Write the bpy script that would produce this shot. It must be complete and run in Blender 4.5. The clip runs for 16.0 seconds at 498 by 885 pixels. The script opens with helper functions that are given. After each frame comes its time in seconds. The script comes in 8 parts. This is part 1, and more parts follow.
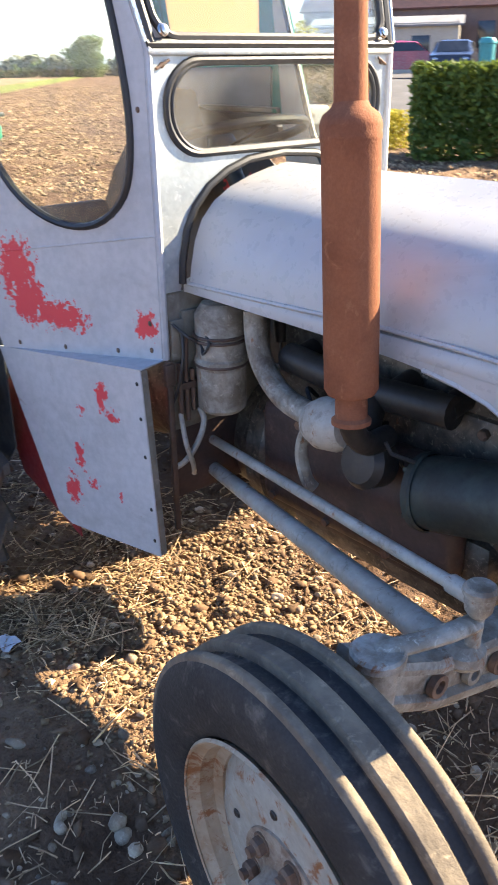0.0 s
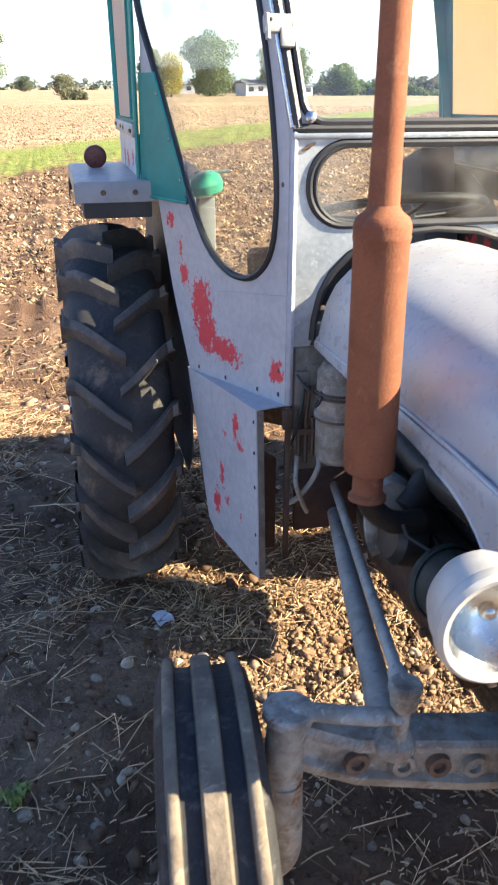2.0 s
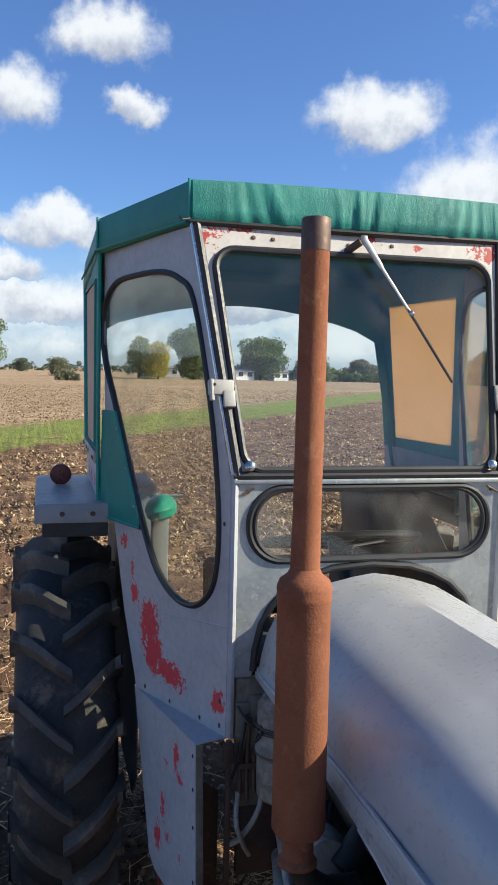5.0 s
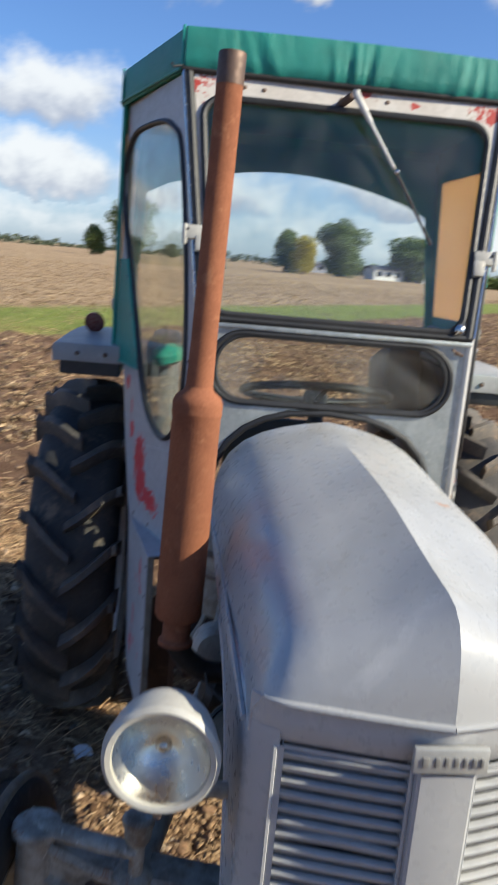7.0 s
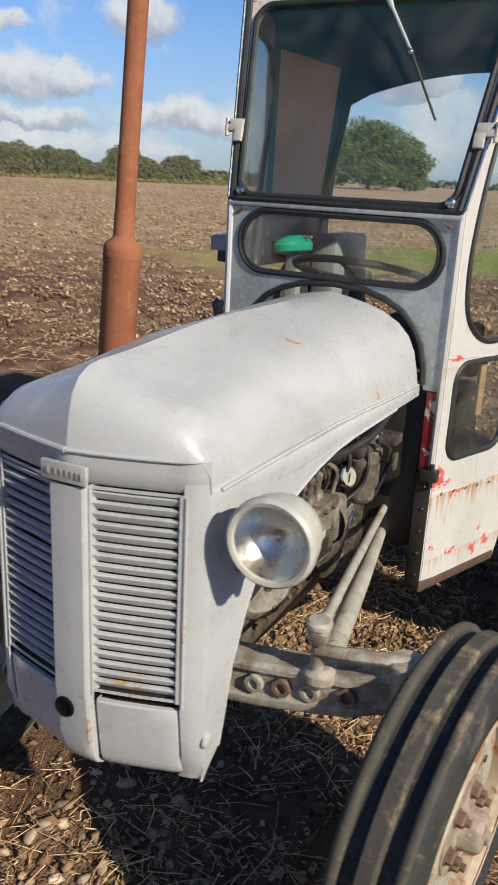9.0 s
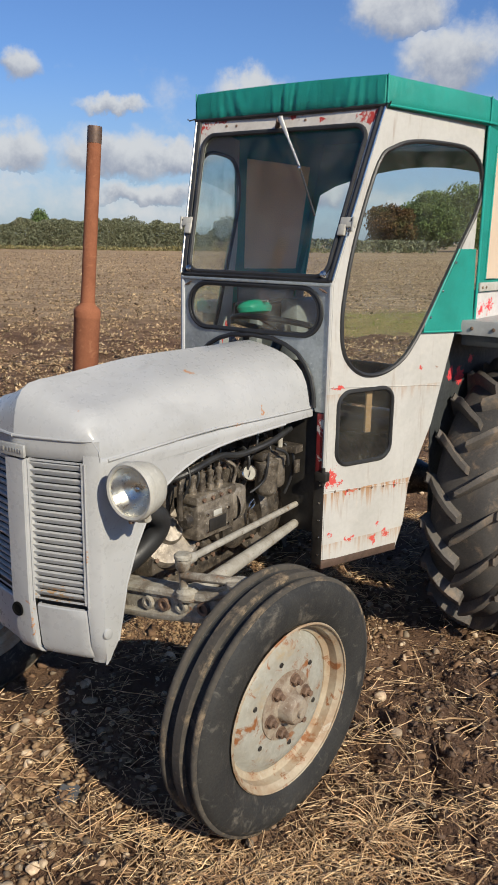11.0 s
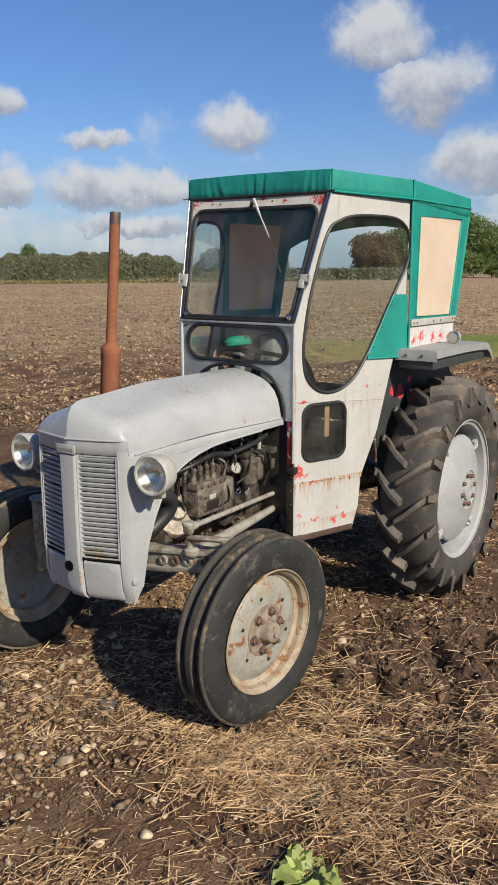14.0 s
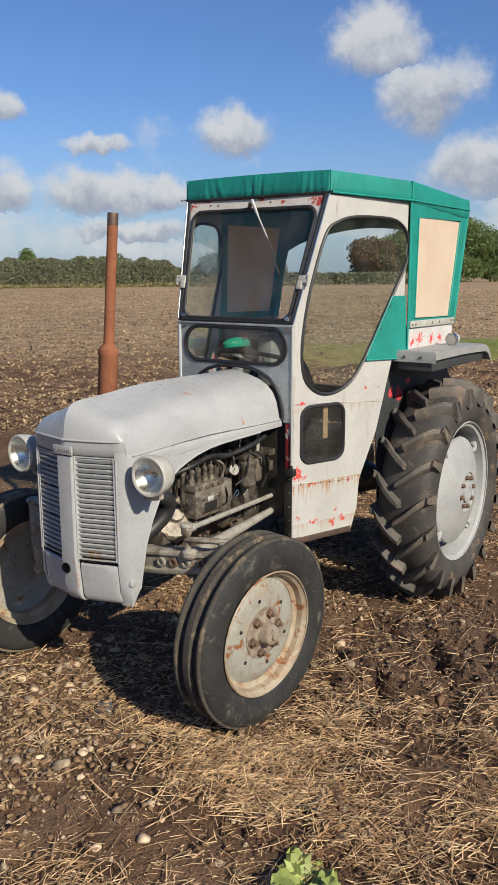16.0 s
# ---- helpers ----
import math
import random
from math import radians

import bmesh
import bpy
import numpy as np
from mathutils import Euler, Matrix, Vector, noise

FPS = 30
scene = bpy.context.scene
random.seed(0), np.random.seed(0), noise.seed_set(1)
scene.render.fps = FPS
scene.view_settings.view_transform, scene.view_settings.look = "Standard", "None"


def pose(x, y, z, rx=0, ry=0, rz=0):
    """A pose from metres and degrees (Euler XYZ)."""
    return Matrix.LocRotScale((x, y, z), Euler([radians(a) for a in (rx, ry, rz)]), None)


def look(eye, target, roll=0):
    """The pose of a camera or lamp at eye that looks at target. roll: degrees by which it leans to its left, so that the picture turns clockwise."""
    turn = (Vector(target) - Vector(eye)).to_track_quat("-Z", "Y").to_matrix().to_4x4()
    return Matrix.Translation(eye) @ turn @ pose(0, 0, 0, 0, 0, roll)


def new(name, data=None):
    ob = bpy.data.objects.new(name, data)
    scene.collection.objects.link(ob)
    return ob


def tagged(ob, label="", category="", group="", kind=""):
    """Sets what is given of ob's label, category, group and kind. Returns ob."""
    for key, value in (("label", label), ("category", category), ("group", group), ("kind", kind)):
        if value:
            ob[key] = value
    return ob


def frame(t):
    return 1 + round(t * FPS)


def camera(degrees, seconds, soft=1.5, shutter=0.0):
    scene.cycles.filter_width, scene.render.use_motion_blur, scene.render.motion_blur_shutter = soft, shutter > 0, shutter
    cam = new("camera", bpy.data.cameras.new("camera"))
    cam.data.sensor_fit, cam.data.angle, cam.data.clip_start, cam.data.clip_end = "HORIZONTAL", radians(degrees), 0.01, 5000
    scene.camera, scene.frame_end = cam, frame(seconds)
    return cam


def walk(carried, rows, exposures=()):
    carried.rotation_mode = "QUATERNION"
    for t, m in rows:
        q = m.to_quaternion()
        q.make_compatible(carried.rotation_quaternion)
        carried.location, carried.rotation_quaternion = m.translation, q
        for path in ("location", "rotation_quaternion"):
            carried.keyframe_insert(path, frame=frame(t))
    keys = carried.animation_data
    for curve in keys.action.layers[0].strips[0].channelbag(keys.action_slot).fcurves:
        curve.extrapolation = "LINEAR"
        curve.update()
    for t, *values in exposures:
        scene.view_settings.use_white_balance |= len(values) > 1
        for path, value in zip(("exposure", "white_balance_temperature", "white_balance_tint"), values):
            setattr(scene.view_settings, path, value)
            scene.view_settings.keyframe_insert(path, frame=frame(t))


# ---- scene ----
# the camera and its walk: seconds, place, turn to the left from +y, upward tilt, roll
cam = camera(33.54, 16.0, soft=1.6, shutter=0.4)
ROWS = [
    (0.0, 2.485, -1.319, 1.515, 50.03, -24.53, -1.02),
    (0.5, 2.609, -1.243, 1.535, 57.81, -23.53, -0.94),
    (1.0, 2.613, -1.115, 1.574, 66.09, -24.73, -0.29),
    (1.5, 2.706, -0.991, 1.598, 73.29, -24.35, 0.48),
    (2.0, 2.851, -0.854, 1.638, 77.19, -23.31, 0.10),
    (2.5, 2.850, -0.778, 1.673, 77.61, -19.78, -0.24),
    (3.0, 2.904, -0.784, 1.765, 77.53, -11.88, 0.28),
    (3.5, 2.944, -0.791, 1.806, 77.28, -6.06, 0.77),
    (6.0, 2.864, -0.742, 1.764, 74.78, -5.37, 2.27),
    (6.5, 2.926, -0.582, 1.719, 73.84, -6.63, 3.82),
    (7.0, 3.109, -0.375, 1.704, 84.99, -12.43, 5.14),
    (7.5, 3.175, -0.112, 1.652, 93.83, -13.19, 3.04),
    (8.0, 3.258, 0.208, 1.647, 100.39, -15.29, 3.22),
    (8.5, 3.325, 0.583, 1.640, 111.21, -17.33, 3.50),
    (9.0, 3.250, 0.929, 1.623, 118.02, -17.97, 2.91),
    (9.5, 3.227, 1.192, 1.650, 123.54, -15.07, 1.95),
    (10.0, 3.318, 1.490, 1.675, 126.80, -15.76, 1.30),
    (12.5, 4.147, 2.092, 1.755, 122.83, -11.00, -0.23),
    (13.0, 4.285, 2.204, 1.794, 122.67, -11.91, -0.92),
    (13.5, 4.355, 2.363, 1.802, 124.30, -12.01, -0.25),
    (14.0, 4.390, 2.436, 1.805, 125.15, -11.91, -0.10),
    (14.5, 4.394, 2.446, 1.789, 125.53, -11.69, -0.09),
    (15.0, 4.389, 2.440, 1.821, 125.41, -12.14, 0.02),
    (15.5, 4.385, 2.437, 1.814, 125.28, -11.99, 0.05),
    (16.0, 4.378, 2.428, 1.789, 125.03, -11.61, -0.09),
]


def aim(x, y, z, turn, tilt, lean):
    return pose(x, y, z, 90 + tilt, 0, turn) @ pose(0, 0, 0, 0, 0, lean)


# the exposure falls from the dark side of the tractor to the open sky; the white balance cools a little
EXPOSURES = [(0.0, 2.32, 8300, 8), (1.0, 2.26, 8050, 7), (2.0, 2.02, 7750, 7), (2.5, 1.50, 7500, 7), (3.0, 1.04, 7200, 6), (3.5, 0.76, 7050, 5), (6.0, 0.70, 7000, 4), (6.5, 0.70, 7000, 4), (7.0, 0.66, 7000, 4), (7.5, 0.57, 7000, 4),
             (8.0, 0.54, 7000, 4), (8.5, 0.40, 7000, 4), (9.0, 0.31, 7000, 6), (10.0, 0.17, 7000, 6), (12.5, 0.11, 7000, 6), (16.0, 0.11, 7000, 6)]
walk(cam, [(t, aim(*row)) for t, *row in ROWS], EXPOSURES)

# sun and sky: the sun stands to the tractor's front left, low over the field
SUN_AZ, SUN_EL = 71.0, 33.0
sun_dir = Vector((math.cos(radians(SUN_AZ)) * math.cos(radians(SUN_EL)), math.sin(radians(SUN_AZ)) * math.cos(radians(SUN_EL)), math.sin(radians(SUN_EL))))
sun = new("sun", bpy.data.lights.new("sun", "SUN"))
sun.data.energy, sun.data.angle, sun.data.color = 5.0, radians(0.53), (1.0, 0.93, 0.82)
sun.matrix_world = look(sun_dir * 50, (0, 0, 0))

world = bpy.data.worlds.new("sky")
scene.world = world
world.use_nodes = True


class Nodes:
    """Short hand for a node tree."""

    def __init__(self, tree):
        self.tree = tree
        tree.nodes.clear()

    def add(self, kind, inputs=None):
        n = self.tree.nodes.new(kind)
        for k, v in (inputs or {}).items():
            self.put(n.inputs[k], v)
        return n

    def put(self, socket, v):
        if isinstance(v, bpy.types.NodeSocket):
            self.tree.links.new(v, socket)
        else:
            socket.default_value = v

    def math(self, op, a, b=0.0, c=0.0, clamp=False):
        n = self.add("ShaderNodeMath")
        n.operation, n.use_clamp = op, clamp
        for i, v in enumerate((a, b, c)):
            self.put(n.inputs[i], v)
        return n.outputs[0]

    def mix(self, fac, a, b, blend="MIX"):
        n = self.add("ShaderNodeMix")
        n.data_type, n.blend_type = "RGBA", blend
        self.put(n.inputs[0], fac)
        for i, v in ((6, a), (7, b)):
            self.put(n.inputs[i], (*v, 1.0) if isinstance(v, tuple) and len(v) == 3 else v)
        return n.outputs[2]

    def noise(self, vec, scale, detail=4.0, rough=0.55, dist=0.0, color=False):
        n = self.add("ShaderNodeTexNoise", {"Vector": vec, "Scale": scale, "Detail": detail, "Roughness": rough, "Distortion": dist})
        return n.outputs["Color" if color else "Fac"]

    def ramp(self, v, lo, hi, a=0.0, b=1.0, smooth=True):
        n = self.add("ShaderNodeMapRange", {"Value": v, "From Min": lo, "From Max": hi, "To Min": a, "To Max": b})
        n.interpolation_type, n.clamp = "SMOOTHSTEP" if smooth else "LINEAR", True
        return n.outputs[0]

    def vmath(self, op, a, b=(0, 0, 0), scale=1.0):
        n = self.add("ShaderNodeVectorMath")
        n.operation = op
        self.put(n.inputs[0], a)
        if op == "SCALE":
            self.put(n.inputs[3], scale)
        else:
            self.put(n.inputs[1], b)
        return n.outputs["Value" if op in ("LENGTH", "DISTANCE", "DOT_PRODUCT") else "Vector"]


def make_sky():
    N = Nodes(world.node_tree)
    way = N.add("ShaderNodeTexCoord").outputs["Generated"]
    sky = N.add("ShaderNodeTexSky")
    sky.sky_type, sky.sun_disc = "NISHITA", False
    sky.sun_elevation, sky.sun_rotation = radians(SUN_EL), radians(90 - SUN_AZ)
    sky.air_density, sky.dust_density, sky.ozone_density = 1.0, 0.6, 2.2
    sep = N.add("ShaderNodeSeparateXYZ", {0: way})
    up = sep.outputs[2]
    # clouds: warped noise cut by cover, with rows of cumulus that close up towards the horizon
    warp = N.vmath("ADD", way, N.vmath("SCALE", N.vmath("SUBTRACT", N.noise(way, 14.0, 6.0, 0.62, color=True), (0.5, 0.5, 0.5)), scale=0.075))
    flat = N.vmath("MULTIPLY", warp, (1.0, 1.0, 2.3))
    total, tall = None, None
    for az, el, wide, high in CLOUDS:
        c = Vector((math.cos(radians(az)) * math.cos(radians(el)), math.sin(radians(az)) * math.cos(radians(el)), math.sin(radians(el))))
        d = N.vmath("SUBTRACT", warp, tuple(c))
        side = Vector((-math.sin(radians(az)), math.cos(radians(az)), 0))
        u = N.math("DIVIDE", N.vmath("DOT_PRODUCT", d, tuple(side)), radians(wide))
        v = N.math("DIVIDE", N.vmath("DOT_PRODUCT", d, tuple(c.cross(side))), radians(high))
        front = N.vmath("DOT_PRODUCT", way, tuple(c))
        low = N.math("MULTIPLY", N.math("MINIMUM", v, 0.0), 1.35)
        vv = N.math("ADD", low, N.math("MAXIMUM", v, 0.0))
        r = N.math("SQRT", N.math("ADD", N.math("MULTIPLY", u, u), N.math("MULTIPLY", vv, vv)))
        blob = N.math("SUBTRACT", N.math("SUBTRACT", 1.08, r), N.math("MULTIPLY", N.math("LESS_THAN", front, 0.3), 20.0))
        if total is None:
            total, tall = blob, v
        else:
            pick = N.math("GREATER_THAN", blob, total)
            tall = N.math("ADD", tall, N.math("MULTIPLY", pick, N.math("SUBTRACT", v, tall)))
            total = N.math("MAXIMUM", total, blob)
    general = N.math("SUBTRACT", N.noise(flat, 3.4, 7.0, 0.56, 0.3), 0.63)
    low = N.ramp(up, 0.02, 0.26, 0.24, -0.06)
    general = N.math("MULTIPLY", N.math("ADD", general, low), 2.2)
    fine = N.math("MULTIPLY", N.math("SUBTRACT", N.noise(way, 15.0, 9.0, 0.62), 0.5), 1.15)
    dens = N.math("ADD", N.math("MAXIMUM", total, general), fine)
    cover = N.ramp(dens, -0.05, 0.58)
    cover = N.math("MULTIPLY", cover, N.ramp(up, 0.0, 0.03))
    tall = N.math("ADD", tall, N.math("MULTIPLY", N.math("GREATER_THAN", general, total), N.math("SUBTRACT", 0.45, tall)))
    # sunlit heads, grey undersides
    shade = N.math("ADD", tall, N.math("MULTIPLY", N.math("SUBTRACT", N.noise(way, 30.0, 7.0, 0.62), 0.5), 1.9))
    lit = N.mix(N.ramp(shade, -0.75, 0.50), (3.1, 3.5, 4.75), (6.5, 6.8, 7.6))
    haze = N.ramp(up, -0.02, 0.20, 0.50, 0.0)
    deep = N.mix(1.0, sky.outputs[0], (0.58, 0.80, 1.25), "MULTIPLY")
    base = N.mix(haze, deep, (4.1, 4.9, 6.5))
    full = N.mix(N.math("MULTIPLY", cover, 0.93), base, lit)
    bg = N.add("ShaderNodeBackground", {"Color": full, "Strength": 0.090})
    out = N.add("ShaderNodeOutputWorld")
    N.put(out.inputs[0], bg.outputs[0])


# azimuth, height, half width and half height of the larger cumulus, in degrees
CLOUDS = [(-153.3, 13.8, 3.6, 2.5), (-156.4, 11.0, 3.6, 3.0), (-143.9, 8.9, 3.2, 1.6), (-135.2, 7.9, 2.4, 0.8), (-135.3, 5.0, 4.2, 1.9), (-139.4, 5.0, 3.0, 1.4), (-129.0, 4.9, 2.4, 1.9), (-129.4, 10.3, 1.5, 1.4),
          (-160.2, 6.4, 4.2, 2.9), (-137.5, 2.7, 5.0, 1.0), (175.8, 20.6, 3.7, 2.3), (-178.0, 16.7, 2.9, 2.7), (174.2, 16.8, 2.2, 1.4), (157.9, 16.4, 4.4, 2.4), (179.2, 9.2, 4.6, 1.7), (151.2, 11.0, 5.5, 4.8), (145.0, 8.0, 6.0, 4.2), (-177.5, 6.2, 3.0, 1.6),
          (-179.6, 3.9, 6.0, 2.2), (-170.4, 8.9, 5.2, 2.8), (-170.2, 4.5, 6.0, 2.4), (-147.0, 3.2, 5.0, 1.6), (166.0, 5.0, 6.0, 2.4)]
make_sky()


# ---- materials ----
def surface(name, colors, rough=0.6, metal=0.0, scale=6.0, fine=60.0, bump=0.15, depth=0.004, spec=0.5, chips=(), chip_color=(0.5, 0.03, 0.03), dust=None, streak=0.0, rust=0.0, island=0.0, coat=0.0, trans=None, folds=0.0, chip_bias=0.0, grain=0.22, runs=(), smudge=0.0, dents=0.0):
    """A painted, cast or woven surface: two or three colours laid over one another by coarse and fine noise, chips and rust, fine relief."""
    m = bpy.data.materials.new(name)
    m.use_nodes = True
    N = Nodes(m.node_tree)
    co = N.add("ShaderNodeTexCoord").outputs["Object"]
    a, b = colors[0], colors[1]
    coarse = N.noise(co, scale, 5.0, 0.6, 0.4)
    small = N.noise(co, fine, 4.0, 0.6)
    col = N.mix(N.ramp(coarse, 0.35, 0.68), a, b)
    if len(colors) > 2:
        col = N.mix(N.ramp(N.noise(co, scale * 3.1, 6.0, 0.68, 0.8), 0.55, 0.72), col, colors[2])
    col = N.mix(N.ramp(small, 0.3, 0.7, 0.0, grain), col, N.mix(0.5, col, (0.0, 0.0, 0.0)))
    if smudge:
        # greasy dark smears and pale scuffs
        sm = N.noise(N.vmath("MULTIPLY", co, (0.55, 1.2, 1.0)), 5.5, 7.0, 0.68, 0.9)
        col = N.mix(N.ramp(sm, 0.50, 0.74, 0.0, smudge), col, (0.19, 0.185, 0.17))
        sc = N.noise(N.vmath("ADD", co, (3.0, 1.0, 5.0)), 5.0, 6.0, 0.62, 0.6)
        col = N.mix(N.ramp(sc, 0.52, 0.72, 0.0, smudge * 0.8), col, (0.50, 0.495, 0.48))
        hair = N.noise(N.vmath("MULTIPLY", co, (0.6, 5.0, 3.0)), 9.0, 3.0, 0.6, 1.0)
        col = N.mix(N.ramp(hair, 0.75, 0.79, 0.0, smudge * 0.6), col, (0.24, 0.22, 0.20))
    if streak:
        st = N.noise(N.vmath("MULTIPLY", co, (1.0, 1.0, 0.12)), 38.0, 3.0, 0.6)
        col = N.mix(N.ramp(st, 0.56, 0.75, 0.0, streak), col, (0.20, 0.10, 0.045))
    if rust:
        rs = N.noise(co, 17.0, 8.0, 0.72, 0.5)
        col = N.mix(N.ramp(rs, 0.66 - rust, 0.76 - rust), col, (0.22, 0.085, 0.03))
    if chips:
        hit = None
        jag = N.vmath("ADD", co, N.vmath("SCALE", N.vmath("SUBTRACT", N.noise(co, 34.0, 4.0, 0.7, color=True), (0.5, 0.5, 0.5)), scale=0.075))
        for x, y, z, rx, rz in chips:
            d = N.vmath("MULTIPLY", N.vmath("SUBTRACT", jag, (x, y, z)), (1 / rx, 0.5 / rx, 1 / rz))
            h = N.math("SUBTRACT", 1.0, N.vmath("LENGTH", d))
            hit = h if hit is None else N.math("MAXIMUM", hit, h)
        hit = N.math("ADD", hit, N.math("MULTIPLY", N.math("SUBTRACT", N.noise(co, 60.0, 6.0, 0.72), 0.56), 3.4))
        col = N.mix(N.ramp(hit, 0.22 - chip_bias, 0.30 - chip_bias), col, chip_color)
    for line, long, strong in runs:
        z = N.add("ShaderNodeSeparateXYZ", {0: co}).outputs[2]
        fall = N.math("MULTIPLY", N.ramp(z, line - long, line, 0.0, 1.0, False), N.math("LESS_THAN", z, line))
        st = N.noise(N.vmath("MULTIPLY", co, (1.0, 1.0, 0.05)), 55.0, 4.0, 0.65)
        col = N.mix(N.math("MULTIPLY", N.ramp(N.math("ADD", st, N.math("MULTIPLY", fall, 0.22)), 0.60, 0.80), N.math("MULTIPLY", N.math("POWER", fall, 0.6), strong)), col, (0.34, 0.16, 0.05))
    if dust:
        ds = N.noise(co, 9.0, 7.0, 0.7, 0.3)
        col = N.mix(N.ramp(ds, 0.62 - dust[1], 0.80 - dust[1]), col, dust[0])
    if island:
        rnd = N.add("ShaderNodeNewGeometry").outputs["Random Per Island"]
        col = N.mix(1.0, col, N.mix(rnd, (1 - island,) * 3, (1 + island,) * 3), "MULTIPLY")
    h = N.math("ADD", N.math("MULTIPLY", coarse, 0.5), N.math("MULTIPLY", small, 0.5))
    if folds:
        h = N.math("ADD", h, N.math("MULTIPLY", N.noise(N.vmath("MULTIPLY", co, (1.0, 1.0, 0.22)), 24.0, 3.0, 0.5, 0.6), folds))
    bp = N.add("ShaderNodeBump", {"Strength": bump, "Distance": depth, "Height": h})
    if dents:
        bp = N.add("ShaderNodeBump", {"Strength": dents, "Distance": 0.02, "Height": N.noise(co, 4.5, 2.0, 0.45, 0.3), "Normal": bp.outputs[0]})
    p = N.add("ShaderNodeBsdfPrincipled", {"Base Color": col, "Roughness": N.ramp(small, 0.2, 0.8, max(0.02, rough - 0.09), min(1.0, rough + 0.09)), "Metallic": metal, "Specular IOR Level": spec, "Normal": bp.outputs[0], "Coat Weight": coat})
    out = N.add("ShaderNodeOutputMaterial")
    if trans:
        t = N.add("ShaderNodeBsdfTranslucent", {"Color": (*trans[0], 1)})
        mx = N.add("ShaderNodeMixShader", {0: trans[1], 1: p.outputs[0], 2: t.outputs[0]})
        N.put(out.inputs[0], mx.outputs[0])
    else:
        N.put(out.inputs[0], p.outputs[0])
    return m


def clear_glass(name, tint=(0.93, 0.96, 0.95), dirt=0.06):
    """Old, dusty flat glass: mostly clear, with a film of dust and a mirror gloss by angle."""
    m = bpy.data.materials.new(name)
    m.use_nodes = True
    N = Nodes(m.node_tree)
    co = N.add("ShaderNodeTexCoord").outputs["Object"]
    tr = N.add("ShaderNodeBsdfTransparent", {"Color": (*tint, 1)})
    gl = N.add("ShaderNodeBsdfGlossy", {"Color": (1, 1, 1, 1), "Roughness": 0.02})
    edge = N.add("ShaderNodeLayerWeight", {"Blend": 0.5}).outputs["Facing"]
    gloss = N.math("ADD", 0.035, N.math("MULTIPLY", N.math("POWER", edge, 4.5), 0.75), clamp=True)
    one = N.add("ShaderNodeMixShader", {0: gloss, 1: tr.outputs[0], 2: gl.outputs[0]})
    df = N.add("ShaderNodeBsdfDiffuse", {"Color": (0.42, 0.40, 0.36, 1)})
    film = N.math("MULTIPLY", N.ramp(N.noise(co, 5.0, 6.0, 0.65, 0.6), 0.3, 0.8), dirt)
    two = N.add("ShaderNodeMixShader", {0: film, 1: one.outputs[0], 2: df.outputs[0]})
    out = N.add("ShaderNodeOutputMaterial")
    N.put(out.inputs[0], two.outputs[0])
    return m


GREY, GREY2 = (0.405, 0.405, 0.40), (0.36, 0.362, 0.362)
RED = (0.66, 0.055, 0.065)
M = {}
M["bonnet"] = surface("bonnet_grey_paint", [GREY, GREY2, (0.43, 0.43, 0.425)], 0.31, 0.0, 2.2, 45, 0.012, 0.003, chips=((2.09, 0.165, 1.235, 0.010, 0.022), (1.594, 0.155, 1.275, 0.018, 0.015), (1.35, 0.27, 1.12, 0.008, 0.014), (2.18, 0.039, 0.55, 0.006, 0.09), (2.12, 0.212, 0.80, 0.006, 0.03), (2.17, 0.07, 0.648, 0.04, 0.006), (1.50, 0.26, 1.10, 0.03, 0.004)), chip_color=(0.40, 0.20, 0.10), grain=0.03, chip_bias=0.05, smudge=0.30, dents=0.14)
M["guard_top"] = surface("mudguard_paint", [(0.32, 0.315, 0.305), (0.26, 0.258, 0.25), (0.36, 0.355, 0.34)], 0.45, 0.0, 4.0, 50, 0.1, 0.003, grain=0.1, rust=0.0, smudge=0.3)
M["grey"] = surface("grey_paint", [GREY, (0.35, 0.355, 0.36), (0.43, 0.43, 0.42)], 0.42, 0.0, 4.0, 50, 0.12, 0.003, rust=0.0, smudge=0.4, chips=((2.15, 0.13, 0.665, 0.05, 0.012), (2.15, 0.10, 0.69, 0.03, 0.01)), chip_color=(0.36, 0.22, 0.11), chip_bias=0.1)
M["cab_right"] = surface("cab_paint_right", [(0.47, 0.475, 0.475), (0.42, 0.425, 0.43)], 0.5, 0.0, 4.0, 50, 0.12, 0.003,
    chips=((0.66, -0.48, 1.09, 0.055, 0.07), (0.68, -0.48, 1.02, 0.05, 0.06), (0.77, -0.45, 0.995, 0.08, 0.03), (0.57, -0.51, 1.16, 0.02, 0.03), (0.55, -0.52, 1.22, 0.012, 0.03), (1.012, -0.365, 1.005, 0.025, 0.03), (0.33, -0.60, 2.09, 0.02, 0.04), (0.5, -0.53, 1.30, 0.02, 0.02)), chip_color=RED, chip_bias=0.45, smudge=0.25, dents=0.08)
M["guard_right"] = surface("footguard_paint", [(0.47, 0.475, 0.48), (0.42, 0.425, 0.43)], 0.5, 0.0, 4.0, 50, 0.12, 0.003,
    chips=((0.94, -0.455, 0.84, 0.018, 0.045), (0.97, -0.45, 0.80, 0.02, 0.02), (0.86, -0.465, 0.79, 0.012, 0.02), (0.84, -0.47, 0.66, 0.018, 0.045), (0.80, -0.475, 0.56, 0.03, 0.05), (0.88, -0.46, 0.60, 0.02, 0.02), (0.98, -0.445, 0.60, 0.01, 0.015)), chip_color=RED, rust=0.02, chip_bias=0.2, smudge=0.3, dents=0.1)
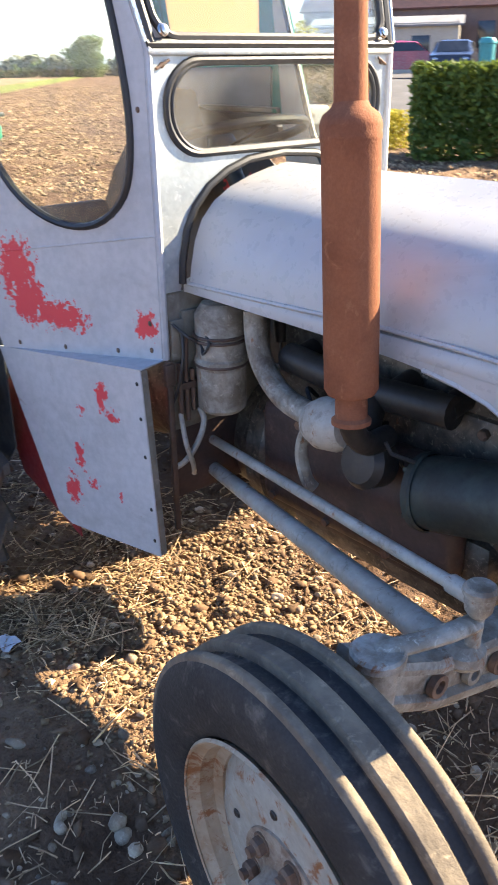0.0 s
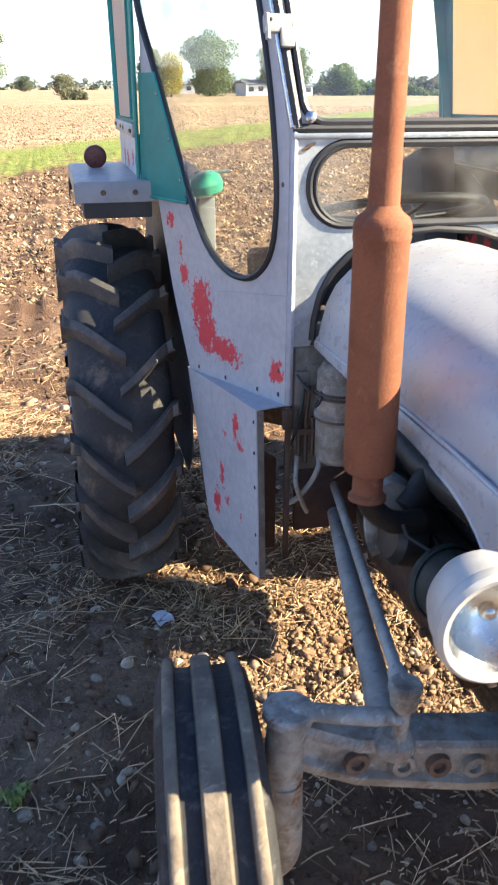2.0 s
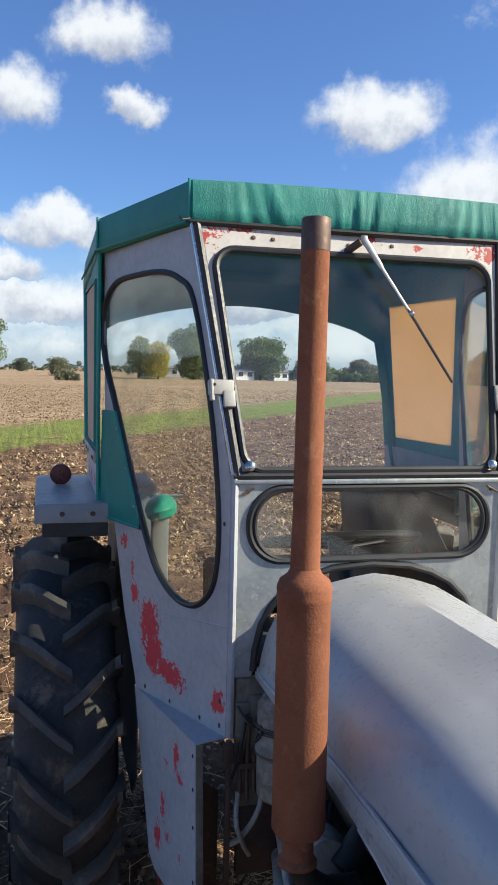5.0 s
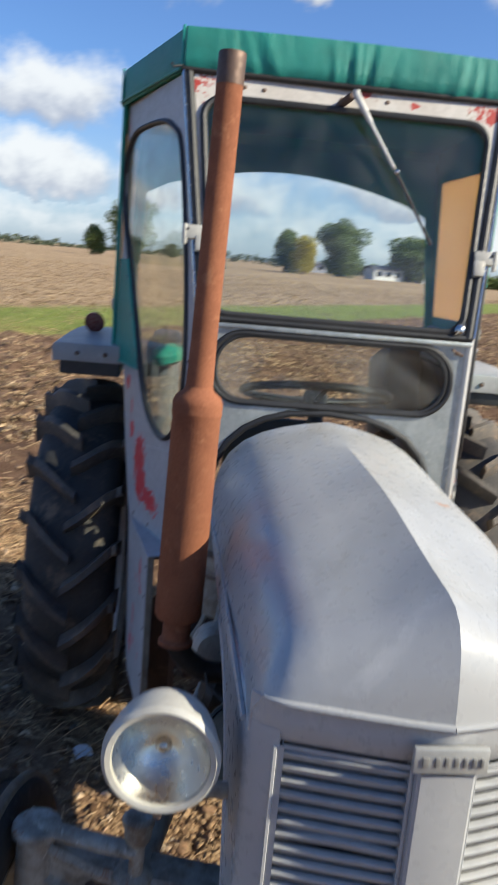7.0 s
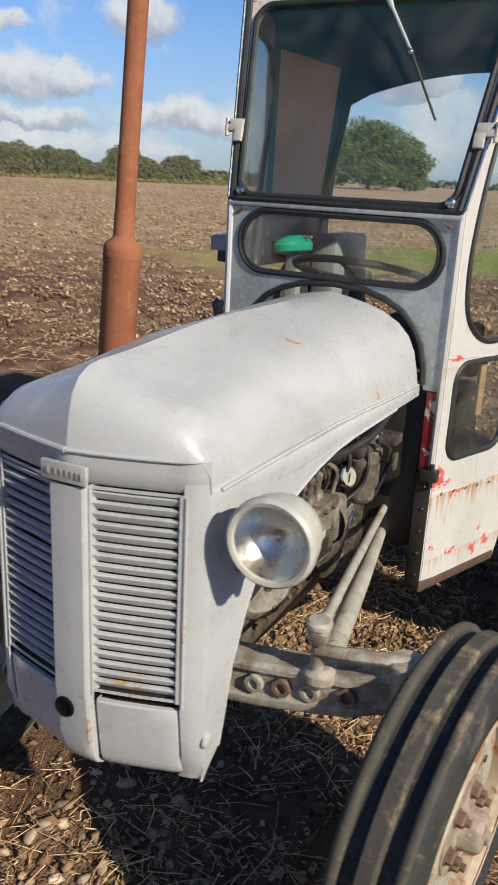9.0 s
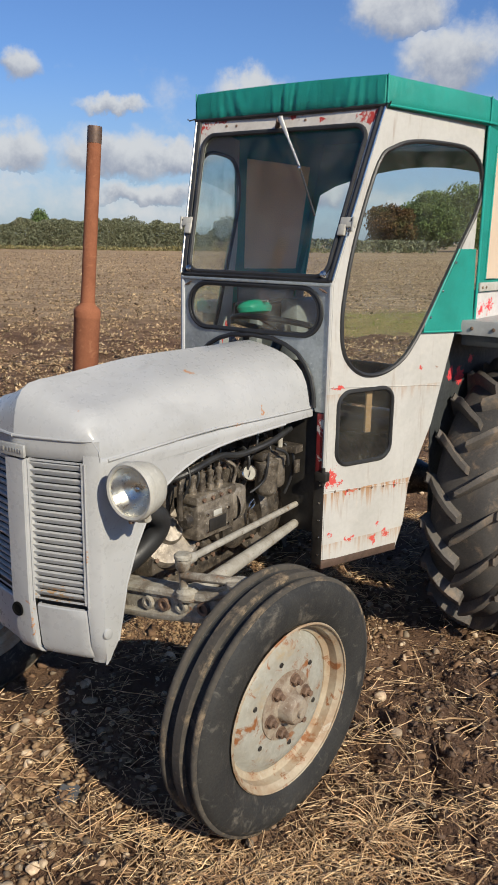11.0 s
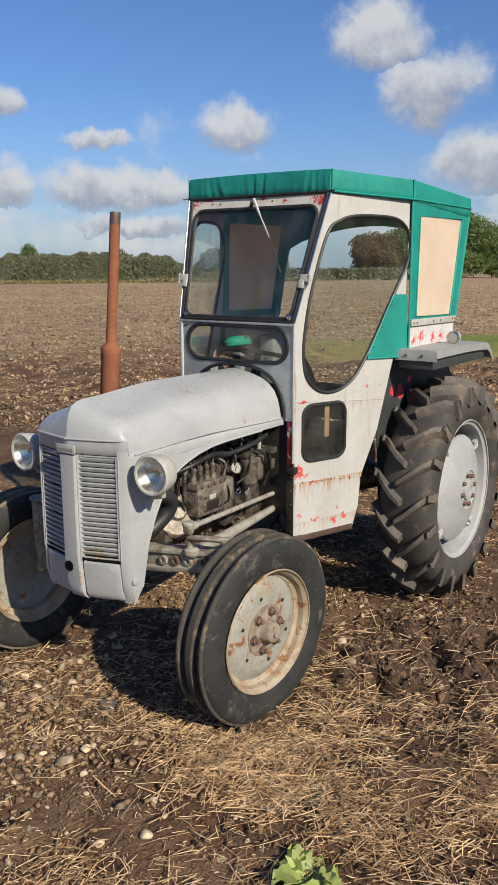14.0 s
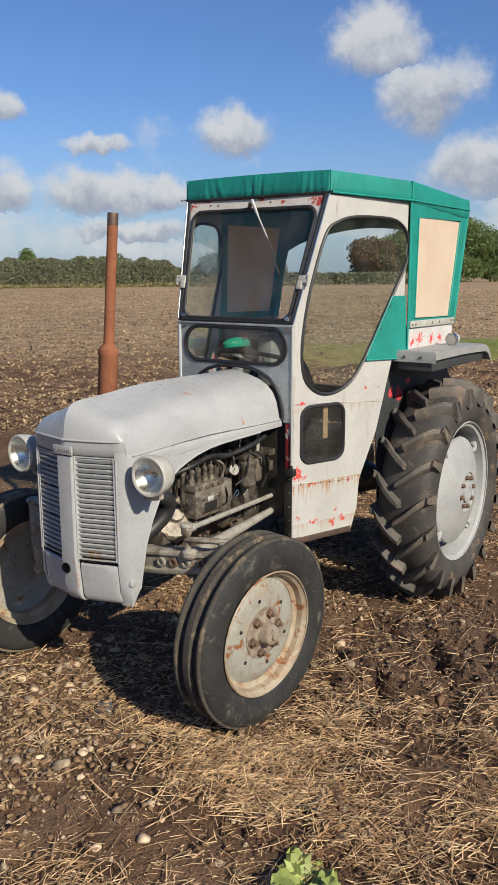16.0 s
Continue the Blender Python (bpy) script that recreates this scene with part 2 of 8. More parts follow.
M["cab_left"] = surface("cab_paint_left", [(0.49, 0.475, 0.445), (0.44, 0.425, 0.395), (0.51, 0.485, 0.44)], 0.5, 0.0, 4.0, 50, 0.12, 0.003, streak=0.35,
    chips=((1.02, 0.36, 0.82, 0.04, 0.05), (1.01, 0.365, 1.165, 0.04, 0.012), (0.98, 0.375, 0.80, 0.02, 0.02), (0.92, 0.395, 0.56, 0.03, 0.02), (0.80, 0.44, 0.54, 0.03, 0.03), (0.74, 0.46, 0.55, 0.03, 0.02), (0.78, 0.445, 0.60, 0.02, 0.015), (0.70, 0.47, 0.75, 0.03, 0.01), (0.93, 0.39, 0.76, 0.05, 0.012), (0.60, 0.50, 1.21, 0.02, 0.02), (1.02, 0.36, 0.60, 0.015, 0.015)), chip_color=(0.55, 0.07, 0.06), grain=0.12, runs=((0.765, 0.11, 0.9), (1.145, 0.07, 0.35), (0.56, 0.10, 0.5)), rust=0.015, smudge=0.12, dents=0.08)
M["screen_frame"] = surface("screen_frame_paint", [(0.62, 0.58, 0.52), (0.55, 0.50, 0.44)], 0.55, 0.0, 8.0, 60, 0.2, 0.003, rust=0.07,
    chips=((0.86, -0.385, 2.12, 0.028, 0.05), (0.86, 0.385, 2.12, 0.034, 0.05), (0.86, 0.335, 2.135, 0.02, 0.02), (0.86, 0.17, 2.12, 0.012, 0.02), (0.86, 0.21, 2.12, 0.008, 0.02), (0.86, -0.30, 2.148, 0.03, 0.01), (0.86, 0.05, 2.148, 0.03, 0.01)), chip_color=(0.42, 0.045, 0.035))
M["red_panel"] = surface("red_white_panel", [(0.62, 0.60, 0.58), (0.55, 0.52, 0.50)], 0.5, 0.0, 8.0, 60, 0.15, 0.003,
    chips=tuple((x, s * 0.615, z, 0.045, 0.04) for s in (1, -1) for x, z in ((0.27, 1.43), (0.18, 1.44), (0.02, 1.43), (-0.1, 1.43))), chip_color=RED)
M["maroon"] = surface("old_red_paint", [(0.30, 0.02, 0.022), (0.20, 0.018, 0.02)], 0.5, 0.0, 8.0, 60, 0.2, 0.003, chips=((1.05, 0.33, 1.02, 0.02, 0.05), (1.05, 0.34, 0.90, 0.015, 0.04)), chip_color=(0.5, 0.47, 0.44))
M["galvanised"] = surface("galvanised_sheet", [(0.46, 0.49, 0.48), (0.34, 0.37, 0.37), (0.58, 0.60, 0.58)], 0.45, 0.55, 16.0, 70, 0.08, 0.002)
M["rust"] = surface("rusty_exhaust_steel", [(0.30, 0.115, 0.06), (0.22, 0.08, 0.042), (0.35, 0.15, 0.08)], 0.88, 0.0, 9.0, 190, 0.45, 0.004, spec=0.2)
M["rust_dark"] = surface("dark_worn_steel", [(0.16, 0.10, 0.075), (0.10, 0.07, 0.055)], 0.6, 0.5, 9.0, 90, 0.4, 0.003)
M["canvas"] = surface("green_canvas", [(0.006, 0.275, 0.222), (0.005, 0.225, 0.18)], 0.52, 0.0, 7.0, 420, 0.38, 0.010, trans=((0.01, 0.2, 0.15), 0.04), folds=1.1)
M["canvas_bright"] = surface("green_canvas_trim", [(0.008, 0.32, 0.26), (0.007, 0.26, 0.205)], 0.5, 0.0, 7.0, 320, 0.2, 0.002)
M["cloth_window"] = surface("beige_cloth_window", [(0.86, 0.75, 0.62), (0.78, 0.66, 0.53)], 0.7, 0.0, 5.0, 220, 0.3, 0.006, folds=0.9, trans=((0.98, 0.72, 0.41), 0.42), grain=0.05)
M["rubber_front"] = surface("front_tyre_rubber", [(0.022, 0.022, 0.022), (0.034, 0.033, 0.031), (0.085, 0.078, 0.068)], 0.72, 0.0, 8.0, 160, 0.35, 0.003, spec=0.35, dust=((0.13, 0.115, 0.095), 0.07))
M["rubber_muddy"] = surface("mud_caked_tread", [(0.22, 0.175, 0.125), (0.13, 0.105, 0.08), (0.30, 0.235, 0.165)], 0.95, 0.0, 11.0, 90, 0.8, 0.006, spec=0.15)
M["rubber_dusty"] = surface("dusty_tread_rubber", [(0.075, 0.066, 0.056), (0.045, 0.041, 0.037), (0.13, 0.105, 0.08)], 0.9, 0.0, 9.0, 90, 0.5, 0.004, spec=0.2, dust=((0.24, 0.18, 0.12), 0.12))
M["rubber"] = surface("rear_tyre_rubber", [(0.044, 0.040, 0.037), (0.066, 0.059, 0.053), (0.100, 0.079, 0.060)], 0.72, 0.0, 5.0, 120, 0.35, 0.003, spec=0.4, dust=((0.19, 0.135, 0.09), 0.09))
# dusty lugs, their rubber also lightened to paint in light on the bars
M["rubber_lug"] = surface("lightened_lug_rubber", [(0.085, 0.075, 0.066), (0.12, 0.103, 0.087), (0.17, 0.135, 0.10)], 0.68, 0.0, 9.0, 120, 0.4, 0.004, spec=0.4, dust=((0.20, 0.145, 0.10), 0.10))
M["seal"] = surface("black_rubber_seal", [(0.018, 0.018, 0.019), (0.03, 0.03, 0.03)], 0.5, 0.0, 10.0, 120, 0.1, 0.001)
M["rim_cream"] = surface("cream_grey_rim", [(0.33, 0.325, 0.285), (0.285, 0.265, 0.22), (0.38, 0.37, 0.325)], 0.6, 0.0, 10.0, 70, 0.3, 0.003, rust=0.12, dust=((0.30, 0.235, 0.15), 0.08))
M["rim_rusty"] = surface("rusty_rim_flange", [(0.38, 0.32, 0.235), (0.30, 0.20, 0.12), (0.42, 0.375, 0.30)], 0.65, 0.0, 9.0, 70, 0.35, 0.003, rust=0.12)
M["rim_grey"] = surface("grey_rim", [(0.385, 0.385, 0.375), (0.33, 0.33, 0.325), (0.36, 0.335, 0.29)], 0.5, 0.0, 6.0, 60, 0.12, 0.002, rust=0.0)
M["nut"] = surface("rusty_nuts", [(0.20, 0.125, 0.085), (0.125, 0.078, 0.055)], 0.75, 0.2, 30.0, 120, 0.4, 0.002)
M["axle"] = surface("dirty_grey_axle", [(0.36, 0.335, 0.28), (0.20, 0.165, 0.125), (0.47, 0.435, 0.36)], 0.65, 0.0, 22.0, 110, 0.7, 0.005, rust=0.09, dust=((0.11, 0.08, 0.055), 0.12))
M["rod"] = surface("grey_painted_rod", [(0.40, 0.375, 0.325), (0.29, 0.265, 0.22), (0.16, 0.12, 0.085)], 0.5, 0.0, 12.0, 80, 0.25, 0.002, rust=0.07, dust=((0.12, 0.09, 0.065), 0.04))
M["engine"] = surface("oily_grey_engine", [(0.13, 0.108, 0.085), (0.035, 0.029, 0.024), (0.30, 0.26, 0.205)], 0.45, 0.3, 26.0, 80, 0.5, 0.005, rust=0.03)
M["engine_light"] = surface("alloy_engine_part", [(0.36, 0.31, 0.25), (0.14, 0.115, 0.09), (0.52, 0.47, 0.39)], 0.38, 0.5, 24.0, 80, 0.4, 0.004, dust=((0.05, 0.04, 0.032), 0.10))
M["black_metal"] = surface("black_oily_metal", [(0.022, 0.02, 0.018), (0.04, 0.035, 0.03)], 0.5, 0.2, 12.0, 80, 0.3, 0.003)
M["starter"] = surface("dark_green_starter", [(0.032, 0.044, 0.036), (0.016, 0.019, 0.016)], 0.6, 0.1, 10.0, 80, 0.2, 0.003)
M["chrome"] = surface("worn_chrome", [(0.62, 0.61, 0.58), (0.50, 0.49, 0.46)], 0.22, 1.0, 14.0, 90, 0.06, 0.001)
M["reflector"] = surface("lamp_reflector", [(0.80, 0.78, 0.72), (0.72, 0.69, 0.62)], 0.30, 1.0, 6.0, 60, 0.05, 0.001)
M["lamp_cream"] = surface("cream_lamp_shell", [(0.46, 0.45, 0.41), (0.40, 0.38, 0.33), (0.52, 0.505, 0.46)], 0.45, 0.0, 9.0, 60, 0.15, 0.002, rust=0.02)
M["red_lens"] = surface("dull_red_lens", [(0.16, 0.03, 0.025), (0.10, 0.025, 0.02)], 0.3, 0.0, 20, 90, 0.05, 0.001)
M["plastic_green"] = surface("green_plastic", [(0.01, 0.30, 0.20), (0.01, 0.24, 0.16)], 0.4, 0.0, 9.0, 60, 0.15, 0.002)
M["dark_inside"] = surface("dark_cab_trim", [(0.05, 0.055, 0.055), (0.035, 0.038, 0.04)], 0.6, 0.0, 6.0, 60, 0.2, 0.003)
M["grey_inside"] = surface("inner_grey_metal", [(0.30, 0.31, 0.31), (0.24, 0.25, 0.25)], 0.55, 0.0, 6.0, 60, 0.2, 0.003)
M["badge"] = surface("pewter_badge", [(0.44, 0.44, 0.42), (0.38, 0.38, 0.36)], 0.4, 0.2, 20, 90, 0.1, 0.001)
M["badge_bar"] = surface("badge_raised_bar", [(0.30, 0.295, 0.28), (0.25, 0.245, 0.23)], 0.4, 0.3, 20, 90, 0.1, 0.001)
M["wood"] = surface("plain_wood_strip", [(0.42, 0.25, 0.13), (0.34, 0.19, 0.09)], 0.6, 0.0, 14.0, 90, 0.2, 0.002)
M["glass"] = clear_glass("dusty_glass")
M["lamp_glass"] = clear_glass("lamp_glass", (0.97, 0.97, 0.94), 0.16)
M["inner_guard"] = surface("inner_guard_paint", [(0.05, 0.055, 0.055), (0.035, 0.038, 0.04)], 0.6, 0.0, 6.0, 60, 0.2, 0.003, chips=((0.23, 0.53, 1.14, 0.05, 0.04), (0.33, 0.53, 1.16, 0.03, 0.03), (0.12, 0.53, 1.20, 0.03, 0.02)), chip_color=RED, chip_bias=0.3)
M["hub_rust"] = surface("rusty_hub_paint", [(0.33, 0.28, 0.22), (0.19, 0.125, 0.085), (0.42, 0.38, 0.31)], 0.6, 0.1, 28.0, 120, 0.5, 0.003)
M["glass_milky"] = clear_glass("dust_filmed_glass", (0.93, 0.95, 0.93), 0.20)
M["dial"] = surface("yellowed_dial", [(0.34, 0.32, 0.26), (0.26, 0.24, 0.19)], 0.4, 0.0, 30.0, 120, 0.05, 0.001)
M["dirty_sheet"] = surface("grimy_grey_sheet", [(0.22, 0.205, 0.165), (0.13, 0.115, 0.09), (0.28, 0.265, 0.22)], 0.6, 0.1, 12.0, 80, 0.4, 0.004, rust=0.06, streak=0.3)
M["wiper_paint"] = surface("pale_worn_metal", [(0.62, 0.61, 0.58), (0.50, 0.49, 0.46)], 0.4, 0.2, 14.0, 90, 0.06, 0.001)
M["engine_brown"] = surface("grimy_red_brown_casting", [(0.075, 0.042, 0.034), (0.040, 0.026, 0.022), (0.11, 0.068, 0.052)], 0.55, 0.1, 9.0, 80, 0.4, 0.004)
M["box_inside"] = surface("inner_box_paint", [(0.12, 0.125, 0.125), (0.09, 0.095, 0.095)], 0.6, 0.0, 6.0, 60, 0.2, 0.003)
M["hole"] = surface("painted_hole_black", [(0.006, 0.006, 0.006), (0.004, 0.004, 0.004)], 0.95, 0.0, 9.0, 60, 0.0, 0.001, spec=0.05)


# ---- mesh helpers ----
def part(name, bm, material, parent=None, label="", smooth=35.0):
    """Links a bmesh as one mesh object under a thing or a part."""
    bmesh.ops.recalc_face_normals(bm, faces=bm.faces[:])
    for f in bm.faces:
        f.smooth = True
    lim = radians(smooth)
    for e in bm.edges:
        e.smooth = len(e.link_faces) == 2 and e.calc_face_angle(0.0) < lim
    me = bpy.data.meshes.new(name)
    bm.to_mesh(me)
    bm.free()
    me.materials.append(M[material] if isinstance(material, str) else material)
    ob = new(name, me)
    if parent is not None:
        ob.parent = parent
    if label:
        ob["label"] = label
    return ob


def holder(name, parent, at=(0, 0, 0), label=""):
    ob = new(name)
    ob.empty_display_size = 0.1
    ob.location = at
    if parent is not None:
        ob.parent = parent
    if label:
        ob["label"] = label
    return ob


def box(bm, c, size, bevel=0.0, rot=(0, 0, 0), seg=2):
    m = Matrix.LocRotScale(c, Euler([radians(a) for a in rot]), size)
    r = bmesh.ops.create_cube(bm, size=1.0, matrix=m)
    if bevel:
        es = list({e for v in r["verts"] for e in v.link_edges})
        bmesh.ops.bevel(bm, geom=es, offset=bevel, segments=seg, affect="EDGES", profile=0.5)
    return bm


def frames_along(pts, closed=False):
    pts = [Vector(p) for p in pts]
    n = len(pts)
    out, up = [], None
    for i, p in enumerate(pts):
        a = pts[(i - 1) % n] if closed or i > 0 else p
        b = pts[(i + 1) % n] if closed or i < n - 1 else p
        t = (b - a).normalized()
        if up is None:
            up = Vector((0, 0, 1)) if abs(t.z) < 0.9 else Vector((1, 0, 0))
        side = t.cross(up).normalized()
        up = side.cross(t).normalized()
        out.append((p, side, up))
    return out


def tube(bm, pts, radius, segs=10, closed=False, caps=True, flat=1.0):
    """A round bar along points; radius may be a list."""
    rings = []
    fr = frames_along(pts, closed)
    for i, (p, s, u) in enumerate(fr):
        r = radius[i] if isinstance(radius, (list, tuple)) else radius
        rings.append([bm.verts.new(p + (s * math.cos(2 * math.pi * k / segs) + u * flat * math.sin(2 * math.pi * k / segs)) * r) for k in range(segs)])
    last = len(rings) if closed else len(rings) - 1
    for i in range(last):
        a, b = rings[i], rings[(i + 1) % len(rings)]
        for k in range(segs):
            bm.faces.new((a[k], a[(k + 1) % segs], b[(k + 1) % segs], b[k]))
    if caps and not closed:
        bm.faces.new(rings[0][::-1])
        bm.faces.new(rings[-1])
    return bm


def lathe(bm, profile, m, segs=32, cap=False):
    """Turns (radius, height) rows about the z axis of m."""
    rings = []
    for r, h in profile:
        if r < 1e-5:
            rings.append([bm.verts.new(m @ Vector((0, 0, h)))])
        else:
            rings.append([bm.verts.new(m @ Vector((r * math.cos(2 * math.pi * k / segs), r * math.sin(2 * math.pi * k / segs), h))) for k in range(segs)])
    for a, b in zip(rings, rings[1:]):
        for k in range(segs):
            q = (k + 1) % segs
            if len(a) == 1 and len(b) == 1:
                continue
            if len(a) == 1:
                bm.faces.new((a[0], b[k], b[q]))
            elif len(b) == 1:
                bm.faces.new((a[k], a[q], b[0]))
            else:
                bm.faces.new((a[k], a[q], b[q], b[k]))
    if cap:
        for ring in (rings[0], rings[-1]):
            if len(ring) > 2:
                bm.faces.new(ring)
    return bm


def along(a, b):
    """A pose at a whose z axis points to b."""
    d = Vector(b) - Vector(a)
    return Matrix.Translation(a) @ d.to_track_quat("Z", "Y").to_matrix().to_4x4()


def rod(bm, a, b, r, segs=14):
    d = (Vector(b) - Vector(a)).length
    e = min(r * 0.2, d * 0.2)
    return lathe(bm, [(0, 0), (r - e, 0), (r, e), (r, d - e), (r - e, d), (0, d)], along(a, b), segs)


def curve(pts, n=8, closed=False):
    """Points along a smooth line through pts."""
    P = [Vector(p) for p in pts]
    out, c = [], len(P)
    for i in range(c if closed else c - 1):
        p0, p1, p2, p3 = (P[(i + k) % c] if closed else P[min(max(i + k, 0), c - 1)] for k in (-1, 0, 1, 2))
        for s in range(n):
            t = s / n
            out.append(0.5 * ((2 * p1) + (p2 - p0) * t + (2 * p0 - 5 * p1 + 4 * p2 - p3) * t * t + (3 * p1 - p0 - 3 * p2 + p3) * t ** 3))
    if not closed:
        out.append(P[-1])
    return out


def rounded(x0, x1, y0, y1, r, n=6):
    """A rectangle with round corners, as points of a plane."""
    out = []
    for cx, cy, a in ((x1 - r, y1 - r, 0), (x0 + r, y1 - r, 90), (x0 + r, y0 + r, 180), (x1 - r, y0 + r, 270)):
        out += [Vector((cx + r * math.cos(radians(a + 90 * k / n)), cy + r * math.sin(radians(a + 90 * k / n)))) for k in range(n + 1)]
    return out


def plate(bm, outer, holes, to3d, thick):
    """A sheet with holes. to3d takes a point of the plane and a height over it."""
    def side(h):
        loops = []
        for ring in (outer, *holes):
            vs = [bm.verts.new(to3d(p[0], p[1], h)) for p in ring]
            loops.append((vs, [bm.edges.new((vs[i], vs[(i + 1) % len(vs)])) for i in range(len(vs))]))
        bmesh.ops.triangle_fill(bm, use_beauty=True, edges=[e for _, es in loops for e in es])
        return [vs for vs, _ in loops]
    a, b = side(0.0), side(thick)
    for u, v in zip(a, b):
        for i in range(len(u)):
            j = (i + 1) % len(u)
            bm.faces.new((u[i], u[j], v[j], v[i]))
    return bm


def grid(bm, rows):
    """A skin over rows of points of equal length."""
    vs = [[bm.verts.new(p) for p in row] for row in rows]
    for a, b in zip(vs, vs[1:]):
        for i in range(len(a) - 1):
            bm.faces.new((a[i], a[i + 1], b[i + 1], b[i]))
    return bm


def thicken(bm, t):
    bmesh.ops.recalc_face_normals(bm, faces=bm.faces[:])
    bmesh.ops.solidify(bm, geom=bm.faces[:], thickness=t)
    return bm


def B():
    return bmesh.new()


def lerp(v, table):
    xs, ys = zip(*table)
    return float(np.interp(v, xs, ys))


# ---- the tractor ----
tractor = holder("tractor", None)
tagged(tractor, "old grey farm tractor with a green canvas cab and red-chipped paint", "tractor")

# bonnet
REAR = [(0.0, 1.318), (0.05, 1.311), (0.11, 1.298), (0.165, 1.280), (0.21, 1.255), (0.243, 1.222), (0.264, 1.18), (0.276, 1.13), (0.283, 1.090)]
MID = [(0.0, 1.321), (0.05, 1.302), (0.11, 1.284), (0.165, 1.266), (0.208, 1.243), (0.236, 1.214), (0.252, 1.178), (0.264, 1.140), (0.270, 1.106)]
FRONT = [(0.0, 1.293), (0.05, 1.266), (0.105, 1.243), (0.155, 1.230), (0.19, 1.214), (0.212, 1.192), (0.228, 1.165), (0.2405, 1.118), (0.2425, 1.086)]


def bonnet_section(x):
    if x < 1.65:
        k, a, b = (x - 1.05) / 0.6, REAR, MID
    else:
        k, a, b = min(1.0, (x - 1.65) / 0.47), MID, FRONT
    k = k * k * (3 - 2 * k)
    return [(p[0] * (1 - k) + q[0] * k, p[1] * (1 - k) + q[1] * k) for p, q in zip(a, b)]


def nose_v(y):
    y = abs(y)
    return 0.075 * (y / 0.225) ** 1.2 + 0.012 * (max(0.0, y - 0.2) / 0.036) ** 2


def sweep(x):
    k = min(1.0, max(0.0, (x - 1.5) / 0.687))
    return k * k * (3 - 2 * k)


rows = []
LIP = 1.147
for x in (1.06, 1.12, 1.2, 1.3, 1.4, 1.5, 1.6, 1.7, 1.8, 1.88, 1.95, 2.01, 2.06):
    sec = bonnet_section(x)
    half = [Vector((x - nose_v(y) * sweep(x), y, z)) for y, z in sec]
    rows.append([Vector((v.x, -v.y, v.z)) for v in half[::-1]] + half[1:])
for x, k in ((2.09, 1.0), (2.125, 0.96), (2.15, 0.86), (2.168, 0.68), (2.178, 0.45), (2.184, 0.2), (2.187, 0.0)):
    sec = bonnet_section(2.12)
    half = []
    for y, z in sec:
        zz = LIP + (z - LIP) * k if z > LIP else z
        half.append(Vector((x - nose_v(y) * sweep(x), y, zz)))
    rows.append([Vector((v.x, -v.y, v.z)) for v in half[::-1]] + half[1:])
bm = grid(B(), rows)
bonnet = part("bonnet", thicken(bm, 0.004), "bonnet", tractor, "dull grey painted bonnet with a centre ridge", 28)
# folded rib along the bonnet's lower edge and the raised lip over the grille
for s in (1, -1):
    bm = tube(B(), [(x, s * (bonnet_section(x)[-1][0] + 0.002), bonnet_section(x)[-1][1]) for x in (1.06, 1.3, 1.6, 1.75, 1.9, 2.0, 2.06)], 0.0045, 6)
    part("edge_bead", bm, "bonnet", bonnet)
    bm = tube(B(), [(2.189 - nose_v(y), s * y, LIP) for y in (0.0, 0.05, 0.1, 0.15, 0.19, 0.205, 0.218, 0.228)], [r * (1.0 if s > 0 else 1.4) for r in (0.004, 0.004, 0.004, 0.004, 0.0035, 0.003, 0.002, 0.001)], 8)
    part("nose_bead", bm, "bonnet", bonnet)

# band over the grille, with the badge
ys = [-0.2415 + 0.483 * i / 38 for i in range(39)]
bm = grid(B(), [[Vector((2.186 - dx - nose_v(y), y, z)) for y in ys] for dx, z in ((0.0, LIP - 0.002), (0.001, 1.12), (0.004, 1.095), (0.012, 1.085), (0.03, 1.083))])
part("nose_band", thicken(bm, 0.004), "bonnet", tractor)
bm = B()
box(bm, (2.190, 0, 1.106), (0.010, 0.098, 0.037), 0.003)
badge = part("badge", bm, "badge", tractor, "worn metal maker's badge")
for y, w in ((-0.034, 0.012), (-0.019, 0.009), (-0.007, 0.008), (0.005, 0.009), (0.017, 0.008), (0.029, 0.009), (0.039, 0.007)):
    part("raised_bar", box(B(), (2.1965, y, 1.106), (0.003, w * 0.7, 0.013), 0.001), "badge_bar", badge)

# grille: two louvred panels, centre bar and lower panels
grille = holder("grille", tractor, (0, 0, 0), "grey louvred radiator grille in two halves")
G0, G1 = 0.656, 1.083


def gx(y, z):
    return 2.182 - nose_v(y) - 0.02 * max(0, (0.66 - z)) / 0.2


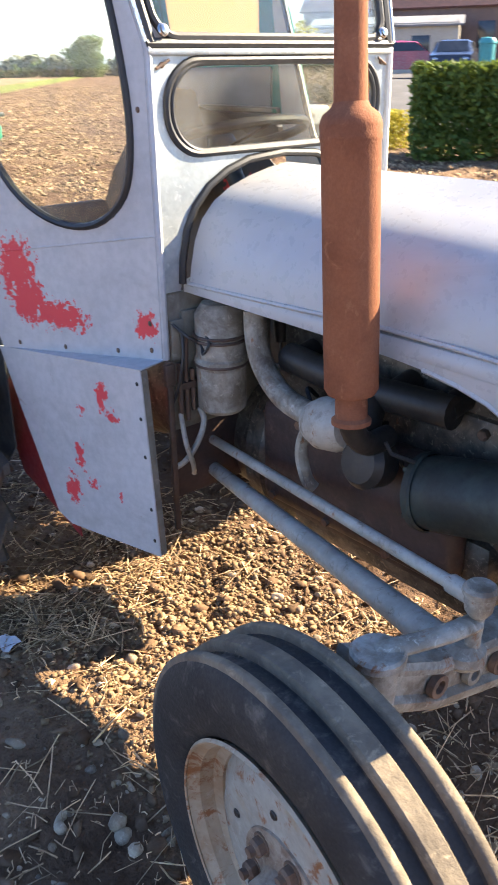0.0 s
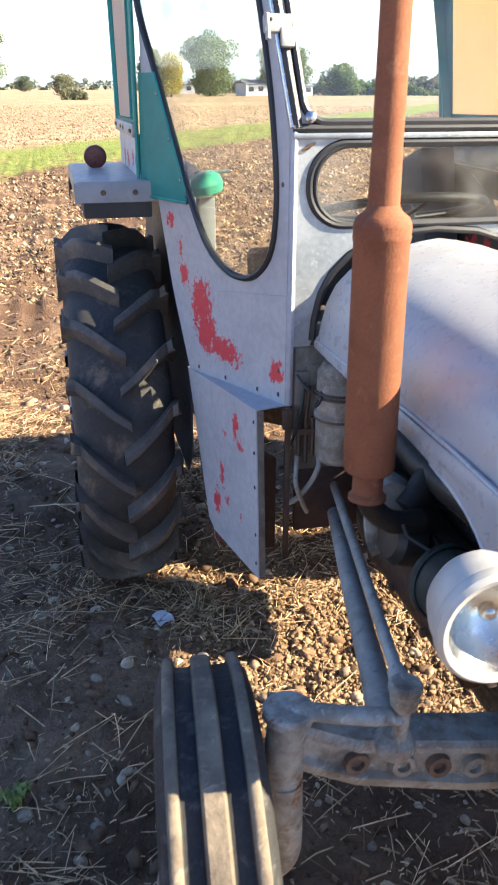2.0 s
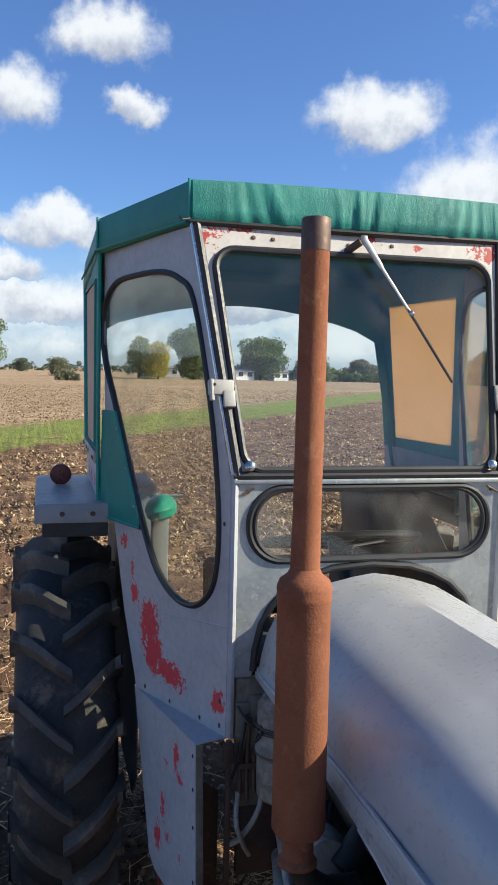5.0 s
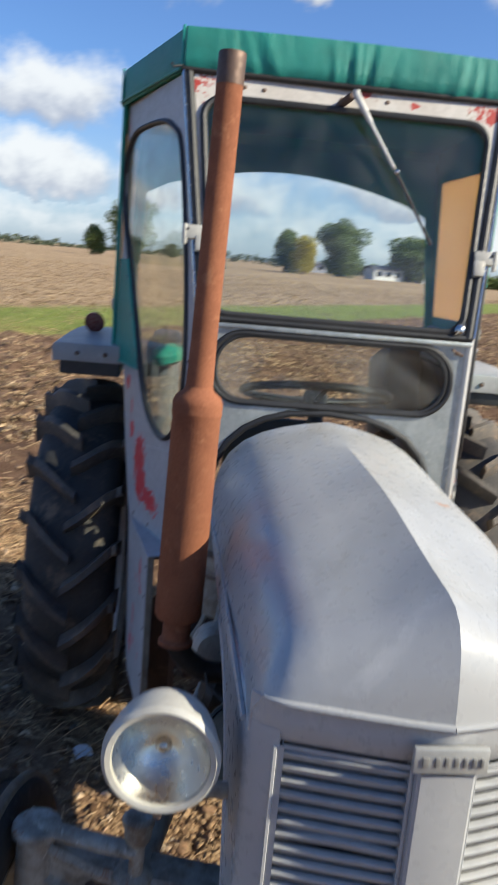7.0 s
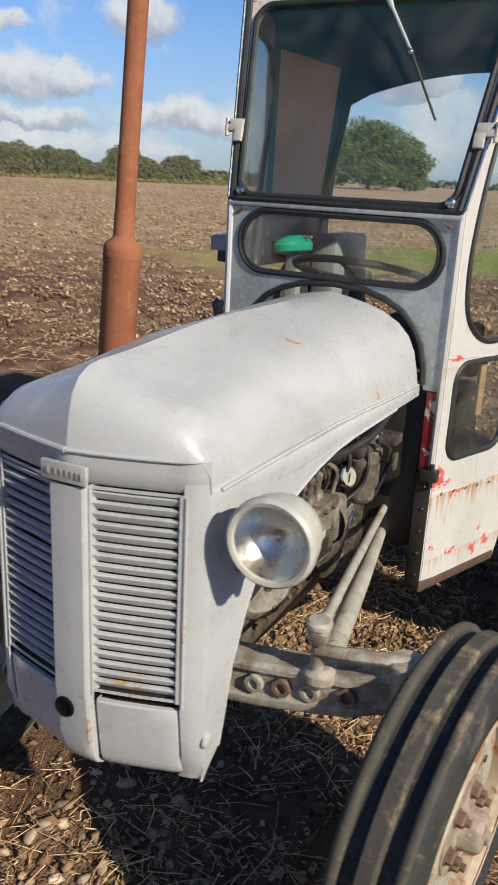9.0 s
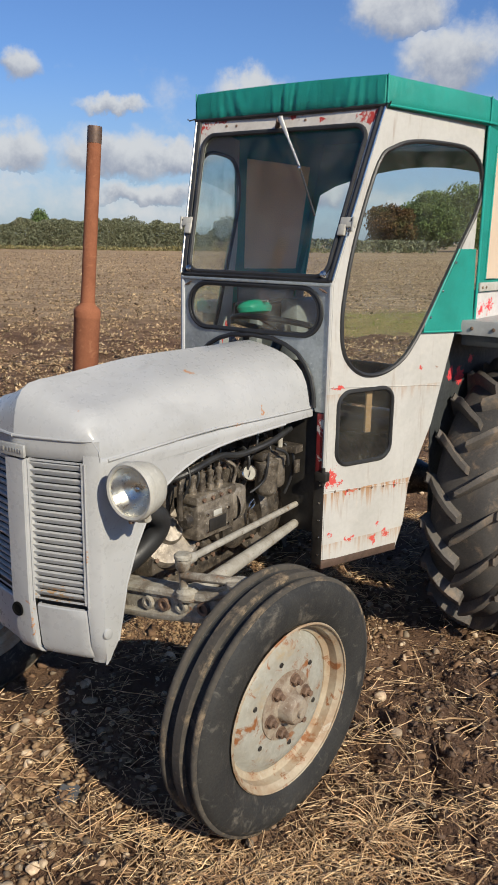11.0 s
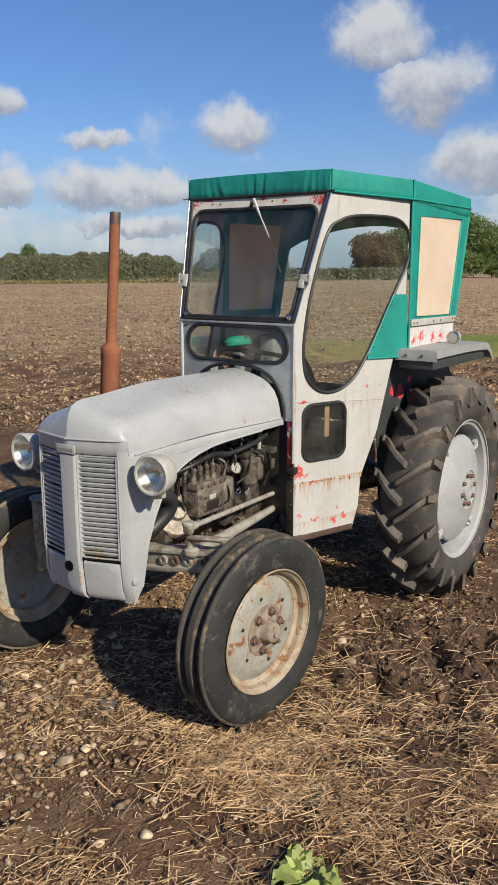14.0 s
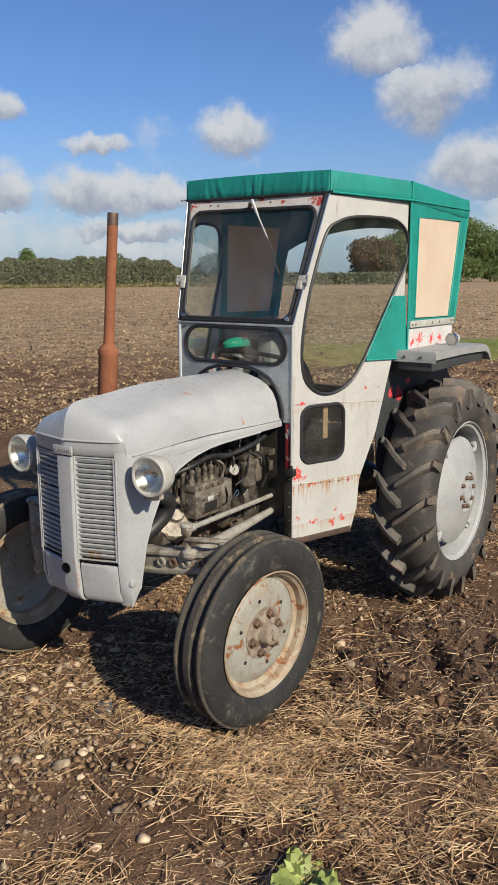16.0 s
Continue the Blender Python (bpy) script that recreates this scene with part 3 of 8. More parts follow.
for s in (1, -1):
    bm = B()
    for y0, y1 in ((0.036, 0.042), (0.197, 0.204)):
        grid(bm, [[Vector((gx(y, z) + d, s * y, z)) for y, d in ((y0, -0.02), (y0, 0.002), (y1, 0.002), (y1, -0.02))] for z in (G0, G1)])
    for z in (G0 + 0.003, G1 - 0.003):
        grid(bm, [[Vector((gx(y, z) - 0.002, s * y, z + d)) for d in (-0.003, 0.003)] for y in (0.04, 0.12, 0.2)])
    part("grille_frame", thicken(bm, 0.002), "grey", grille)
    n = 20
    for i in range(n):
        z = G0 + 0.008 + (G1 - G0 - 0.016) * (i + 0.5) / n
        bm = B()
        prof = ((-0.010, 0.0082), (0.000, 0.0082), (0.0025, 0.0068), (0.0020, 0.0045), (-0.0055, -0.0048), (-0.0085, -0.0083))
        bend = 0.004 * math.sin(i * 2.1 + s) if i in (7, 13) else 0.0
        grid(bm, [[Vector((gx(y, z) + px - 0.004, s * y, z + pz + bend * math.sin((y - 0.042) / 0.155 * math.pi))) for px, pz in prof] for y in (0.0425, 0.07, 0.12, 0.17, 0.1985)])
        part("slat", thicken(bm, 0.0015), "grey", grille)
    bm = grid(B(), [[Vector((gx(y, z) - 0.05, s * y, z)) for y in (0.02, 0.12, 0.21)] for z in (G0, G1)])
    part("radiator_core", thicken(bm, 0.004), "black_metal", grille)
    # lower panel: a pressing with turned-in edges and a rounded foot, a dark gap round it
    cols = ((0.0425, -0.012), (0.0435, -0.003), (0.047, 0.0), (0.08, 0.002), (0.13, 0.002), (0.17, 0.002), (0.194, 0.0), (0.1985, -0.003), (0.2005, -0.012))
    foot = ((0.638, -0.012), (0.637, -0.003), (0.633, 0.0), (0.60, 0.001), (0.55, 0.001), (0.505, 0.0), (0.488, -0.004), (0.476, -0.012), (0.468, -0.026), (0.464, -0.05))
    bm = grid(B(), [[Vector((gx(y, z) + d + e, s * y, z)) for y, d in cols] for z, e in foot])
    part("lower_panel", thicken(bm, 0.003), "bonnet", grille, "pressed grey panel below the grille")
    bm = grid(B(), [[Vector((gx(y, z) - 0.020, s * y, z)) for y in (0.03, 0.12, 0.215)] for z in (0.47, 0.56, 0.66)])
    part("panel_backing", thicken(bm, 0.003), "black_metal", grille)
    bm = tube(B(), [(gx(0.208, z) + 0.003, s * 0.2085, z) for z in (1.08, 0.95, 0.8, 0.648)], 0.0035, 6)
    tube(bm, [(gx(0.042, z) + 0.003, s * 0.0415, z) for z in (1.08, 0.95, 0.8, 0.648)], 0.003, 6)
    part("edge_strip", bm, "bonnet", grille)
bm = grid(B(), [[Vector((gx(0, z) + d, y, z)) for y, d in ((-0.040, -0.012), (-0.038, 0.003), (-0.034, 0.007), (-0.018, 0.009), (0.0, 0.010), (0.018, 0.009), (0.034, 0.007), (0.038, 0.003), (0.040, -0.012))] for z in (1.082, 0.9, 0.75, 0.656, 0.60, 0.55, 0.51)] + [[Vector((gx(0, z) + d * 0.6 - e, y, z)) for y, d in ((-0.040, -0.012), (-0.038, 0.003), (-0.034, 0.007), (-0.018, 0.009), (0.0, 0.010), (0.018, 0.009), (0.034, 0.007), (0.038, 0.003), (0.040, -0.012))] for z, e in ((0.492, 0.004), (0.478, 0.012), (0.468, 0.026), (0.463, 0.05))])
bar = part("centre_bar", thicken(bm, 0.004), "bonnet", grille)
# crank hole as a black disc; its inner darkness is only colour
bm = B()
lathe(bm, [(0.0, 0.002), (0.017, 0.002), (0.021, 0.005), (0.026, 0.004), (0.028, 0.0)], Matrix.Translation((2.191, -0.012, 0.614)) @ Matrix.Rotation(radians(90), 4, "Y") @ Matrix.Diagonal((0.80, 0.78, 1, 1)), 24)
part("crank_hole_ring", bm, "hole", grille)

# side cowls that wrap round from the grille to the engine opening
ARCH = [(0.463, 2.10), (0.475, 2.08), (0.50, 2.05), (0.55, 2.025), (0.64, 2.016), (0.75, 1.987), (0.865, 1.930), (0.93, 1.886), (0.965, 1.846), (0.995, 1.797), (1.02, 1.732), (1.04, 1.655), (1.05, 1.55), (1.054, 1.40), (1.056, 1.04), (1.11, 1.04)]


ARCH_RIGHT = [(0.463, 2.10), (0.475, 2.08), (0.50, 2.05), (0.55, 2.03), (0.64, 2.025), (0.75, 2.005), (0.865, 1.965), (0.93, 1.925), (0.965, 1.898), (0.995, 1.866), (1.02, 1.83), (1.04, 1.785), (1.05, 1.725), (1.054, 1.70), (1.060, 1.62), (1.064, 1.50), (1.068, 1.04), (1.11, 1.04)]


def cowl_y(x):
    d = max(0.0, 2.085 - x)
    return 0.2425 + 0.028 * min(1.0, d / 0.35) + 0.014 * min(1.0, d / 1.0)

for s, rim in ((1, ARCH), (-1, ARCH_RIGHT)):
    rows = []
    for z in (0.463, 0.475, 0.50, 0.53, 0.57, 0.64, 0.70, 0.75, 0.80, 0.865, 0.90, 0.93, 0.955, 0.975, 0.99, 1.005, 1.018, 1.03, 1.04, 1.046, 1.05, 1.054, 1.056, 1.060, 1.064, 1.07, 1.085, 1.095, 1.100, 1.104):
        xr = lerp(z, rim)
        tuck = 0.018 * max(0, (0.53 - z)) / 0.07
        row = [Vector((x - tuck * 0.8, s * (y - tuck), z)) for x, y in [(2.184 - nose_v(y) - 0.02 * max(0, 0.66 - z) / 0.2 * (1 - (y - 0.204) / 0.04), y) for y in (0.204, 0.214, 0.222, 0.230, 0.237)] + [(2.085, 0.2425)]]
        for k in range(1, 15):
            x = 2.085 + (min(xr, 2.08 - 0.004) - 2.085) * k / 14
            row.append(Vector((x - tuck * 0.8 * (1 - k / 14), s * (cowl_y(x) - tuck * 0.6 - (0.0 if z < 1.09 else 30 * (z - 1.09) ** 1.6)), z)))
        rows.append(row)
    bm = thicken(grid(B(), rows), 0.004)
    cowl = part("side_cowl", bm, "bonnet", tractor)
    bm = tube(B(), [(lerp(z, rim), s * (cowl_y(lerp(z, rim)) - 0.002), z) for z in (0.53, 0.6, 0.70, 0.80, 0.88, 0.93, 0.965, 0.99, 1.01, 1.03, 1.045, 1.051, 1.055)], 0.005, 6)
    part("rolled_edge", bm, "bonnet", cowl)
    bm = B()
    lathe(bm, [(0, 0.004), (0.012, 0.004), (0.016, 0.002), (0.018, -0.003)], Matrix.Translation((2.075, s * 0.246, 0.565)) @ Matrix.Rotation(radians(-90 * s), 4, "X"), 16)
    part("bolt", bm, "grey", cowl)

# the nose's right half stands a little wider and less swept than the left
for ob in [o for o in bpy.data.objects if o.type == "MESH"]:
    for v in ob.data.vertices:
        k = min(1.0, max(0.0, (v.co.x - 1.75) / 0.3))
        if v.co.y < 0 and k > 0:
            v.co.x += 0.020 * k * min(1.0, -v.co.y / 0.2) ** 1.2 * min(1.0, max(0.0, (1.27 - v.co.z) / 0.1))
            v.co.y *= 1 + 0.050 * k

# headlamps
for s in (1, -1):
    c = Vector((2.020, s * 0.362, 1.030))
    m = Matrix.Translation(c) @ Matrix.Rotation(radians(4 * s), 4, "Z") @ Matrix.Rotation(radians(90), 4, "Y")
    lamp = holder("headlamp", tractor, (0, 0, 0), "round cream-grey headlamp with clear glass")
    bm = lathe(B(), [(0.0, -0.030), (0.03, -0.027), (0.052, -0.014), (0.068, 0.008), (0.076, 0.035), (0.079, 0.060), (0.0795, 0.07)], m, 36)
    part("shell", thicken(bm, 0.003), "lamp_cream", lamp)
    bm = lathe(B(), [(0.0795, 0.066), (0.083, 0.072), (0.082, 0.084), (0.076, 0.090), (0.069, 0.088), (0.067, 0.082)], m, 40)
    part("rim", thicken(bm, 0.002), "lamp_cream", lamp)
    bm = lathe(B(), [(0.0, 0.016), (0.02, 0.021), (0.045, 0.040), (0.060, 0.064), (0.068, 0.082)], m, 36)
    part("reflector_bowl", bm, "reflector", lamp)
    bm = lathe(B(), [(0.0, 0.100), (0.025, 0.0985), (0.05, 0.094), (0.0695, 0.086)], m, 36)
    g = part("lens", bm, "lamp_glass", lamp)
    g.visible_shadow = False
    bm = B()
    bmesh.ops.create_uvsphere(bm, u_segments=12, v_segments=8, radius=0.013, matrix=m @ Matrix.Translation((0, 0, 0.045)))
    part("bulb", bm, "chrome", lamp)
    bm = tube(B(), [c + Vector((0.02, 0, -0.06)), c + Vector((0.01, 0, -0.095)), c + Vector((-0.02, -0.06 * s, -0.115)), c + Vector((-0.03, -0.12 * s, -0.12))], 0.013, 10)
    part("bracket", bm, "rod", lamp)
    bm = B()
    box(bm, m @ Vector((0.085, 0, 0.078)), (0.012, 0.012, 0.010), 0.002)
    part("clip_screw", bm, "nut", lamp)


# wheels
def wheel_pose(x, y, z, s):
    return Matrix.Translation((x, s * y, z)) @ Matrix.Rotation(radians(-90 * s), 4, "X")


FWZ = 0.378
for s, FWX, FWY in ((1, 1.806, 0.650), (-1, 1.860, 0.682)):
    w = holder("front_wheel", tractor, (0, 0, 0), "narrow front wheel with three-ribbed tyre and rusty cream rim")
    m = Matrix.Translation((FWX, s * FWY, FWZ if s > 0 else FWZ - 0.012)) @ Matrix.Rotation(radians(-6.0), 4, "Z") @ Matrix.Rotation(radians(-90 * s - 2.0 * s), 4, "X")
    R = 0.392
    half = [(0.252, 0.060), (0.262, 0.070), (0.285, 0.080), (0.315, 0.085), (0.345, 0.084), (0.366, 0.078), (R - 0.010, 0.068), (R - 0.005, 0.055), (R - 0.017, 0.046), (R - 0.018, 0.020), (R - 0.005, 0.014)]
    prof = half + [(r, -h) for r, h in half[::-1]]
    bm = lathe(B(), prof, m, 72)
    tyre = part("tyre", bm, "rubber_front", w, "black ribbed tyre with dried mud", 50)
    for h0, h1 in ((0.049, 0.068), (-0.018, 0.018), (-0.068, -0.049)):
        bm = lathe(B(), [(R - 0.018, h0 - 0.001), (R - 0.002, h0 + 0.001), (R + 0.001, h0 + 0.004), (R + 0.0015, (h0 + h1) / 2), (R + 0.001, h1 - 0.004), (R - 0.002, h1 - 0.001), (R - 0.018, h1 + 0.001)], m, 90)
        part("tread_rib", bm, "rubber_dusty" if s > 0 else "rubber_muddy", tyre, "dusty tread rib" if s > 0 else "tread rib caked with dry mud", 40)
    bm = lathe(B(), [(0.256, 0.080), (0.260, 0.075), (0.252, 0.064), (0.244, 0.056), (0.240, 0.030), (0.222, 0.022), (0.214, 0.0), (0.214, -0.03), (0.240, -0.035), (0.244, -0.050), (0.256, -0.064), (0.258, -0.07)], m, 56)
    part("rim", thicken(bm, 0.004), "rim_rusty", w, "cream rim with a rusty flange")
    bm = lathe(B(), [(0.222, 0.018), (0.205, 0.026), (0.19, 0.040), (0.165, 0.046), (0.12, 0.047), (0.098, 0.050), (0.088, 0.044), (0.062, 0.044), (0.0, 0.044)], m, 56)
    disc = part("disc", thicken(bm, 0.005), "rim_cream", w, "pale dished wheel disc with chipped paint")
    bm = lathe(B(), [(0.108, 0.046), (0.106, 0.053), (0.060, 0.056), (0.050, 0.060), (0.045, 0.070), (0.043, 0.092), (0.036, 0.101), (0.018, 0.104), (0.015, 0.104), (0.014, 0.112), (0.0, 0.113)], m, 32)
    part("hub", bm, "hub_rust", w, "rusty hub cap")
    for k in range(6):
        a = radians(60 * k + 12)
        bm = B()
        p = m @ Matrix.Translation((0.080 * math.cos(a), 0.080 * math.sin(a), 0.053))
        lathe(bm, [(0.0205, 0.0), (0.0200, 0.004), (0.0165, 0.004)], p, 14)
        lathe(bm, [(0.0165, 0.003), (0.0165, 0.015), (0.013, 0.019), (0.0, 0.020)], p, 6)
        lathe(bm, [(0.009, 0.018), (0.009, 0.029), (0.0, 0.030)], p, 10)
        part("wheel_nut", bm, "nut", w)
    # small holes drawn as black dots, their darkness painted, nothing cut
    for k in range(6):
        a = radians(60 * k + 42)
        bm = lathe(B(), [(0.0, 0.0025), (0.007, 0.0025), (0.0085, 0.0)], m @ Matrix.Translation((0.143 * math.cos(a), 0.143 * math.sin(a), 0.0475)), 10)
        part("disc_hole", bm, "black_metal", w)

RWX, RWY, RWZ, RWR = 0.0, 0.705, 0.582, 0.600


def rear_tyre(m, s):
    prof = [(0.385, 0.105), (0.40, 0.128), (0.43, 0.146), (0.47, 0.153), (0.505, 0.148), (0.532, 0.138), (0.552, 0.122), (0.568, 0.095), (0.576, 0.05), (0.579, 0.0)]
    prof = prof + [(r, -h) for r, h in prof[-2::-1]]
    bm = lathe(B(), prof, m, 72)
    return part("tyre", bm, "rubber", None, "worn rear tractor tyre with chevron lugs", 50)


def rear_lug(bm, m, ang, side):
    """One bar of the tread, from the tyre's middle out to its shoulder, raked back."""
    path = []
    for i, (h, a) in enumerate(((-0.012, 0.0), (0.03, 2.8), (0.07, 6.2), (0.108, 9.6), (0.140, 12.6), (0.156, 13.6))):
        base = lerp(h, ((0, 0.579), (0.05, 0.576), (0.1, 0.566), (0.125, 0.548), (0.14, 0.528), (0.156, 0.50)))
        path.append((h * side, ang + a, base, 0.055))
    rows = []
    for i, (h, a, base, tall) in enumerate(path):
        wide = 1.6 + 0.85 * i / 5
        top = min(base + tall, 0.632 - 0.012 * (abs(h) / 0.15) ** 2)
        if i == 5:
            top = 0.590
        pts = []
        for da, r in ((-wide * 1.15, base - 0.012), (-wide * 0.8, top - 0.003), (-wide * 0.62, top), (wide * 0.62, top), (wide * 0.8, top - 0.003), (wide * 1.15, base - 0.012)):
            t = radians(a + da)
            hh = h + (0.010 * side if i == 5 and r < top else 0)
            pts.append(bm.verts.new(m @ Vector((r * math.cos(t), r * math.sin(t), hh))))
        rows.append(pts)
    for a, b in zip(rows, rows[1:]):
        for k in range(5):
            bm.faces.new((a[k], a[k + 1], b[k + 1], b[k]))
    bm.faces.new(rows[0])
    bm.faces.new(rows[-1])


for s in (1, -1):
    w = holder("rear_wheel", tractor, (0, 0, 0), "large rear wheel with chevron tyre and grey disc")
    m = wheel_pose(RWX, RWY, RWZ, s)
    ty = rear_tyre(m, s)
    ty.parent = w
    for k in range(38):
        bm = B()
        side = 1 if k % 2 else -1
        rear_lug(bm, m @ Matrix.Diagonal((1, -s, 1, 1)), 360.0 / 38 * k + 4, side)
        part("lug", bm, "rubber_lug", ty, "", 40)
    bm = lathe(B(), [(0.392, 0.128), (0.397, 0.120), (0.386, 0.108), (0.372, 0.104), (0.366, 0.08), (0.352, 0.05), (0.345, 0.0), (0.345, -0.05), (0.372, -0.10), (0.392, -0.125)], m, 64)
    part("rim", thicken(bm, 0.005), "rim_grey", w, "light grey steel rim")
    bm = lathe(B(), [(0.300, 0.065), (0.306, 0.075), (0.30, 0.088), (0.27, 0.105), (0.22, 0.125), (0.16, 0.140), (0.120, 0.147), (0.112, 0.150), (0.108, 0.144), (0.06, 0.144), (0.0, 0.144)], m, 56)
    part("disc", thicken(bm, 0.005), "rim_grey", w, "grey dished wheel disc")
    for k in range(4):
        a = radians(90 * k + 40)
        bm = B()
        p = m @ Matrix.Rotation(a, 4, "Z")
        tube(bm, [p @ Vector((0.29, 0, 0.078)), p @ Vector((0.32, 0, 0.085)), p @ Vector((0.352, 0, 0.07))], 0.022, 10, flat=0.5)
        rod(bm, p @ Vector((0.325, -0.03, 0.085)), p @ Vector((0.325, 0.035, 0.085)), 0.013, 10)
        part("rim_lug", bm, "rim_grey", w)
    for k in range(8):
        a = radians(45 * k + 10)
        bm = lathe(B(), [(0.013, 0.0), (0.013, 0.013), (0.010, 0.017), (0.0, 0.018)], m @ Matrix.Translation((0.085 * math.cos(a), 0.085 * math.sin(a), 0.145)), 6)
        part("wheel_nut", bm, "nut", w)
    bm = lathe(B(), [(0.062, 0.144), (0.058, 0.156), (0.045, 0.160), (0.03, 0.160), (0.028, 0.156), (0.0, 0.156)], m, 28)
    part("hub", bm, "rim_grey", w)

# exhaust stack
e0, e1, e2 = Vector((1.602, -0.352, 1.000)), Vector((1.571, -0.343, 1.452)), Vector((1.529, -0.327, 2.057))
exhaust = holder("exhaust", tractor, (0, 0, 0), "tall rusty upright exhaust with a fat silencer")
L1 = (e1 - e0).length
bm = lathe(B(), [(0.030, -0.045), (0.034, -0.043), (0.034, -0.035), (0.0275, -0.03), (0.0275, 0.006), (0.040, 0.010), (0.046, 0.020), (0.046, L1 - 0.045), (0.047, L1 - 0.043), (0.048, L1 - 0.036), (0.047, L1 - 0.030), (0.048, L1 - 0.022), (0.047, L1 - 0.016), (0.043, L1 - 0.006), (0.030, L1 + 0.004), (0.026, L1 + 0.012)], along(e0, e1), 32)
part("silencer", bm, "rust", exhaust, "rust-brown silencer drum")
L2 = (e2 - e1).length
bm = lathe(B(), [(0.026, 0.0), (0.0245, 0.1), (0.0245, L2), (0.0222, L2), (0.0222, L2 - 0.10)], along(e1, e2), 28)
part("pipe", bm, "rust", exhaust, "rusty straight pipe")
bm = lathe(B(), [(0.0251, L2 - 0.055), (0.0251, L2 - 0.002), (0.0240, L2 + 0.001), (0.0222, L2)], along(e1, e2), 28)
part("pipe_end", bm, "rust_dark", exhaust, "worn bare steel pipe end")
bm = tube(B(), curve([e0 + Vector((0, 0, -0.040)), e0 + Vector((-0.004, 0.020, -0.075)), e0 + Vector((-0.010, 0.060, -0.105)), e0 + Vector((-0.016, 0.12, -0.11))], 6), 0.022, 14)
part("elbow", bm, "black_metal", exhaust)

# ---- cab ----
SA, SB = Vector((1.042, 0.3545)), Vector((0.30, 0.61))
SD = (SB - SA).normalized()
SN = Vector((-SD.y, SD.x)) * -1.0
SN = SN if SN.y > 0 else -SN


def side_map(s, out=0.0):
    """Takes (x along the tractor, height) on the slanting cab side to the world."""
    def f(x, z, h):
        t = (SA.x - x) / (SA.x - SB.x)
        y = SA.y + (SB.y - SA.y) * t
        return Vector((x + SN.x * (h + out), s * (y + SN.y * (h + out)), z))
    return f


WINDOW = curve([(0.80, 2.025), (0.70, 2.052), (0.55, 2.056), (0.43, 2.045), (0.358, 1.99), (0.340, 1.90), (0.362, 1.81), (0.43, 1.69), (0.53, 1.51), (0.62, 1.355), (0.70, 1.255), (0.80, 1.207), (0.90, 1.212), (0.978, 1.275), (1.003, 1.38), (0.995, 1.52), (0.955, 1.72), (0.872, 1.965)], 4, True)
LOW = rounded(0.738, 1.002, 0.868, 1.150, 0.055)


def shrink(ring, d):
    c = sum((Vector((p[0], p[1])) for p in ring), Vector((0, 0))) / len(ring)
    return [Vector((p[0], p[1])) + (c - Vector((p[0], p[1]))).normalized() * d for p in ring]


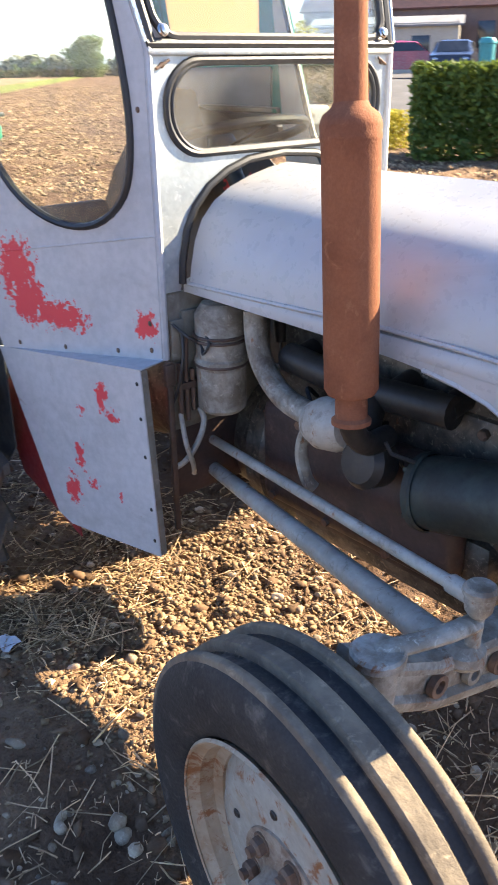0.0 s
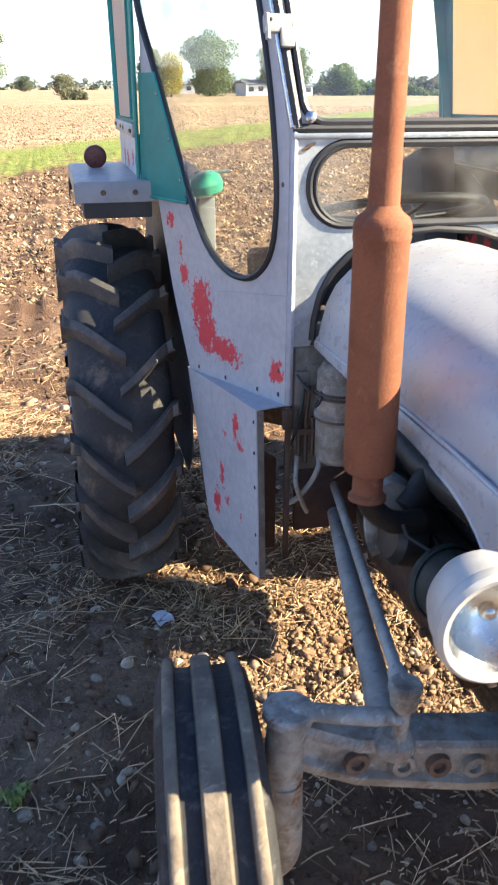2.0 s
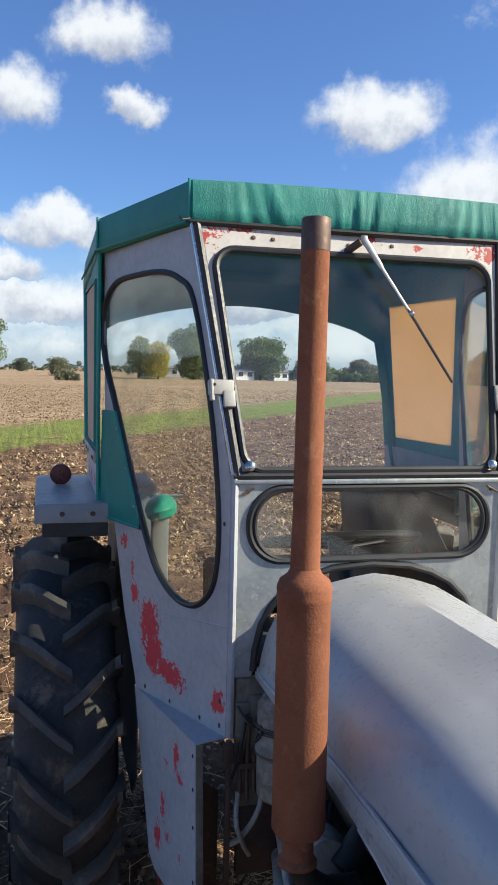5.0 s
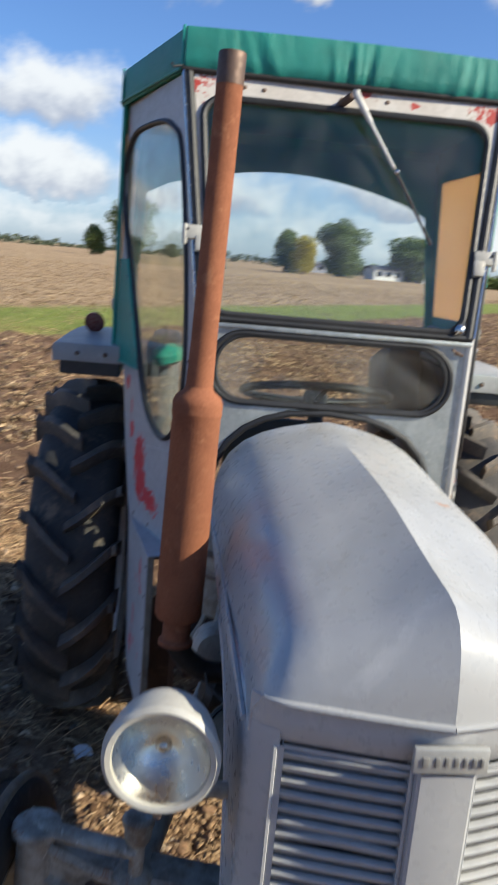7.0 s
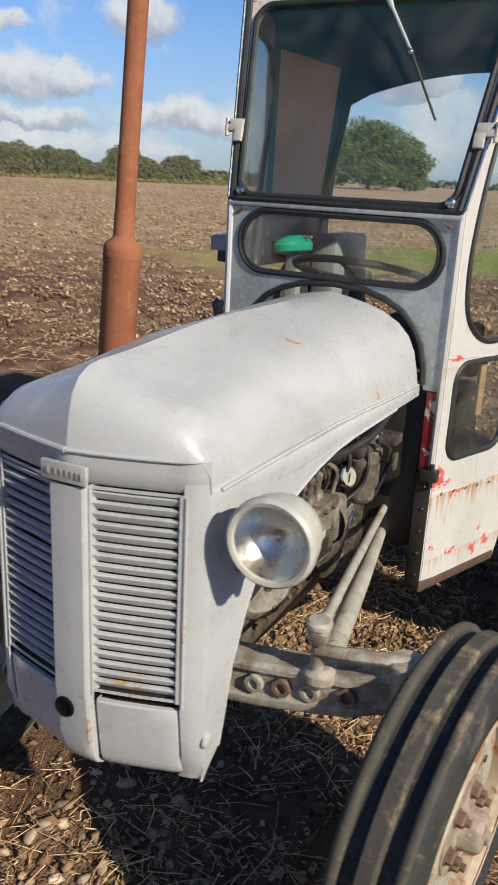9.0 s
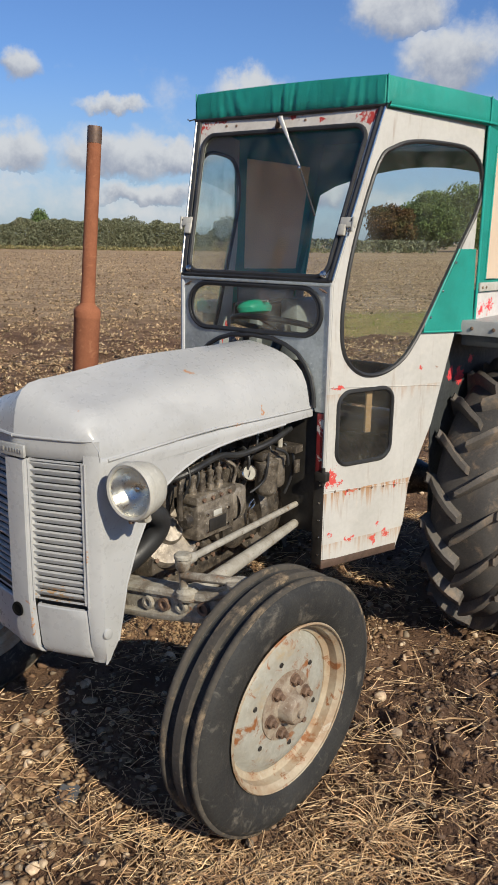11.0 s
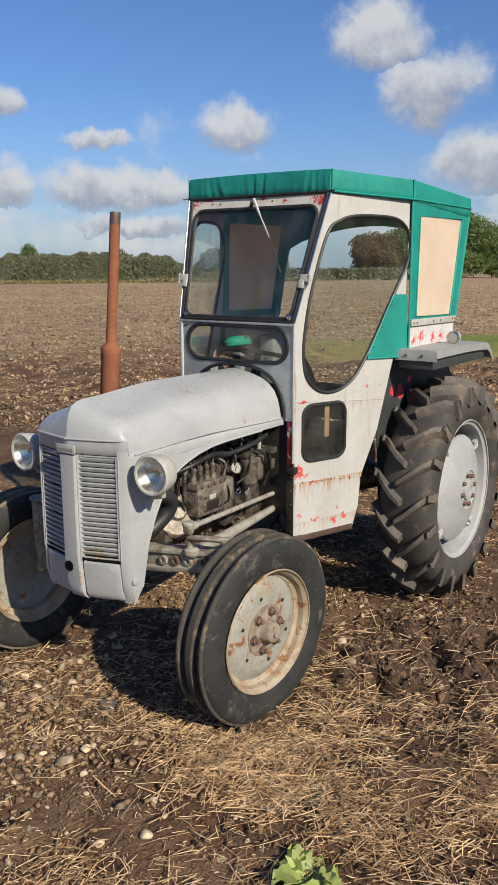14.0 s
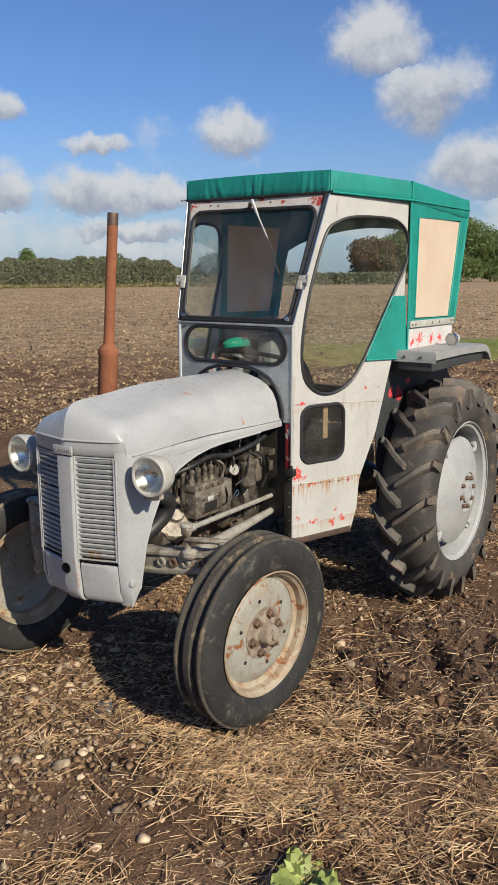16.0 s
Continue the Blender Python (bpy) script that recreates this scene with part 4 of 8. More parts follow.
for s, mat in ((1, "cab_left"), (-1, "cab_right")):
    f = side_map(s)
    up = [(0.852, 2.150), (0.345, 2.142), (0.356, 1.668), (0.40, 1.50), (0.43, 1.34)]
    if s > 0:
        outer = up + [(0.525, 0.975), (0.628, 0.742), (0.642, 0.585), (0.679, 0.47), (1.046, 0.50), (1.046, 1.545)]
        holes = [WINDOW, LOW]
    else:
        outer = up + [(0.50, 1.10), (0.585, 0.889), (1.046, 0.928), (1.046, 1.545)]
        holes = [WINDOW]
    side = part("cab_side", plate(B(), outer, holes, f, 0.003), mat, tractor, "grey sheet-metal cab side with red paint showing through" if s < 0 else "pale grey cab door with rust streaks and red chips", 30)
    for ring in holes:
        bm = tube(B(), [f(p[0], p[1], 0.002) for p in ring], 0.0105, 8, closed=True, flat=0.8)
        part("window_seal", bm, "seal", side, "black rubber window seal")
        bm = plate(B(), shrink(ring, 0.004), [], side_map(s, -0.001), 0.004)
        g = part("window_pane", bm, "glass" if s > 0 else "glass_milky", side, "dusty clear side window")
    # seams and rivets
    for x0, z0, x1, z1 in ([(1.044, 1.172, 0.486, 1.134), (1.044, 0.775, 0.622, 0.744)] if s > 0 else [(1.044, 1.198, 0.60, 1.125)]):
        bm = tube(B(), [f(x0 + (x1 - x0) * k / 4, z0 + (z1 - z0) * k / 4, 0.003) for k in range(5)], 0.0022, 6)
        part("seam", bm, mat, side)
    rivets = [(1.0 - 0.06 * k, 0.768 - 0.0045 * k) for k in range(6)] if s > 0 else [(1.025, 1.44), (1.02, 1.01), (1.02, 0.95), (0.93, 0.935), (0.78, 0.92), (0.64, 0.91)]
    for x, z in rivets:
        bm = lathe(B(), [(0.006, 0.0), (0.0055, 0.002), (0.003, 0.0035), (0.0, 0.004)], Matrix.Translation(f(x, z, 0.003)) @ Matrix.Rotation(radians(-90 * s), 4, "X"), 10)
        part("rivet", bm, "nut", side)
    # folded front edge of the side, white on one side of the tractor
    bm = tube(B(), [f(1.046, 0.50 if s > 0 else 0.93, -0.008), f(1.046, 1.545, -0.008), f(0.852, 2.150, -0.008)], 0.010, 8)
    part("front_edge", bm, mat, side)
    # canvas corner flap below the side window's slope
    flap = [(0.445, 1.672), (0.352, 1.672), (0.338, 1.348), (0.61, 1.354), (0.60, 1.385)]
    bm = plate(B(), flap, [], side_map(s, 0.004), 0.006)
    fl = part("canvas_flap", bm, "canvas", tractor, "green canvas corner flap")
    bm = tube(B(), [side_map(s, 0.011)(x, z, 0) for x, z in ((0.445, 1.672), (0.60, 1.385), (0.61, 1.354), (0.338, 1.348))], 0.004, 6)
    part("hem", bm, "canvas_bright", fl)
    for x, z in ((0.47, 1.62), (0.53, 1.51), (0.585, 1.41)):
        bm = lathe(B(), [(0.006, 0.0), (0.004, 0.003), (0.0, 0.0035)], Matrix.Translation(side_map(s, 0.011)(x - 0.012, z, 0)) @ Matrix.Rotation(radians(-90 * s), 4, "X"), 10)
        part("stud", bm, "chrome", fl)

# wooden strip and litter seen through the low window
bm = B()
box(bm, (0.83, 0.405, 1.06), (0.030, 0.010, 0.17), 0.002, (0, 0, -19))
part("wood_strip", bm, "wood", tractor, "bare wooden batten behind the low window")

# lower front panel of galvanised sheet with a slot window
FP = lambda y, z, h: Vector((1.042 + h, y, z))
SLOT = rounded(-0.305, 0.305, 1.352, 1.525, 0.082, 8)
arch = [(y, z) for y, z in ((0.292, 1.09), (0.288, 1.14), (0.274, 1.20), (0.25, 1.245), (0.21, 1.285), (0.16, 1.312), (0.10, 1.330), (0.0, 1.338))]
arch = arch + [(-y, z) for y, z in arch[-2::-1]]
outer = [(-0.345, 1.545), (-0.352, 1.075), (-0.297, 1.075)] + [(y, z) for y, z in arch[::-1]] + [(0.297, 1.075), (0.352, 1.075), (0.345, 1.545)]
fpanel = part("front_panel", plate(B(), outer, [SLOT], FP, 0.003), "galvanised", tractor, "dull galvanised steel panel below the windscreen", 30)
for k, (r, d) in enumerate(((0.008, 0.0), (0.006, 0.013))):
    bm = tube(B(), [FP(p[0], p[1], 0.003) for p in shrink(SLOT, d - 0.004)], r, 8, closed=True)
    part("slot_seal", bm, "seal", fpanel, "black double rubber seal")
part("slot_pane", plate(B(), shrink(SLOT, 0.004), [], lambda y, z, h: Vector((1.040 + h, y, z)), 0.004), "glass_milky", fpanel, "dusty slot window")
bm = tube(B(), [FP(y, z, 0.004) for y, z in arch], 0.009, 8)
part("bonnet_seal", bm, "seal", fpanel, "black rubber strip over the bonnet")
for s in (1, -1):
    bm = lathe(B(), [(0.006, 0), (0.005, 0.005), (0, 0.006)], Matrix.Translation((1.045, s * 0.315, 1.518)) @ Matrix.Rotation(radians(90), 4, "Y"), 6)
    tube(bm, [(1.049, s * 0.33, 1.512), (1.051, s * 0.30, 1.527)], 0.003, 6)
    part("wing_screw", bm, "nut", fpanel)
bm = B()
box(bm, (1.046, 0, 1.541), (0.016, 0.70, 0.012), 0.003)
part("top_fold", bm, "galvanised", fpanel)

# windscreen: leaning frame, glass, wiper, hinges
WK = -0.311


def screen(y, z, h):
    n = Vector((1.0, 0, -WK)).normalized()
    return Vector((1.036 + (z - 1.549) * WK, y, z)) + n * h


def trap(zb, yb, zt, yt, r, n=6):
    """A trapezium with round corners in the windscreen's plane."""
    out = []
    for (cy, cz, a) in ((yt - r, zt - r, 0), (-yt + r, zt - r, 90), (-yb + r, zb + r, 180), (yb - r, zb + r, 270)):
        out += [Vector((cy + r * math.cos(radians(a + 90 * k / n)), cz + r * math.sin(radians(a + 90 * k / n)))) for k in range(n + 1)]
    return out


GL = trap(1.566, 0.322, 2.090, 0.366, 0.05)
outer = [(-0.346, 1.549), (-0.424, 2.165), (0.424, 2.165), (0.346, 1.549)]
frame_ob = part("windscreen_frame", plate(B(), outer, [GL], screen, 0.012), "screen_frame", tractor, "white-painted windscreen frame flaking to red and rust", 30)
part("windscreen_seal", tube(B(), [screen(p[0], p[1], 0.013) for p in shrink(GL, -0.004)], 0.0095, 8, closed=True), "seal", frame_ob, "black rubber windscreen seal")
part("windscreen_pane", plate(B(), shrink(GL, 0.004), [], lambda y, z, h: screen(y, z, h + 0.004), 0.004), "glass", frame_ob, "dusty windscreen glass")
bm = tube(B(), [screen(-0.35, 1.553, 0.010), screen(0.35, 1.553, 0.010)], 0.010, 8)
part("bottom_strip", bm, "seal", frame_ob)
for s in (1, -1):
    bm = tube(B(), [screen(s * 0.338, 1.553, 0.010), screen(s * 0.412, 2.15, 0.010)], 0.012, 8)
    part("side_strip", bm, "seal", frame_ob)
    bm = tube(B(), [screen(s * 0.352, 1.553, 0.017), screen(s * 0.427, 2.15, 0.017)], 0.004, 6)
    part("chrome_bead", bm, "chrome", frame_ob)
    m = Matrix.Translation(screen(s * 0.312, 1.572, 0.022)) @ Matrix.Rotation(radians(72), 4, "Y")
    bm = lathe(B(), [(0.0125, 0.0), (0.0125, 0.003), (0.009, 0.005), (0.009, 0.009), (0.004, 0.011), (0.0, 0.011)], m, 18)
    part("clamp_bolt", bm, "chrome", frame_ob, "bright round clamp bolt")
    # hinge bracket between windscreen and side
    bm = B()
    q = screen(s * 0.372, 1.752, 0.02)
    box(bm, q, (0.016, 0.060, 0.036), 0.003, (0, -17, 0))
    box(bm, q + Vector((0.012, -0.018 * s, -0.026)), (0.014, 0.028, 0.040), 0.003, (0, -17, 0))
    rod(bm, q + Vector((0.010, 0.022 * s, -0.03)), q + Vector((0.002, 0.024 * s, 0.02)), 0.006, 10)
    part("hinge", bm, "lamp_cream", frame_ob, "chipped cream hinge bracket")
    for d in (0.008, -0.008):
        bm = lathe(B(), [(0.004, 0), (0.003, 0.002), (0, 0.0025)], Matrix.Translation(q + Vector((0.007, 0.016 * s, d))) @ Matrix.Rotation(radians(72), 4, "Y"), 8)
        part("hinge_screw", bm, "black_metal", frame_ob)
for y, z in ((-0.27, 2.125), (-0.22, 2.123), (-0.02, 2.120), (0.10, 2.125)):
    bm = lathe(B(), [(0.006, 0.0), (0.004, 0.003), (0, 0.003)], Matrix.Translation(screen(y, z, 0.012)) @ Matrix.Rotation(radians(72), 4, "Y"), 10)
    part("frame_screw", bm, "nut", frame_ob)
wiper = holder("wiper", tractor, (0, 0, 0), "windscreen wiper resting aslant on the glass")
P0, P1, P2 = screen(0.010, 2.122, 0.045), screen(0.128, 1.945, 0.026), screen(0.228, 1.775, 0.020)
part("arm", tube(B(), [P0 + Vector((0, 0, 0.01)), P0, P0.lerp(P1, 0.35), P0.lerp(P1, 0.38), P1], [0.009, 0.010, 0.007, 0.0045, 0.004], 10, flat=0.6), "wiper_paint", wiper, "pale metal wiper arm")
part("blade", tube(B(), [P1.lerp(P0, 0.42) + Vector((-0.008, 0, 0)), P1, P2], [0.003, 0.004, 0.0035], 8), "seal", wiper, "black wiper blade")
bm = B()
bmesh.ops.create_uvsphere(bm, u_segments=10, v_segments=6, radius=0.008, matrix=Matrix.Translation(P1 + Vector((0.006, 0, 0))))
part("joint", bm, "chrome", wiper)
part("pivot", rod(B(), screen(-0.03, 2.103, 0.0), screen(0.003, 2.118, 0.045), 0.010, 12), "rust_dark", wiper)

# canvas top: a soft roof with hanging valance and gathered front
ROOF = [(0.852, 0.424), (0.352, 0.612), (-0.44, 0.615)]
roof = holder("canvas_roof", tractor, (0, 0, 0), "green canvas cab roof with a gathered valance")
loop = []
for i in range(97):
    y = -0.424 + 0.848 * i / 96
    loop.append((0.858 + 0.006 * math.cos(y * 3), y, "f"))
right = []
for (x0, y0), (x1, y1), n in ((ROOF[0], ROOF[1], 10), (ROOF[1], ROOF[2], 14)):
    right += [(x0 + (x1 - x0) * k / n, y0 + (y1 - y0) * k / n, "s") for k in range(1, n + 1)]
back = [(-0.44, 0.615 - 1.23 * k / 24, "b") for k in range(1, 25)]
leftside = [(x, -y, t) for x, y, t in right[::-1]][1:] + []
loop = loop + right + back + leftside


def top_z(x, y):
    return lerp(x, ((-0.44, 2.205), (0.35, 2.247), (0.86, 2.262))) + 0.010 * (1 - (abs(y) / 0.62) ** 2)


rows = []
rnd = random.Random(5)
folds = [rnd.uniform(0.6, 1.4) for _ in loop]
rings = (("inner", 0.5), ("inner", 0.9), ("edge", 0.0), ("drop", 0.012), ("drop", 0.04), ("drop", 0.07), ("hem", 0.098), ("hem", 0.104))
allrows = []
for kind, v in rings:
    row = []
    for i, (x, y, t) in enumerate(loop):
        if kind == "inner":
            cx = 0.15
            row.append(Vector((cx + (x - cx) * v, y * v, top_z(cx + (x - cx) * v, y * v) + (0.004 if v < 0.8 else 0.0))))
        else:
            drop = 0.0 if kind == "edge" else v
            o = 0.002 + 0.006 * min(1.0, drop / 0.03)
            lean = y + drop * 0.35 * math.sin(y * 9)
            wob = (0.0034 * math.sin(lean * 71 + 2.6 * math.sin(y * 11)) + 0.0026 * math.sin(lean * 163 + 2.7 * math.sin(y * 17))) * (0.6 + 0.6 * math.sin(y * 23 + 1)) * (0.35 + 0.65 * drop / 0.1) * min(1.0, drop / 0.012) if t == "f" else 0.002 * math.sin(i * 1.3) * folds[i] * (drop / 0.1)
            nx, ny = (1, 0) if t == "f" else ((-1, 0) if t == "b" else (0.15, 1 if y > 0 else -1))
            if kind == "hem" and v > 0.1:
                o -= 0.006
            row.append(Vector((x + nx * (o + wob), y + ny * (o + wob), top_z(x, y) - 0.008 - drop)))
    row.append(row[0].copy())
    allrows.append(row)
bm = grid(B(), allrows)
mid = bm.verts.new((0.15, 0, 2.262))
bm.verts.ensure_lookup_table()
for i in range(len(loop)):
    bm.faces.new((mid, bm.verts[i], bm.verts[i + 1]))
bmesh.ops.remove_doubles(bm, verts=bm.verts[:], dist=0.0004)
part("roof_sheet", thicken(bm, 0.003), "canvas", roof, "green canvas sheet", 60)
for s in (1, -1):
    for (x, y) in (ROOF[0], ROOF[1]):
        bm = tube(B(), [(x + 0.008, s * (y + 0.008), top_z(x, y) - 0.006 - d) for d in (0.0, 0.05, 0.10)], 0.0035, 6)
        part("corner_piping", bm, "canvas_bright", roof)
    bm = tube(B(), [(0.865, s * 0.43, 2.165), (0.880, s * 0.452, 2.158), (0.885, s * 0.458, 2.165)], 0.003, 6)
    part("tie_cord", bm, "seal", roof)
bm = tube(B(), [(0.862, -0.432, 2.158), (0.868, 0, 2.156), (0.862, 0.432, 2.158)], 0.008, 8)
part("front_rail", bm, "black_metal", roof)
for s in (1, -1):
    bm = tube(B(), [(x, s * (y + 0.012), lerp(x, ((-0.44, 2.142), (0.35, 2.146), (0.86, 2.16)))) for x, y in ROOF], 0.004, 6)
    part("side_piping", bm, "canvas_bright", roof)

# canvas sides and back
for s in (1, -1):
    f = lambda x, z, h: Vector((x, s * (0.610 + h), z))
    outer = [(0.355, 2.15), (-0.445, 2.15), (-0.285, 1.50), (0.335, 1.50)]
    hole = [(0.262, 2.070), (-0.312, 2.074), (-0.198, 1.545), (0.272, 1.553)]
    cs = part("canvas_side", plate(B(), outer, [hole], f, 0.005), "canvas", tractor, "green canvas side with a beige cloth window", 30)
    part("cloth_window", plate(B(), [Vector((p[0], p[1])) for p in hole], [], lambda x, z, h: Vector((x, s * (0.611 + h), z)), 0.003), "cloth_window", cs, "beige translucent cloth window")
    bm = tube(B(), [f(p[0], p[1], 0.006) for p in hole], 0.006, 6, closed=True, flat=0.6)
    part("window_hem", bm, "canvas_bright", cs)
    bm = tube(B(), [f(-0.440, 2.14, 0.002), f(-0.285, 1.50, 0.002)], 0.010, 8)
    part("rear_post", bm, "canvas_bright", cs)
    bm = tube(B(), [f(0.350, 2.14, 0.002), f(0.338, 1.35, 0.002)], 0.006, 8)
    part("front_hem", bm, "canvas_bright", cs)
    bm = B()
    box(bm, (0.03, s * 0.620, 1.520), (0.61, 0.010, 0.036), 0.003, (0, -0.5, 0))
    st = part("batten", bm, "lamp_cream", cs, "white painted batten along the canvas foot")
    for x in (0.31, 0.27, 0.05, -0.05, -0.22, -0.26):
        bm = lathe(B(), [(0.007, 0), (0.005, 0.003), (0, 0.004)], Matrix.Translation((x, s * 0.625, 1.52)) @ Matrix.Rotation(radians(-90 * s), 4, "X"), 10)
        part("screw", bm, "nut", cs)
    # red and white panel over the mudguard
    bm = plate(B(), [(0.340, 1.502), (-0.28, 1.502), (-0.27, 1.385), (0.345, 1.345)], [], lambda x, z, h: Vector((x, s * (0.607 + h), z)), 0.004)
    part("lower_side_panel", bm, "red_panel", tractor, "white panel with red paint flakes")
    bm = B()
    box(bm, (0.035, s * 0.600, 1.45), (0.60, 0.008, 0.12), 0.002)
    part("inner_lining", bm, "grey_inside", tractor, "grey inner lining of the cab side")
# back canvas with its open arch
arc = [(-0.57, 1.93)] + [(-0.57 + 1.14 * k / 14, 1.945 + 0.115 * math.sin(math.pi * k / 14) ** 0.9) for k in range(1, 14)] + [(0.57, 1.93)]
bm = plate(B(), [(-0.585, 1.40)] + arc + [(0.585, 1.40), (0.61, 1.40), (0.61, 2.16), (-0.61, 2.16), (-0.61, 1.40)], [], lambda y, z, h: Vector((-0.435 + 0.235 * (2.14 - z) / 0.64 + h, y, z)), 0.005)
part("canvas_back", bm, "canvas", tractor, "green canvas back with a large open window")

# mudguards with rear lamps
for s in (1, -1):
    g = holder("mudguard", tractor, (0, 0, 0), "grey flat-topped rear mudguard")
    rows = []
    for x, z in ((0.405, 1.335), (0.405, 1.382), (0.40, 1.392), (0.2, 1.394), (0.0, 1.394), (-0.2, 1.390), (-0.34, 1.384), (-0.38, 1.368), (-0.43, 1.325), (-0.455, 1.285)):
        rows.append([Vector((x, s * y, z + dz)) for y, dz in ((0.565, 0.0), (0.785, 0.0), (0.797, -0.004), (0.800, -0.042 if x < 0.402 else 0.0))])
    part("top_plate", thicken(grid(B(), rows), 0.004), "guard_top", g, "flat grey mudguard top")
    inner = [(0.72 * math.cos(radians(25 + 150 * k / 12)), 0.60 + 0.795 * math.sin(radians(25 + 150 * k / 12))) for k in range(13)]
    # the right plate reaches further forward to keep sun off the tyre
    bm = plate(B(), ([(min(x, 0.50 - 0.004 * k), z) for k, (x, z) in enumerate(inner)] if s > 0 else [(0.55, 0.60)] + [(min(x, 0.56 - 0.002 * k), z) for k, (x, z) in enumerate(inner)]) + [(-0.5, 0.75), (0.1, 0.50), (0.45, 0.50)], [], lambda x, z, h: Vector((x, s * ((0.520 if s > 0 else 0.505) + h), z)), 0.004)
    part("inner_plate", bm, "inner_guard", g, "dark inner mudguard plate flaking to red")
    # added dark block: the black shade below the top plate as a solid
    bm = B()
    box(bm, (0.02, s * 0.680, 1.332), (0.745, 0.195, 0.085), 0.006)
    part("liner", bm, "dark_inside", g, "dark block standing in for the shade under the mudguard")
    for y in (0.63, 0.72):
        bm = lathe(B(), [(0.008, 0), (0.006, 0.004), (0, 0.005)], Matrix.Translation((0.407, s * y, 1.362)) @ Matrix.Rotation(radians(90), 4, "Y"), 8)
        part("screw", bm, "nut", g)
    m = Matrix.Translation((-0.04, s * 0.715, 1.428)) @ Matrix.Rotation(radians(90), 4, "Y")
    lamp = holder("rear_lamp", g, (0, 0, 0), "small round rear lamp")
    part("body", lathe(B(), [(0.0, -0.03), (0.020, -0.03), (0.031, -0.02), (0.034, 0.02), (0.032, 0.027), (0.0, 0.030)], m, 24), "lamp_cream" if s > 0 else "red_lens", lamp)
    part("lamp_rim", lathe(B(), [(0.033, 0.016), (0.037, 0.020), (0.036, 0.028), (0.030, 0.030)], m, 24), "chrome" if s > 0 else "red_lens", lamp)

# right-hand foot guard: a folded sheet box below the cab side
gA, gB = Vector((1.099, -0.427)), Vector((0.555, -0.5145))


def guard(x, z, h):
    t = (gA.x - x) / (gA.x - gB.x)
    return Vector((x, gA.y + (gB.y - gA.y) * t - h, z))


fg = part("foot_guard", plate(B(), [(0.560, 0.886), (1.074, 0.934), (1.099, 0.482), (0.775, 0.452), (0.725, 0.47)], [], guard, 0.003), "guard_right", tractor, "grey folded foot guard with red paint chips")
bm = grid(B(), [[guard(1.074 + 0.025 * (0.934 - z) / 0.452, z, 0) + Vector((0, w, 0)) for w in (0.0, 0.016)] for z in (0.93, 0.78, 0.63, 0.485)])
part("inner_fold", thicken(bm, 0.003), "dirty_sheet", fg, "narrow turned-in edge of the guard")
bm = plate(B(), [(-0.445, 0.47), (-0.345, 0.47), (-0.345, 0.74), (-0.40, 0.78), (-0.445, 0.70)], [], lambda y, z, h: Vector((0.93 + h, y, z)), 0.003)
part("inner_plate", bm, "engine_brown", fg, "dark rusty plate inside the guard")
bm = B()
box(bm, (1.060, -0.350, 0.72), (0.010, 0.014, 0.42), 0.002)
box(bm, (1.064, -0.352, 0.90), (0.014, 0.026, 0.05), 0.003)
part("strap", bm, "rust_dark", fg, "rusty upright strap")
bm = grid(B(), [[guard(1.074, 0.934, 0), Vector((1.046, -0.352, 0.931))], [guard(0.560, 0.886, 0), Vector((0.585, -0.505, 0.889))]])
part("top_fold", thicken(bm, 0.003), "guard_right", fg)
for z in (0.90, 0.82, 0.73, 0.60, 0.52):
    bm = lathe(B(), [(0.005, 0), (0.004, 0.002), (0, 0.003)], Matrix.Translation(guard(1.073 + (0.934 - z) * 0.055 - 0.012, z, 0.003)) @ Matrix.Rotation(radians(90), 4, "X"), 8)
    part("rivet", bm, "black_metal", fg)
bm = plate(B(), [(0.60, 0.86), (0.76, 0.86), (0.80, 0.42), (0.50, 0.50), (0.40, 0.70)], [], lambda x, z, h: Vector((x, -0.470 - h, z)), 0.003)
part("step_plate", bm, "maroon", tractor, "old red step plate behind the guard")
# left-hand post and sill
bm = B()
box(bm, (1.040, 0.332, 0.93), (0.012, 0.050, 0.28), 0.003)
part("door_post_red", bm, "maroon", tractor, "flaking red door post")
bm = B()
box(bm, (1.046, 0.330, 0.66), (0.016, 0.045, 0.36), 0.003)
post = part("door_post", bm, "black_metal", tractor, "dark door post with rivets")
for z in (0.80, 0.73, 0.66, 0.59, 0.52):
    part("rivet", lathe(B(), [(0.005, 0), (0.004, 0.003), (0, 0.004)], Matrix.Translation((1.055, 0.338, z)) @ Matrix.Rotation(radians(90), 4, "Y"), 8), "chrome", post)
bm = B()
box(bm, (1.055, 0.345, 0.835), (0.03, 0.05, 0.035), 0.004)
rod(bm, (1.06, 0.352, 0.80), (1.06, 0.352, 0.87), 0.008, 10)
part("door_hinge", bm, "black_metal", tractor, "black door hinge")
bm = B()
box(bm, (0.86, 0.405, 0.480), (0.40, 0.03, 0.035), 0.004, (0, 0, -19))
part("door_sill", bm, "rust_dark", tractor)


